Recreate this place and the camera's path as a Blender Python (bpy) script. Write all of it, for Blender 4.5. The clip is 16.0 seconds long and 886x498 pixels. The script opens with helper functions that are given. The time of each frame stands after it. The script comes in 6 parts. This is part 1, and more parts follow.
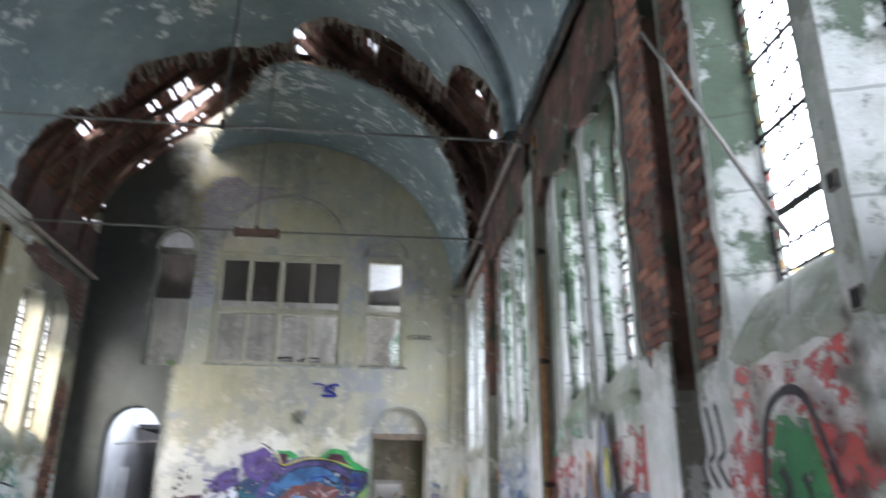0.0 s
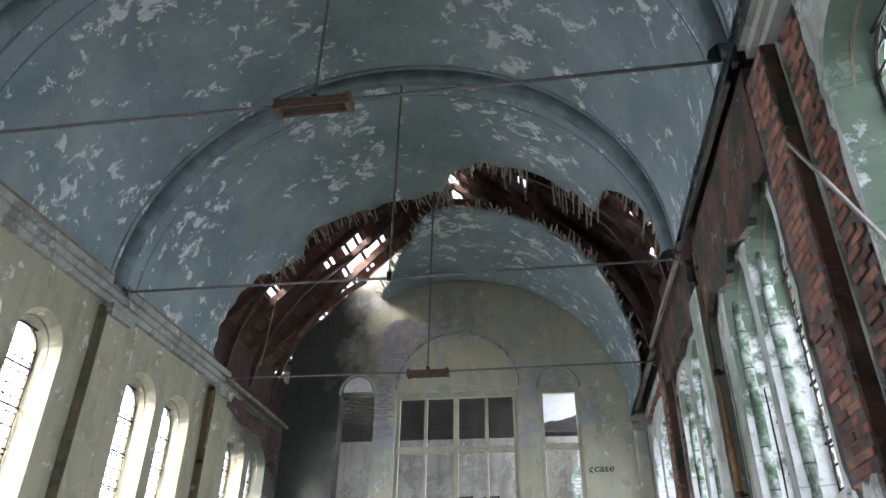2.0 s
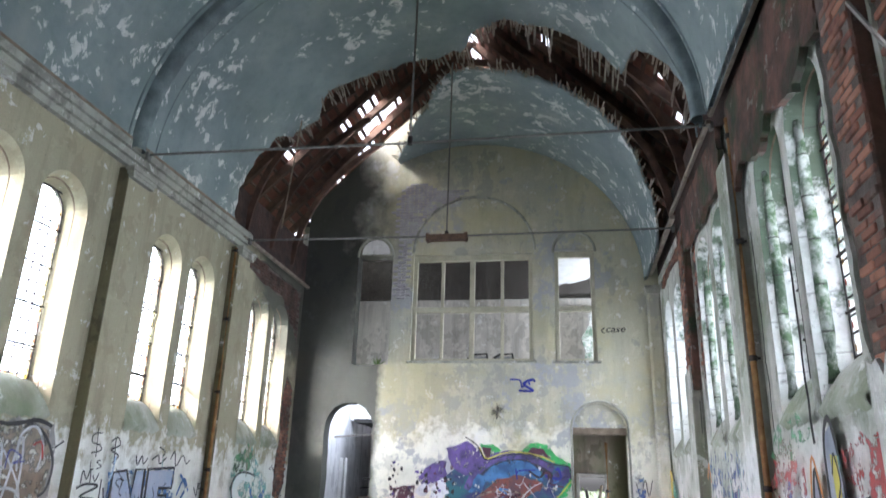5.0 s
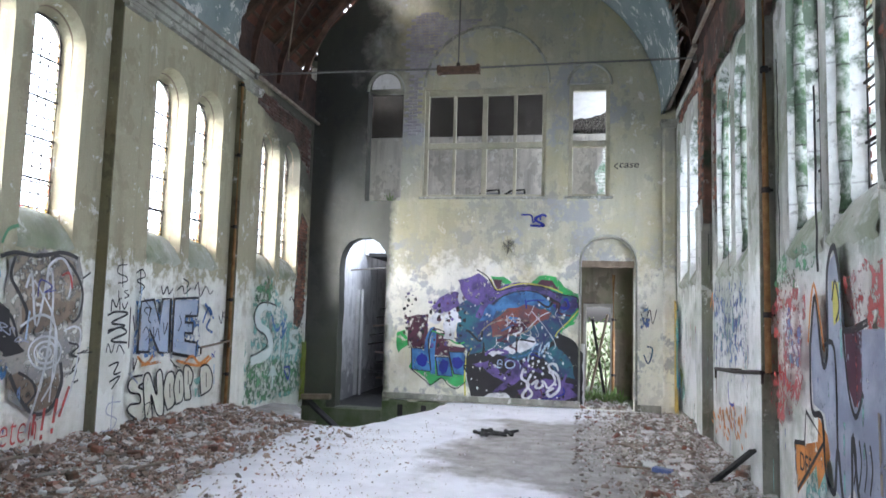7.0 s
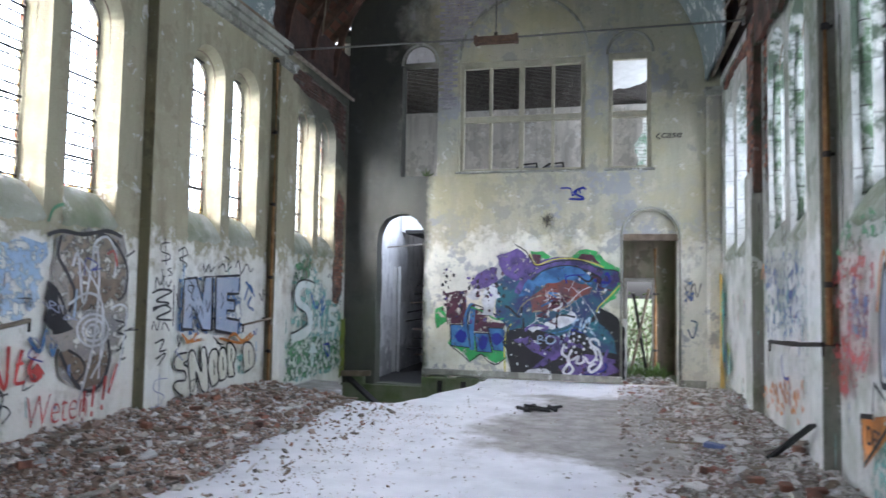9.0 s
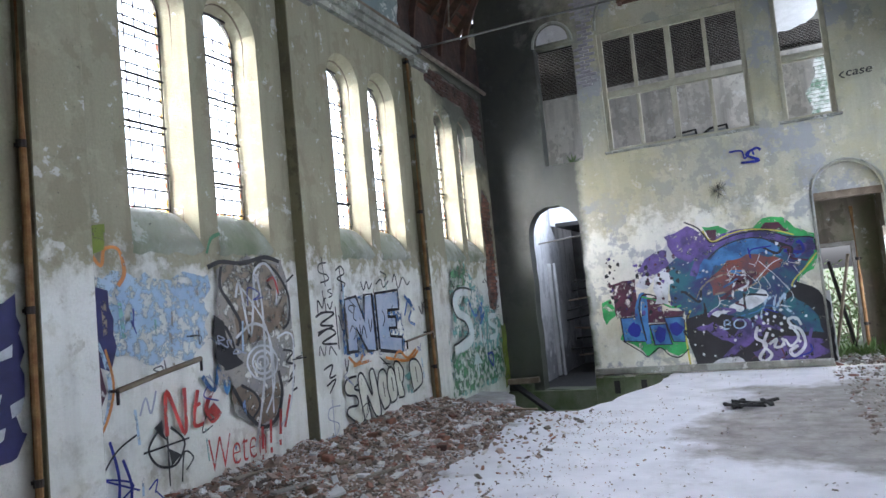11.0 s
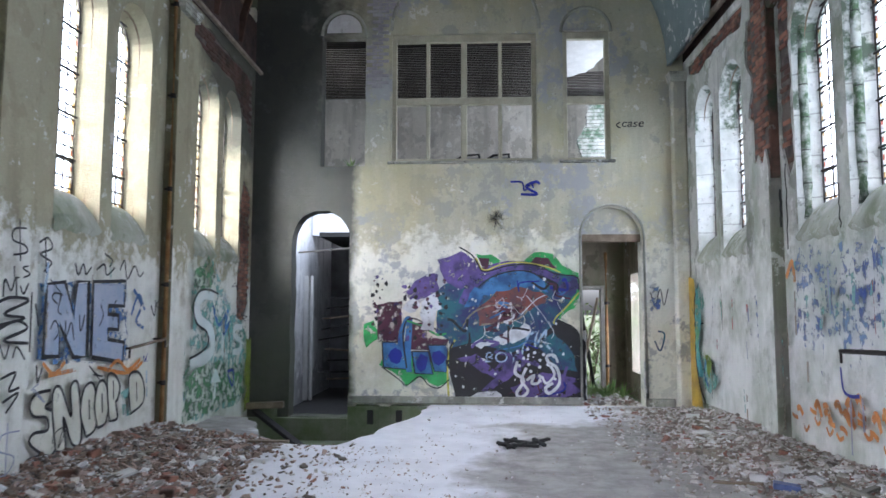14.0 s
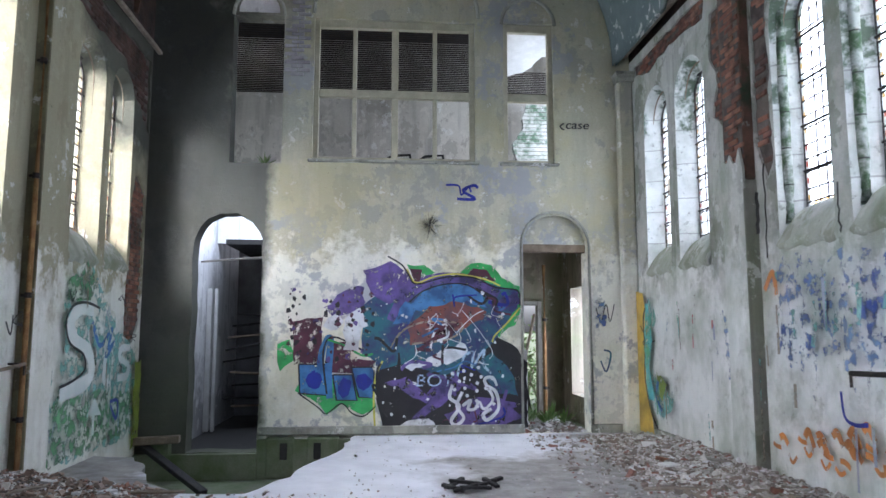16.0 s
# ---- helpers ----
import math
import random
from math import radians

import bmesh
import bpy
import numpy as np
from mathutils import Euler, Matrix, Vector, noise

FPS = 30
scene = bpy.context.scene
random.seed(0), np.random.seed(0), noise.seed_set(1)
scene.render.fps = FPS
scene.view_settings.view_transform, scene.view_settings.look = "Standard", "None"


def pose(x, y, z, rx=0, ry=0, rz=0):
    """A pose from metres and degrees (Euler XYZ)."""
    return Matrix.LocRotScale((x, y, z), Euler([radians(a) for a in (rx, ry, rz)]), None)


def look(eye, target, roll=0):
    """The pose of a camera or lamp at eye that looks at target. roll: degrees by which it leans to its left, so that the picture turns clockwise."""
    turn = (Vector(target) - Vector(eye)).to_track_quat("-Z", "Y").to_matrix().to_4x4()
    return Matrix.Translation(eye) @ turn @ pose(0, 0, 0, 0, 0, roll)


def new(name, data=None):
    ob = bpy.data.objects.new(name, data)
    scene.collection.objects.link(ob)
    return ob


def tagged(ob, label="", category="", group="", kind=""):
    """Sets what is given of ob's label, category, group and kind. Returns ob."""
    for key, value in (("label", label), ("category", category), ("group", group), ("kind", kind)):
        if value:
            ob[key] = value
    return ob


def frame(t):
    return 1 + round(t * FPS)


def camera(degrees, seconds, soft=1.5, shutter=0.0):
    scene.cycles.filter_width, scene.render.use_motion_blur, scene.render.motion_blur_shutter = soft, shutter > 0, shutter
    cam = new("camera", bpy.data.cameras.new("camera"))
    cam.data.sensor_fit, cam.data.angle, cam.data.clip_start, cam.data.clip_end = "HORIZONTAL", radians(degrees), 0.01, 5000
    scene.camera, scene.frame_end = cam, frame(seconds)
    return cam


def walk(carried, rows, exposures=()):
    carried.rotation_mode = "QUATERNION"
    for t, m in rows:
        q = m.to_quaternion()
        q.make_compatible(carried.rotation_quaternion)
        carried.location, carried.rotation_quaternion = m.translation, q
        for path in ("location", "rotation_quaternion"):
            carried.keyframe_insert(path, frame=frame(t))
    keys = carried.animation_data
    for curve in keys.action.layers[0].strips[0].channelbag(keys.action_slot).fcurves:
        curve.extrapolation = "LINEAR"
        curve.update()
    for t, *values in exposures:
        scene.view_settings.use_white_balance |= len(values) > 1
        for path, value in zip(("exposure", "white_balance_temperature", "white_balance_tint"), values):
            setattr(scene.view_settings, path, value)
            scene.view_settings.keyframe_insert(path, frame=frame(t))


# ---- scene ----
cam = camera(64.8, 16.0, shutter=0.5)
PATH = [
    (0, (0.761, 0.347, 1.572), (0.946, 2.221, 2.246), 0.5),
    (0.5, (0.82, 0.301, 1.609), (0.665, 2.142, 2.373), 0.4),
    (1, (0.818, 0.258, 1.608), (0.55, 2.039, 2.477), 0.4),
    (1.5, (0.837, 0.224, 1.631), (0.547, 1.965, 2.572), 0.9),
    (2, (0.824, 0.197, 1.624), (0.54, 1.911, 2.616), 0.9),
    (2.5, (0.815, 0.198, 1.628), (0.519, 1.895, 2.643), 0.3),
    (3, (0.785, 0.19, 1.628), (0.481, 1.89, 2.637), 0.5),
    (5.3, (0.712, 0.223, 1.684), (0.366, 2.114, 2.236), 1.8),
    (5.5, (0.752, 0.247, 1.677), (0.394, 2.15, 2.178), 1.7),
    (6, (0.757, 0.258, 1.673), (0.381, 2.183, 2.064), 1.7),
    (6.5, (0.74, 0.25, 1.657), (0.36, 2.194, 1.938), 1.9),
    (7, (0.727, 0.251, 1.637), (0.349, 2.207, 1.82), 1.6),
    (7.5, (0.722, 0.251, 1.626), (0.343, 2.211, 1.743), 1.5),
    (8, (0.704, 0.264, 1.602), (0.323, 2.225, 1.704), 1.2),
    (8.5, (0.682, 0.281, 1.61), (0.296, 2.24, 1.733), 1.2),
    (9, (0.582, 0.36, 1.595), (0.117, 2.301, 1.714), 1.0),
    (9.5, (0.44, 0.468, 1.587), (-0.179, 2.365, 1.72), -2.7),
    (10, (0.309, 0.594, 1.537), (-0.456, 2.436, 1.679), -4.6),
    (10.2, (0.252, 0.694, 1.541), (-0.562, 2.515, 1.684), -5.8),
    (12.3, (-0.537, 1.426, 1.616), (-1.306, 3.266, 1.771), -3.7),
    (12.5, (-0.584, 1.505, 1.626), (-1.229, 3.394, 1.754), -2.8),
    (13, (-0.642, 1.687, 1.512), (-0.924, 3.666, 1.567), -0.5),
    (13.5, (-0.716, 1.908, 1.472), (-0.905, 3.895, 1.601), -0.5),
    (14, (-0.831, 2.18, 1.46), (-0.929, 4.17, 1.636), 0.1),
    (14.5, (-0.927, 2.484, 1.499), (-0.981, 4.473, 1.704), 0.1),
    (15, (-1.042, 2.837, 1.475), (-1.048, 4.825, 1.693), 0.2),
    (15.5, (-1.108, 3.076, 1.448), (-0.965, 5.057, 1.679), -0.3),
    (16, (-1.146, 3.367, 1.446), (-0.984, 5.347, 1.674), 0.0),
]
EXPOSURES = [(0.0, 0.98, 6200, 15), (3.0, 1.2, 6100, 15), (5.5, 1.26, 6150, 15), (7.0, 1.13, 6100, 15), (10.0, 0.86, 5950, 15), (13.0, 0.83, 5950, 15), (16.0, 0.74, 5900, 15)]
walk(cam, [(t, look(eye, target, roll)) for t, eye, target, roll in PATH], EXPOSURES)

# ---- world and lights ----
XL, XR, YE, YB = -4.465, 2.455, 13.2, -3.0          # nave walls, end wall, wall behind
CX, SPR, RA, RB = -1.06, 5.35, 3.26, 2.99         # barrel vault: axis, springing, half width, rise

world = bpy.data.worlds.new("world")
scene.world = world
world.use_nodes = True
wn = world.node_tree
sky = wn.nodes.new("ShaderNodeTexSky")
sky.sky_type, sky.sun_disc = "NISHITA", False
sky.dust_density, sky.air_density, sky.ozone_density = 6.0, 0.8, 0.3
sky.sun_elevation, sky.sun_rotation = radians(29), radians(217)
haze = wn.nodes.new("ShaderNodeHueSaturation")      # thin bright cloud
haze.inputs["Saturation"].default_value, haze.inputs["Value"].default_value = 0.25, 4.5
wn.links.new(sky.outputs[0], haze.inputs["Color"])
wn.links.new(haze.outputs[0], wn.nodes["Background"].inputs[0])
wn.nodes["Background"].inputs[1].default_value = 0.15

sun = new("sun", bpy.data.lights.new("sun", "SUN"))
sun.data.energy, sun.data.angle, sun.data.color = 1.5, radians(25), (1.0, 0.98, 0.96)
sun.matrix_world = look((0, 0, 30), (20, 26, 12))


LEFT_POWER, RIGHT_POWER = 1330, 1340


def area_lamp(x, y, z, w, h, rz, power, tilt=90):
    """An area lamp: skylight at an opening, also fill added behind the end wall."""
    lamp = new("window_light", bpy.data.lights.new("window_light", "AREA"))
    lamp.data.shape, lamp.data.size, lamp.data.size_y = "RECTANGLE", w, h
    lamp.data.energy, lamp.data.color = power, (0.80, 0.88, 1.0)
    lamp.matrix_world = pose(x, y, z, tilt, 0, rz)
    return lamp


# ---- materials ----
class Mat:
    """A small builder for node materials on world-size coordinates."""

    def __init__(self, name, rough=0.85, metal=0.0):
        self.m = bpy.data.materials.new(name)
        self.m.use_nodes = True
        self.t = self.m.node_tree
        self.b = self.t.nodes["Principled BSDF"]
        self.b.inputs["Roughness"].default_value = rough
        self.b.inputs["Metallic"].default_value = metal
        self.geo = self.t.nodes.new("ShaderNodeNewGeometry")
        self.pos = self.geo.outputs["Position"]

    def scaled(self, sx, sy, sz, off=0.0):
        n = self.t.nodes.new("ShaderNodeMapping")
        n.inputs["Scale"].default_value = (sx, sy, sz)
        n.inputs["Location"].default_value = (off, off * 1.7, off * 0.6)
        self.t.links.new(self.pos, n.inputs["Vector"])
        return n.outputs[0]

    def noise(self, scale, detail=6, rough=0.6, vec=None, distortion=0.0):
        n = self.t.nodes.new("ShaderNodeTexNoise")
        n.inputs["Scale"].default_value = scale
        n.inputs["Detail"].default_value = detail
        n.inputs["Roughness"].default_value = rough
        n.inputs["Distortion"].default_value = distortion
        self.t.links.new(vec or self.pos, n.inputs["Vector"])
        return n.outputs["Fac"]

    def ramp(self, fac, a, b, lo=0.0, hi=1.0):
        n = self.t.nodes.new("ShaderNodeMapRange")
        n.inputs["From Min"].default_value, n.inputs["From Max"].default_value = a, b
        n.inputs["To Min"].default_value, n.inputs["To Max"].default_value = lo, hi
        self.t.links.new(fac, n.inputs["Value"])
        return n.outputs[0]

    def math(self, op, a, b):
        n = self.t.nodes.new("ShaderNodeMath")
        n.operation = op
        for i, v in enumerate((a, b)):
            if isinstance(v, (int, float)):
                n.inputs[i].default_value = v
            else:
                self.t.links.new(v, n.inputs[i])
        return n.outputs[0]

    def mix(self, fac, a, b, how="MIX"):
        n = self.t.nodes.new("ShaderNodeMix")
        n.data_type, n.blend_type = "RGBA", how
        for key, v in (("Factor", fac), ("A", a), ("B", b)):
            i = [s for s in n.inputs if s.name == key and (key == "Factor" and s.type == "VALUE" or key != "Factor" and s.type == "RGBA")][0]
            if isinstance(v, tuple):
                i.default_value = (*v, 1)
            elif isinstance(v, (int, float)):
                i.default_value = v
            else:
                self.t.links.new(v, i)
        return [s for s in n.outputs if s.type == "RGBA"][0]

    def axis(self, which):
        n = self.t.nodes.new("ShaderNodeSeparateXYZ")
        self.t.links.new(self.pos, n.inputs[0])
        return n.outputs["XYZ".index(which)]

    def random(self):
        return self.t.nodes.new("ShaderNodeObjectInfo").outputs["Random"]

    def island(self):
        return self.geo.outputs["Random Per Island"]

    def colour(self, c):
        if isinstance(c, tuple):
            self.b.inputs["Base Color"].default_value = (*c, 1)
        else:
            self.t.links.new(c, self.b.inputs["Base Color"])
        return self

    def bump(self, height, strength=0.3, distance=0.02):
        n = self.t.nodes.new("ShaderNodeBump")
        n.inputs["Strength"].default_value, n.inputs["Distance"].default_value = strength, distance
        self.t.links.new(height, n.inputs["Height"])
        self.t.links.new(n.outputs[0], self.b.inputs["Normal"])
        return self

    def alpha(self, fac):
        self.t.links.new(fac, self.b.inputs["Alpha"])
        return self


def simple(name, a, b, scale=8.0, rough=0.8, metal=0.0, bump=0.3, dist=0.01, fine=60.0):
    m = Mat(name, rough, metal)
    n = m.noise(scale)
    c = m.mix(m.ramp(n, 0.35, 0.65), a, b)
    c = m.mix(m.ramp(m.noise(fine, 3), 0.3, 0.7, 0.0, 0.35), c, tuple(0.6 * v for v in a))
    return m.colour(c).bump(m.math("ADD", n, m.noise(fine, 4)), bump, dist).m


def plaster(name, upper, lower, dirt, split=2.2, stain=0.5, off=0.0, green=0.0, soot=False, low_lift=0.0, burnt=False):
    """Old limewash on plaster: painted dado below an uneven line, blotches, streaks and pits."""
    m = Mat(name, 0.9)
    p = m.scaled(1, 1, 1, off)
    big, mid, fine = m.noise(0.9, 8, 0.6, p), m.noise(5, 8, 0.65, p), m.noise(45, 4, 0.7, p)
    z = m.axis("Z")
    edge = m.math("ADD", z, m.ramp(mid, 0.3, 0.7, -0.35, 0.35))
    c = m.mix(m.ramp(edge, split - 0.12, split + 0.12), lower, upper)
    c = m.mix(m.ramp(big, 0.48, 0.66, 0, stain), c, dirt)
    streak = m.noise(1.0, 6, 0.6, m.scaled(4.0, 4.0, 0.35, off + 3))
    c = m.mix(m.ramp(streak, 0.50, 0.70, 0, 0.3 if soot else 0.6), c, tuple(0.5 * v for v in dirt))
    c = m.mix(m.ramp(mid, 0.56, 0.62, 0, 0.5), c, tuple(min(0.85, 1.2 * v) for v in upper))
    c = m.mix(m.ramp(m.noise(14, 6, 0.7, p), 0.66, 0.70, 0, 0.7), c, tuple(0.42 * v for v in dirt))
    c = m.mix(m.ramp(fine, 0.35, 0.75, 0.0, 0.3), c, tuple(0.5 * v for v in upper))
    blot = m.noise(2.1, 10, 0.68, m.scaled(1, 1, 0.8, off + 13))
    c = m.mix(m.ramp(blot, 0.555, 0.575, 0, 0.55), c, tuple(0.75 * v for v in dirt))
    c = m.mix(m.ramp(m.noise(3.1, 10, 0.72, m.scaled(1, 1, 1, off + 19)), 0.60, 0.615, 0, 0.6), c, (0.74, 0.74, 0.71))
    c = m.mix(m.ramp(m.noise(22, 5, 0.6, p), 0.70, 0.73, 0, 0.85), c, (0.05, 0.045, 0.04))
    if low_lift:
        # lower wall's paler wash, with the downward skylight's brightness put into its colour
        worn = m.ramp(m.noise(2.6, 8, 0.7, m.scaled(1, 1, 1, off + 27)), 0.62, 0.48, 0.25, 1.0)
        c = m.mix(m.math("MULTIPLY", m.math("MULTIPLY", m.ramp(edge, split + 0.1, split - 0.3), worn), low_lift), c, lower)
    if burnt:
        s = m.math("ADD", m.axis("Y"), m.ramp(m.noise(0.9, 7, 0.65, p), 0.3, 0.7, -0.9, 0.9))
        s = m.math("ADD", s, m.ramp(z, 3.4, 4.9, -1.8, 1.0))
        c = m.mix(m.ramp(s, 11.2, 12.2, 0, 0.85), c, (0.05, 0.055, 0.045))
    if green:
        g = m.math("MULTIPLY", m.ramp(m.noise(1.6, 8, 0.65, m.scaled(1, 1, 0.6, off + 8)), 0.45, 0.65), green)
        c = m.mix(g, c, (0.10, 0.16, 0.05))
    if soot:
        # old paint ends at the door's edge, and smoke has spread from the corner
        wander = m.noise(0.9, 8, 0.65, p)
        low = m.ramp(m.math("ADD", m.axis("X"), m.ramp(wander, 0.3, 0.7, -0.12, 0.12)), -2.74, -2.86)
        high = m.ramp(m.math("ADD", m.axis("X"), m.ramp(wander, 0.3, 0.7, -0.5, 0.5)), -2.3, -3.3)
        up = m.ramp(z, 3.7, 5.2)
        s = m.math("ADD", m.math("MULTIPLY", low, m.math("SUBTRACT", 1.0, up)), m.math("MULTIPLY", high, up))
        sooty = m.mix(m.ramp(m.noise(1.1, 7, 0.6, m.scaled(1, 1, 0.5, 71)), 0.35, 0.65), (0.085, 0.088, 0.076), (0.048, 0.05, 0.044))
        sooty = m.mix(m.ramp(m.math("ADD", z, m.ramp(mid, 0.3, 0.7, -0.5, 0.5)), 2.6, 0.6, 0, 0.75), sooty, (0.065, 0.08, 0.038))
        burn = m.math("SUBTRACT", m.math("ADD", m.axis("X"), m.ramp(wander, 0.3, 0.7, -0.6, 0.6)), m.ramp(z, 4.0, 6.6, 0.0, 1.5))
        sooty = m.mix(m.ramp(burn, -3.4, -4.6, 0, 0.9), sooty, (0.016, 0.017, 0.017))
        c = m.mix(m.math("MULTIPLY", s, 0.93), c, sooty)
        c = m.mix(m.math("MULTIPLY", m.ramp(m.noise(1.3, 9, 0.7, m.scaled(1, 1, 1, 50)), 0.56, 0.59, 0, 0.8), m.math("SUBTRACT", 1.0, s)), c, (0.33, 0.34, 0.36))
        c = m.mix(m.math("MULTIPLY", m.ramp(m.noise(0.8, 6, 0.6, m.scaled(1, 1, 1, 60)), 0.50, 0.62, 0, 0.5), m.math("SUBTRACT", 1.0, s)), c, (0.46, 0.41, 0.22))
    return m.colour(c).bump(m.math("ADD", m.math("MULTIPLY", mid, 1.5), fine), 0.45, 0.012).m


PLASTER_L = plaster("cream_plaster", (0.37, 0.345, 0.235), (0.80, 0.80, 0.74), (0.36, 0.32, 0.21), 2.05, 0.5, low_lift=0.65, burnt=True)
PLASTER_R = plaster("white_damp_plaster", (0.60, 0.60, 0.55), (0.80, 0.80, 0.77), (0.23, 0.24, 0.18), 2.15, 0.65, 5.0, 0.45, low_lift=0.75)
PLASTER_E = plaster("mottled_wall_plaster", (0.50, 0.475, 0.355), (0.82, 0.80, 0.70), (0.38, 0.38, 0.36), 2.6, 0.6, 11.0, 0.12, True, 0.45)
PLASTER_D = plaster("dark_mottled_plaster", (0.085, 0.085, 0.078), (0.17, 0.18, 0.13), (0.04, 0.04, 0.036), 2.4, 0.8, 17.0, 0.18)
PLASTER_B = plaster("back_room_plaster", (0.62, 0.59, 0.53), (0.60, 0.58, 0.55), (0.40, 0.37, 0.32), 1.0, 0.6, 23.0)
PLASTER_BROWN = plaster("brown_damp_plaster", (0.30, 0.25, 0.19), (0.26, 0.22, 0.17), (0.14, 0.11, 0.08), 1.2, 0.7, 37.0, 0.4)
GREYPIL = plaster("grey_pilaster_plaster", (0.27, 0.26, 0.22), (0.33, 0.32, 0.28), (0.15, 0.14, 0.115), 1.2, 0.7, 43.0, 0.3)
OLIVE = plaster("olive_pilaster_flank", (0.22, 0.20, 0.115), (0.22, 0.205, 0.13), (0.12, 0.105, 0.07), 1.2, 0.6, 29.0)
TRIM = plaster("grey_cornice_plaster", (0.40, 0.40, 0.34), (0.36, 0.36, 0.31), (0.17, 0.17, 0.145), 1.0, 0.8, 31.0)
MORTAR = simple("mortar", (0.07, 0.055, 0.045), (0.20, 0.165, 0.14), 5, 0.95, 0.0, 0.7, 0.02)
SOOTBRICK = simple("sooty_brickwork", (0.03, 0.02, 0.016), (0.085, 0.045, 0.034), 3, 0.95, 0.0, 0.8, 0.03, 18.0)


def brick_material():
    m = Mat("red_brick", 0.9)
    r = m.random()
    c = m.mix(r, (0.20, 0.085, 0.058), (0.38, 0.175, 0.115))
    c = m.mix(m.ramp(m.noise(3.5, 7), 0.46, 0.62, 0, 0.75), c, (0.05, 0.036, 0.03))
    c = m.mix(m.ramp(m.noise(1.4, 8, 0.7, m.scaled(1, 1, 1, 33)), 0.52, 0.62, 0, 0.7), c, (0.03, 0.045, 0.024))
    c = m.mix(m.ramp(m.noise(2, 7), 0.58, 0.68, 0, 0.4), c, (0.26, 0.23, 0.20))
    return m.colour(c).bump(m.noise(60, 5), 0.5, 0.008).m


BRICK = brick_material()


def vault_material():
    m = Mat("flaking_blue_limewash", 0.9)
    big = m.noise(0.8, 8, 0.6)
    patchy = m.noise(0.9, 4, 0.5, m.scaled(1, 1, 1, 20.0))
    flake = m.math("ADD", m.noise(3.6, 10, 0.72, m.scaled(1.0, 1.25, 1.0, 2.0), 0.4), m.ramp(patchy, 0.3, 0.7, -0.10, 0.055))
    c = m.mix(m.ramp(big, 0.35, 0.65), (0.165, 0.212, 0.212), (0.27, 0.325, 0.315))
    c = m.mix(m.ramp(flake, 0.553, 0.567, 0, 0.92), c, (0.66, 0.67, 0.64))
    c = m.mix(m.ramp(m.noise(9, 6), 0.5, 0.75, 0, 0.35), c, (0.12, 0.16, 0.16))
    c = m.mix(m.ramp(m.noise(0.5, 5, 0.6, m.scaled(1, 1, 1, 9)), 0.58, 0.72, 0, 0.6), c, (0.33, 0.35, 0.31))
    return m.colour(c).bump(m.math("SUBTRACT", m.noise(40, 4), m.ramp(flake, 0.56, 0.6)), 0.3, 0.01).m


VAULT = vault_material()
RIB = simple("grey_blue_rib", (0.10, 0.13, 0.135), (0.22, 0.27, 0.265), 3, 0.9)


def mossbrick_material():
    m = Mat("mossy_black_brickwork", 0.95)
    c = m.mix(m.ramp(m.noise(2.5, 8), 0.4, 0.6), (0.055, 0.04, 0.03), (0.16, 0.08, 0.058))
    c = m.mix(m.ramp(m.noise(1.7, 8, 0.7, m.scaled(1, 1, 1, 4)), 0.5, 0.62, 0, 0.8), c, (0.025, 0.055, 0.025))
    c = m.mix(m.ramp(m.noise(5, 8, 0.7, m.scaled(1, 1, 1, 9)), 0.60, 0.64, 0, 0.6), c, (0.28, 0.27, 0.24))
    z = m.math("FRACT", m.math("MULTIPLY", m.axis("Z"), 16.0), 0)
    return m.colour(c).bump(m.math("ADD", m.math("MULTIPLY", m.noise(9, 8), 2.0), m.math("GREATER_THAN", z, 0.18)), 0.7, 0.03).m


MOSSBRICK = mossbrick_material()
LATH = simple("bare_lath", (0.20, 0.16, 0.12), (0.36, 0.31, 0.25), 9, 0.9)
ROOFWOOD = simple("dark_roof_timber", (0.06, 0.034, 0.024), (0.13, 0.07, 0.048), 5, 0.9)
TILE = simple("old_red_roof_tile", (0.12, 0.045, 0.03), (0.20, 0.08, 0.05), 4, 0.9)
IRON = simple("black_iron", (0.02, 0.02, 0.02), (0.06, 0.045, 0.035), 20, 0.6, 0.7)
RODMAT = simple("grey_tie_rod_steel", (0.13, 0.13, 0.12), (0.22, 0.21, 0.19), 20, 0.6, 0.3)
RUST = simple("rusty_pipe", (0.20, 0.09, 0.03), (0.34, 0.20, 0.08), 9, 0.8, 0.2)
FRAME = simple("cream_window_paint", (0.52, 0.49, 0.36), (0.40, 0.37, 0.27), 6, 0.6)


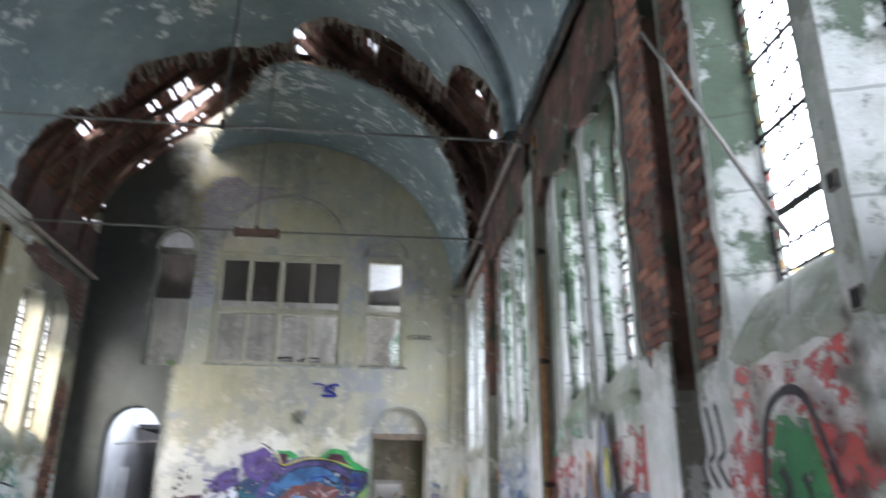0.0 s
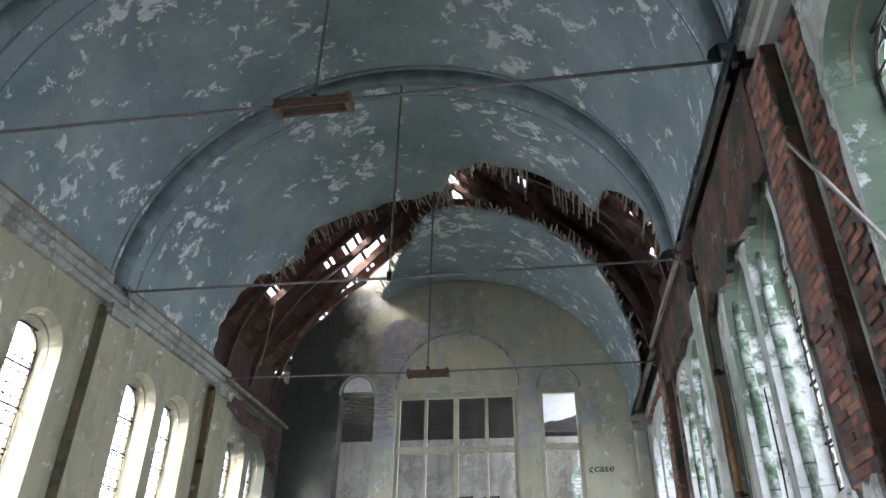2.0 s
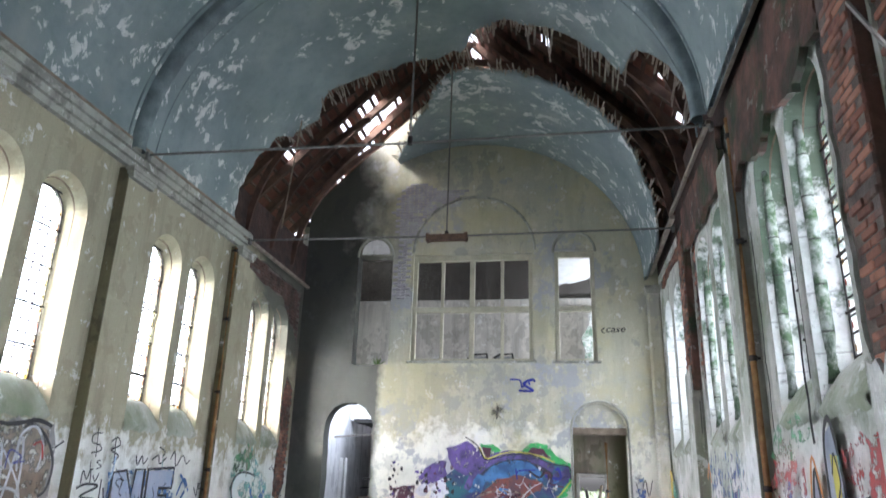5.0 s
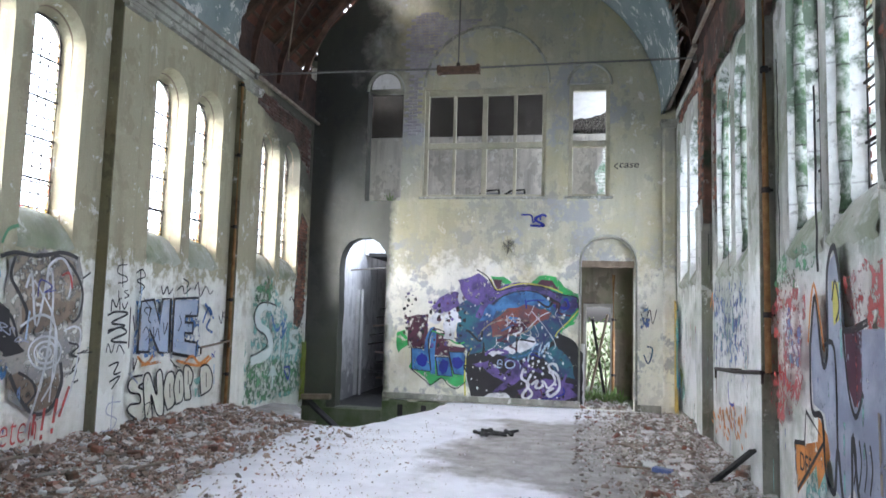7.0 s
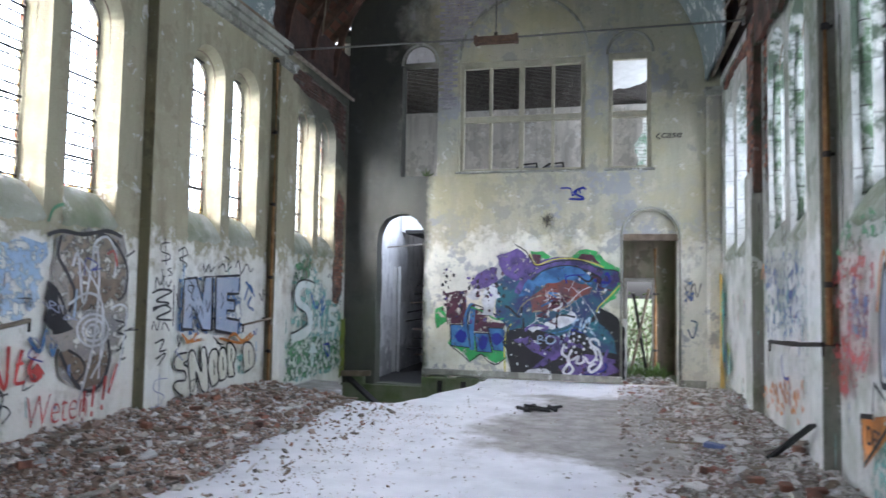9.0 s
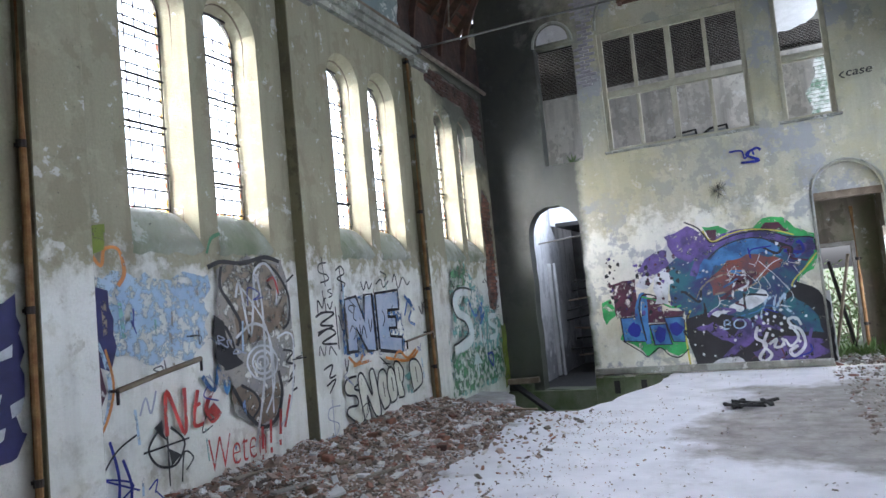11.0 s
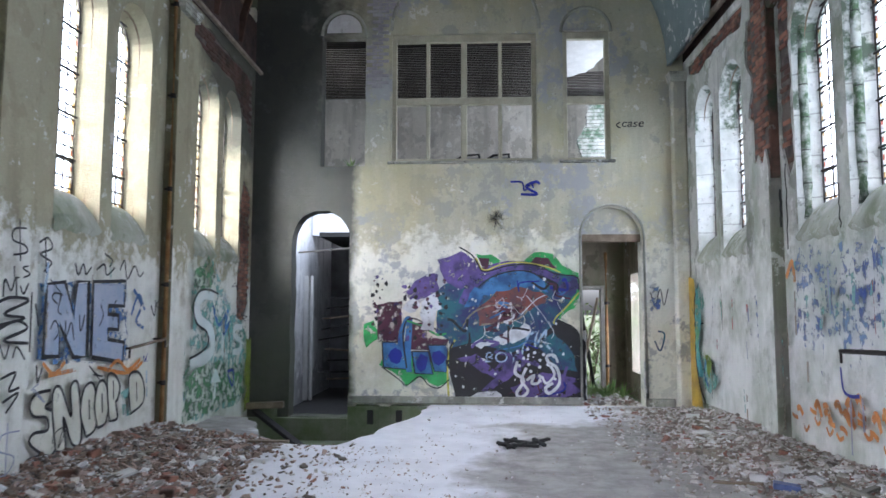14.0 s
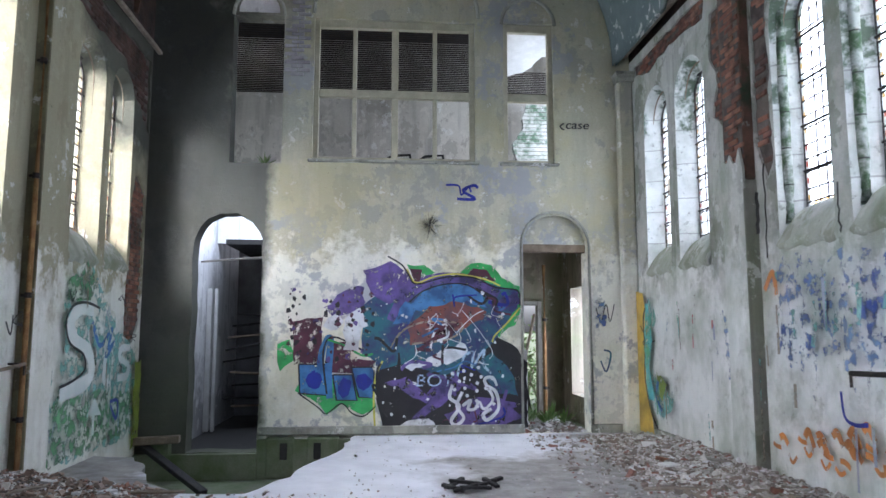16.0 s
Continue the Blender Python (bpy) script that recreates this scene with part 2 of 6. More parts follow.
def stone_material():
    m = Mat("mossy_pale_stone", 0.9)
    n = m.noise(4, 8)
    c = m.mix(m.ramp(n, 0.35, 0.65), (0.72, 0.73, 0.70), (0.50, 0.52, 0.48))
    z = m.axis("Z")
    g = m.math("ADD", m.ramp(m.noise(2.2, 8, 0.7), 0.4, 0.62), m.math("ADD", m.ramp(z, 2.6, 4.2, -0.25, 0.65), m.ramp(m.axis("Y"), 3.5, 11.0, 0.15, -0.65)))
    c = m.mix(m.ramp(g, 0.5, 0.85, 0, 0.9), c, (0.05, 0.09, 0.045))
    c = m.mix(m.ramp(m.noise(12, 7, 0.7), 0.58, 0.66, 0, 0.6), c, (0.10, 0.10, 0.08))
    joint = m.math("FRACT", m.math("MULTIPLY", m.math("ADD", z, m.ramp(n, 0, 1, -0.02, 0.02)), 2.3), 0)
    line = m.math("LESS_THAN", joint, 0.035)
    c = m.mix(m.math("MULTIPLY", line, 0.4), c, (0.06, 0.06, 0.05))
    return m.colour(c).bump(m.math("SUBTRACT", m.noise(30, 5), line), 0.4, 0.01).m


STONE = stone_material()


def moss_stone_material():
    m = Mat("mossy_column_stone", 0.95)
    c = m.mix(m.ramp(m.noise(7, 8, 0.7), 0.42, 0.58), (0.40, 0.42, 0.38), (0.07, 0.12, 0.06))
    c = m.mix(m.ramp(m.noise(3, 8, 0.7, m.scaled(1, 1, 0.7, 6)), 0.52, 0.62, 0, 0.85), c, (0.025, 0.05, 0.025))
    line = m.math("LESS_THAN", m.math("FRACT", m.math("MULTIPLY", m.axis("Z"), 2.9), 0), 0.04)
    c = m.mix(m.math("MULTIPLY", line, 0.8), c, (0.03, 0.03, 0.025))
    return m.colour(c).bump(m.math("SUBTRACT", m.noise(24, 6), line), 0.6, 0.015).m


MOSSTONE = moss_stone_material()
OLDWOOD = simple("weathered_wood", (0.16, 0.12, 0.08), (0.28, 0.22, 0.16), 6, 0.85)
PALEWOOD = simple("pale_batten", (0.24, 0.22, 0.19), (0.36, 0.33, 0.29), 6, 0.8)
BLACK = simple("mottled_black", (0.012, 0.012, 0.012), (0.03, 0.028, 0.025), 9, 0.8)
WHITEPAINT = simple("chalky_white_paint", (0.75, 0.75, 0.74), (0.62, 0.62, 0.60), 6, 0.7)


def floor_material():
    m = Mat("dusty_concrete", 0.95)
    x, y = m.axis("X"), m.axis("Y")
    wob = m.ramp(m.noise(0.8, 8, 0.65), 0.3, 0.7, -1.0, 1.0)
    xs = m.math("ADD", x, wob)
    white = m.math("MULTIPLY", m.ramp(xs, -3.6, -3.0), m.ramp(xs, 1.9, 1.0))
    gap = m.math("MULTIPLY", m.ramp(m.math("ADD", y, wob), 6.6, 7.4), m.ramp(m.math("ADD", y, wob), 11.9, 11.2))
    gap = m.math("MULTIPLY", gap, m.ramp(m.math("ADD", x, m.math("MULTIPLY", wob, 0.5)), -1.0, -0.5))
    white = m.math("MULTIPLY", white, m.math("SUBTRACT", 1.0, gap))
    dust = m.mix(m.ramp(m.noise(2.5, 8), 0.4, 0.7), (0.84, 0.84, 0.88), (0.70, 0.70, 0.74))
    dirt = m.mix(m.ramp(m.noise(3.5, 8, 0.7), 0.35, 0.65), (0.24, 0.225, 0.21), (0.44, 0.42, 0.40))
    c = m.mix(white, dirt, dust)
    c = m.mix(m.ramp(m.noise(16, 8, 0.75), 0.63, 0.70, 0, 0.45), c, (0.32, 0.30, 0.29))
    return m.colour(c).bump(m.math("ADD", m.noise(6, 8), m.noise(60, 4)), 0.5, 0.02).m


FLOOR = floor_material()
MOSS = simple("green_algae_concrete", (0.10, 0.14, 0.06), (0.20, 0.21, 0.15), 3, 0.9)


def glass_material():
    m = Mat("clear_leaded_glass", 0.05)
    m.b.inputs["Transmission Weight"].default_value = 1.0
    m.b.inputs["IOR"].default_value = 1.05
    return m.colour((0.97, 0.99, 0.98)).m


GLASS = glass_material()


# ---- mesh helpers ----
def finish(name, bm, mat, smooth=False):
    me = bpy.data.meshes.new(name)
    bmesh.ops.recalc_face_normals(bm, faces=bm.faces)
    bm.to_mesh(me)
    bm.free()
    me.materials.append(mat)
    if smooth:
        me.shade_smooth()
    return new(name, me)


def part(name, bm, mat, parent, label="", smooth=False):
    """One mesh object under a thing or under a part."""
    ob = finish(name, bm, mat, smooth)
    ob.parent = parent
    ob.matrix_parent_inverse = parent.matrix_world.inverted() if parent else Matrix()
    if label:
        ob["label"] = label
    return ob


def box(bm, x0, x1, y0, y1, z0, z1, m=None):
    vs = [bm.verts.new(Vector((x, y, z)) if m is None else m @ Vector((x, y, z))) for x in (x0, x1) for y in (y0, y1) for z in (z0, z1)]
    for f in ((0, 1, 3, 2), (4, 6, 7, 5), (0, 4, 5, 1), (2, 3, 7, 6), (0, 2, 6, 4), (1, 5, 7, 3)):
        bm.faces.new([vs[i] for i in f])
    return bm


def boxed(x0, x1, y0, y1, z0, z1, bevel=0.0):
    bm = box(bmesh.new(), x0, x1, y0, y1, z0, z1)
    if bevel:
        bmesh.ops.bevel(bm, geom=bm.edges[:], offset=bevel, segments=1, affect="EDGES")
    return bm


def tube(bm, points, radius, sides=8, end=None):
    """A round bar along a line of points; end: its radius at the last point."""
    pts = [Vector(p) for p in points]
    rings = []
    for i, p in enumerate(pts):
        d = (pts[min(i + 1, len(pts) - 1)] - pts[max(i - 1, 0)]).normalized()
        q = d.to_track_quat("Z", "Y").to_matrix()
        r = radius if end is None else radius + (end - radius) * i / (len(pts) - 1)
        rings.append([bm.verts.new(p + q @ Vector((r * math.cos(2 * math.pi * k / sides), r * math.sin(2 * math.pi * k / sides), 0))) for k in range(sides)])
    for a, b in zip(rings, rings[1:]):
        for k in range(sides):
            bm.faces.new((a[k], a[(k + 1) % sides], b[(k + 1) % sides], b[k]))
    bm.faces.new(rings[0][::-1])
    bm.faces.new(rings[-1])
    return bm


def beam(bm, a, b, w, h, roll=0.0):
    """A squared timber from a to b."""
    a, b = Vector(a), Vector(b)
    q = (b - a).to_track_quat("Y", "Z").to_matrix().to_4x4()
    return box(bm, -w / 2, w / 2, 0, (b - a).length, -h / 2, h / 2, Matrix.Translation(a) @ q @ pose(0, 0, 0, 0, roll, 0))


def arch(u0, u1, v0, v1, n=14):
    """An opening with a round head, anticlockwise from its lower left corner."""
    r = (u1 - u0) / 2
    c = (u0 + u1) / 2
    return [(u0, v0), (u1, v0)] + [(c + r * math.cos(math.pi * k / n), v1 - r + r * math.sin(math.pi * k / n)) for k in range(n + 1)]


def rect(u0, u1, v0, v1):
    return [(u0, v0), (u1, v0), (u1, v1), (u0, v1)]


def ragged(loop, step=0.12, amount=0.05, seed=1):
    """The same loop with a broken, wandering edge."""
    rnd = random.Random(seed)
    out = []
    for (a, b), (c, d) in zip(loop, loop[1:] + loop[:1]):
        n = max(1, int(math.hypot(c - a, d - b) / step))
        for k in range(n):
            s = k / n
            out.append((a + (c - a) * s + rnd.uniform(-amount, amount), b + (d - b) * s + rnd.uniform(-amount, amount)))
    return out


def fill(bm, loops, place, depth):
    """A flat face with holes at a depth: the first loop is its outline."""
    edges, rings = [], []
    for loop in loops:
        vs = [bm.verts.new(place(u, v, depth)) for u, v in loop]
        rings.append(vs)
        edges += [bm.edges.new((p, q)) for p, q in zip(vs, vs[1:] + vs[:1])]
    bmesh.ops.triangle_fill(bm, use_beauty=True, use_dissolve=False, edges=edges)
    return rings


def bridge(bm, a, b):
    n = len(a)
    for k in range(n):
        bm.faces.new((a[k], a[(k + 1) % n], b[(k + 1) % n], b[k]))


def wall(name, place, outline, openings, patches, thick, mat, label, reveal=None):
    """A wall with its openings (front loop, back loop) through it and shallow patches where plaster has fallen."""
    bm = bmesh.new()
    front = fill(bm, [outline] + [o[0] for o in openings] + patches, place, 0.0)
    back = fill(bm, [outline] + [o[1] for o in openings], place, thick)
    for i, (a, b) in enumerate(zip(front, back)):
        n = len(bm.faces)
        bridge(bm, a, b)
        bm.faces.ensure_lookup_table()
        for f in bm.faces[n:] if i and reveal else ():
            f.material_index = 1
    k = 1 + len(openings)
    for ring, loop in zip(front[k:], patches):
        bridge(bm, ring, [bm.verts.new(place(u, v, 0.03)) for u, v in loop])
    ob = finish(name, bm, mat)
    if reveal:
        ob.data.materials.append(reveal)
    tagged(ob, label, "wall", kind="structure")
    if patches:
        core = bmesh.new()
        for loop in patches:
            fill(core, [loop], place, 0.028)
        part("mortar_bed", core, MORTAR, ob, "bare mortar where plaster has fallen")
    return ob


def inside(p, loop):
    hit = False
    for (a, b), (c, d) in zip(loop, loop[1:] + loop[:1]):
        if (b > p[1]) != (d > p[1]) and p[0] < (c - a) * (p[1] - b) / (d - b) + a:
            hit = not hit
    return hit


BRICK_LEN, BRICK_H = 0.178, 0.05
BRICK_COUNT = {}


def lay_bricks(owner, place, loop, limit=300, mat=None):
    """Single bricks on a bare patch, in stretcher bond, each a little uneven; past the limit they are joined."""
    rnd = random.Random(len(loop))
    mat = mat or BRICK
    key = mat.name + "_piece"
    if key not in bpy.data.meshes:
        bm = boxed(-BRICK_LEN / 2, BRICK_LEN / 2, -BRICK_H / 2, BRICK_H / 2, -0.012, 0.012, 0.006)
        me = bpy.data.meshes.new(key)
        bm.to_mesh(me)
        bm.free()
        me.materials.append(mat)
    me = bpy.data.meshes[key]
    rest = bmesh.new()
    du, dv = place(1, 0, 0) - place(0, 0, 0), place(0, 1, 0) - place(0, 0, 0)
    turn = Matrix((du, dv, du.cross(dv))).transposed().to_4x4()
    us, vs = [p[0] for p in loop], [p[1] for p in loop]
    v, row = min(vs) + BRICK_H / 2, 0
    while v < max(vs):
        u = min(us) + (row % 2) * 0.095
        while u < max(us):
            corners = [(u + s * 0.072, v + t * 0.018) for s in (-1, 1) for t in (-1, 1)]
            if all(inside(c, loop) for c in corners) and rnd.random() > 0.05:
                m = Matrix.Translation(place(u, v, 0.022 + rnd.uniform(-0.007, 0.007))) @ turn @ pose(0, 0, 0, rnd.uniform(-3, 3), rnd.uniform(-2, 2), rnd.uniform(-1.2, 1.2))
                if BRICK_COUNT.get(owner.name, 0) < limit:
                    ob = new("brick", me)
                    ob.matrix_world = m
                    ob.parent = owner
                    BRICK_COUNT[owner.name] = BRICK_COUNT.get(owner.name, 0) + 1
                else:
                    box(rest, -BRICK_LEN / 2, BRICK_LEN / 2, -BRICK_H / 2, BRICK_H / 2, -0.012, 0.012, m)
            u += BRICK_LEN + 0.011
        v += BRICK_H + 0.010
        row += 1
    if len(rest.verts):
        tagged(part("bricks", rest, mat, owner), kind="stuff")
    else:
        rest.free()


# ---- large structure ----
def left(u, v, d):
    return Vector((XL - d, u, v))


def right(u, v, d):
    return Vector((XR + d, u, v))


def end(u, v, d):
    return Vector((u, YE + d, v))


WIN_Z0, WIN_Z1 = 2.38, 4.72
LEFT_WINDOWS = [2.36, 3.3, 5.33, 6.29, 8.31, 9.26, 11.29, 12.22]
RIGHT_WINDOWS = [2.1, 3.05, 5.1, 6.05, 8.03, 9.05, 11.23, 12.28]


def window_loops(c, half=0.365, slim=0.26):
    return arch(c - half, c + half, WIN_Z0 - 0.12, WIN_Z1), arch(c - slim, c + slim, WIN_Z0 + 0.16, WIN_Z1 - 0.14)


left_patches = [ragged([(12.62, 1.35), (12.95, 1.25), (13.12, 1.6), (13.14, 3.3), (12.75, 3.5), (12.62, 3.1), (12.66, 2.4), (12.58, 1.9)], 0.1, 0.035, 3),
                ragged([(10.45, 5.1), (10.9, 4.95), (11.7, 4.86), (12.2, 4.84), (12.7, 4.45), (13.14, 4.1), (13.14, 5.2), (10.5, 5.28)], 0.14, 0.035, 4)]
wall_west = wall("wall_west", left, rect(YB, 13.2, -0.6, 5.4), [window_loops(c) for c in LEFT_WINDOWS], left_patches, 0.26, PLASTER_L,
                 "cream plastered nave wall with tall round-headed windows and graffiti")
right_patches = [ragged([(4.34, 2.2), (4.6, 2.28), (4.66, 3.2), (4.64, 4.4), (4.68, 5.2), (4.34, 5.25)], 0.12, 0.03, 5),
                 ragged([(3.5, 2.5), (3.6, 2.25), (3.86, 2.18), (3.86, 5.25), (3.5, 5.2), (3.52, 3.6)], 0.12, 0.025, 15),
                 ragged([(10.26, 2.85), (10.4, 2.95), (10.42, 3.6), (10.62, 3.8), (10.5, 4.2), (10.7, 4.55), (10.6, 4.95), (10.26, 5.1)], 0.1, 0.035, 6),
                 ragged([(9.5, 3.0), (9.62, 2.85), (9.78, 3.2), (9.78, 5.1), (9.5, 5.1)], 0.1, 0.025, 16),
                 ragged([(10.8, 5.02), (11.6, 5.08), (12.4, 5.0), (13.0, 5.1), (13.0, 5.28), (10.7, 5.28)], 0.14, 0.03, 7)]
wall_east = wall("wall_east", right, rect(YB, 13.2, -0.6, 5.4), [window_loops(c, 0.40, 0.30) for c in RIGHT_WINDOWS], right_patches, 0.26, PLASTER_R,
                 "damp white plastered wall with bare brick and deep arched windows", STONE)

BIGWIN, SIDEWIN, LOUVRE = rect(-2.21, 0.13, 3.85, 5.96), rect(0.55, 1.30, 3.85, 5.98), rect(-3.36, -2.64, 3.78, 5.97)
end_patches = [ragged([(-2.62, 4.98), (-2.26, 5.1), (-2.24, 6.1), (-2.0, 6.62), (-1.6, 6.98), (-1.1, 7.24), (-1.15, 7.42), (-1.7, 7.36), (-2.1, 7.62), (-2.55, 7.45), (-2.72, 6.9), (-2.62, 6.2)], 0.1, 0.03, 8)]
wall_north = wall("wall_north", end, [(XL, -0.6), (XR, -0.6), (XR, 6.95), (CX, 10.4), (XL, 7.05)],
                  [(BIGWIN, BIGWIN), (SIDEWIN, SIDEWIN), (LOUVRE, LOUVRE), (arch(0.81, 1.745, 0.0, 3.09),) * 2, (ragged(arch(-3.80, -2.86, -0.2, 3.06), 0.2, 0.012, 9),) * 2], [], 0.3, PLASTER_E,
                  "tall stained end wall, soot-dark on one side, with a large mural, doorways and gallery windows")
tagged(finish("wall_south", boxed(-5.2, 3.4, YB - 0.4, YB, -0.6, 10.4), PLASTER_L), "plain plastered wall closing the nave behind", "wall", kind="structure")

for y0, y1, seed, base in ((4.34, 6.82, 51, 4.42), (7.3, 9.78, 52, 4.72)):
    bm = bmesh.new()
    low = [(y0 + (y1 - y0) * k / 8, base + 0.14 * math.sin(k * 2.1 + seed) + (0.12 if k % 3 else -0.05)) for k in range(9)]
    rings = fill(bm, [ragged(low + [(y1, 5.38), (y0, 5.38)], 0.07, 0.03, seed)], right, -0.035)
    for f in list(bm.faces):
        f.normal_update()
    bmesh.ops.solidify(bm, geom=bm.faces[:], thickness=0.06)
    tagged(finish("wall_bare_brick", bm, MOSSBRICK), "dark mossy bare brickwork above the broken window heads", "wall", kind="structure")

# tympanum heads above the gallery windows are blind arches, a little sunk
bm = bmesh.new()
for loop in (arch(-2.2, 0.14, 5.98, 7.15), arch(-3.29, -2.71, 6.0, 6.31)):
    fill(bm, [loop], end, -0.004)
tagged(finish("blind_arch", bm, plaster("pale_arch_plaster", (0.74, 0.73, 0.72), (0.70, 0.68, 0.65), (0.48, 0.46, 0.46), 1.0, 0.5, 63.0)), "pale blind arches above the gallery windows", "wall", kind="structure")

# floor with a broken corner, and the pit under it
bm = bmesh.new()
edge = [(-1.6, 13.0), (-1.62, 12.38), (-1.75, 11.67), (-2.04, 10.86), (-2.15, 10.34), (-2.42, 9.82), (-2.92, 9.94), (-3.35, 10.36), (-3.7, 11.2), (-3.99, 11.75), (-4.47, 11.9)]
edge = ragged(edge, 0.2, 0.045, 12)[:1 - int(math.hypot(edge[-1][0] - edge[0][0], edge[-1][1] - edge[0][1]) / 0.2)]
outline = [(-4.6, YB), (2.5, YB), (2.5, 13.2), (-1.55, 13.2)] + edge + [(-4.6, 11.95)]
rings = fill(bm, [outline], lambda u, v, d: Vector((u, v, -d)), 0.0)
bridge(bm, rings[0], [bm.verts.new((u, v, -0.22)) for u, v in outline])
floor = tagged(finish("floor", bm, FLOOR), "dusty concrete floor strewn with white powder", "floor", kind="structure")
tagged(finish("pit_floor", boxed(-4.75, -1.2, 9.3, 13.75, -0.7, -0.55), MOSS), "mossy cellar floor below the broken corner", "floor", kind="structure")

for x0, x1, y0, y1, z1 in ((XL, -2.86, 13.13, 13.21, -0.21), (-2.86, -1.3, 13.15, 13.21, -0.03)):
    tagged(finish("foundation", boxed(x0, x1, y0, y1, -0.56, z1, 0.008), MOSS), "algae-green foundation wall exposed by the broken floor", "wall", kind="structure")
for x in (-2.55, -2.1):
    tagged(finish("air_vent", boxed(x, x + 0.1, 13.135, 13.16, -0.3, -0.08, 0.006), BLACK), "small black vent hole in the foundation wall", "vent")


# ---- vault ----
def knots(table, x):
    for (a, b), (c, d) in zip(table, table[1:]):
        if a <= x <= c:
            return b + (d - b) * (x - a) / (c - a)
    return table[0][1] if x < table[0][0] else table[-1][1]


NEAR_EDGE = [(0, 6.8), (5, 7.15), (14, 7.48), (24, 7.74), (33, 8.1), (36, 8.85), (48, 8.85), (56, 8.79), (65, 8.94), (73, 8.97), (82, 9.38), (86, 9.87), (93, 9.98), (111, 10.0), (120, 9.89), (127, 9.83), (134, 10.28), (144, 10.13), (148, 9.82), (156, 9.72), (168, 9.59), (180, 9.77)]
FAR_EDGE = [(0, 11.3), (7, 11.0), (13, 10.82), (21, 10.78), (27, 10.55), (35, 10.4), (46, 10.36), (64, 10.35), (85, 10.4), (91, 10.49), (98, 11.0), (101, 11.5), (104, 11.68), (110, 12.26), (117, 12.97), (121, 13.3), (180, 13.3)]


def vault_point(deg, y, lift=0.0):
    a = radians(deg)
    return Vector((CX + (RA + lift) * math.cos(a), y, SPR + (RB + lift) * math.sin(a)))


def shell(bm, lo, hi, thick=0.05, step=2.0, run=0.22):
    """A strip of vault between two edges, each a function of the angle."""
    grid = []
    degs = [k * step for k in range(int(180 / step) + 1)]
    for deg in degs:
        a, b = lo(deg), hi(deg)
        n = 24
        grid.append([[bm.verts.new(vault_point(deg, a + (b - a) * k / n, t)) for k in range(n + 1)] if b - a > 0.03 else None for t in (0.0, thick)])
    for g, h in zip(grid, grid[1:]):
        if g[0] is None or h[0] is None:
            continue
        for s in (0, 1):
            for k in range(24):
                bm.faces.new((g[s][k], g[s][k + 1], h[s][k + 1], h[s][k]))
        for k in (0, 24):
            bm.faces.new((g[0][k], g[1][k], h[1][k], h[0][k]))


def broken(table, amount, seed):
    def edge_at(deg):
        return knots(table, deg) + amount * noise.noise((deg * 0.22, seed, 0)) + 0.5 * amount * noise.noise((deg * 0.9, seed, 5))
    return edge_at


ceiling = bmesh.new()
shell(ceiling, lambda d: YB, broken(NEAR_EDGE, 0.14, 1))
shell(ceiling, broken(FAR_EDGE, 0.10, 7), lambda d: 13.2)
ceiling = tagged(finish("ceiling", ceiling, VAULT, True), "blue-grey limewashed barrel vault, flaking, with a wide broken hole", "ceiling", kind="structure")


def rib(y, a0=0, a1=180):
    bm = bmesh.new()
    prof = [(-0.10, 0.02), (-0.095, -0.075), (-0.04, -0.12), (0.04, -0.12), (0.095, -0.075), (0.10, 0.02)]
    rings = [[bm.verts.new(vault_point(d, y + p, -0.0 + q)) for p, q in prof] for d in range(a0, a1 + 1, 3)]
    for a, b in zip(rings, rings[1:]):
        for k in range(5):
            bm.faces.new((a[k], a[k + 1], b[k + 1], b[k]))
    for off, r in ((0.17, 0.018), (-0.17, 0.018), (0.40, 0.012)):
        tube(bm, [vault_point(d, y + off, 0.004) for d in range(a0, a1 + 1, 3)], r, 6)
    return tagged(finish("vault_rib", bm, RIB, True), "moulded plaster rib across the blue vault", "rib", "vault ribs", "structure")


for y in (-1.8, 1.15, 4.1, 7.05):
    rib(y)

# cornices
for x, s, y0, y1 in ((XL, 1, YB, 10.35), (XR, -1, YB, 4.1)):
    bm = bmesh.new()
    for w, z0, z1 in ((0.07, 5.19, 5.27), (0.12, 5.27, 5.35), (0.17, 5.35, 5.44)):
        a, b = sorted((x - s * 0.02, x + s * w))
        box(bm, a, b, y0, y1, z0, z1)
    tagged(finish("cornice", bm, TRIM), "moulded plaster cornice under the vault", "cornice", "cornices", "structure")

# pilasters: plastered faces; flanks, picked by face direction, in a darker material
def pilaster(x0, x1, y0, y1, z0, z1, face, flank, label, bevel=0.008):
    bm = boxed(x0, x1, y0, y1, z0, z1, bevel)
    ob = finish("pilaster", bm, face)
    ob.data.materials.append(flank)
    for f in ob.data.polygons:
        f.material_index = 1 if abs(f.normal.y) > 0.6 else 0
    return tagged(ob, label, "pilaster", "pilasters", "structure")


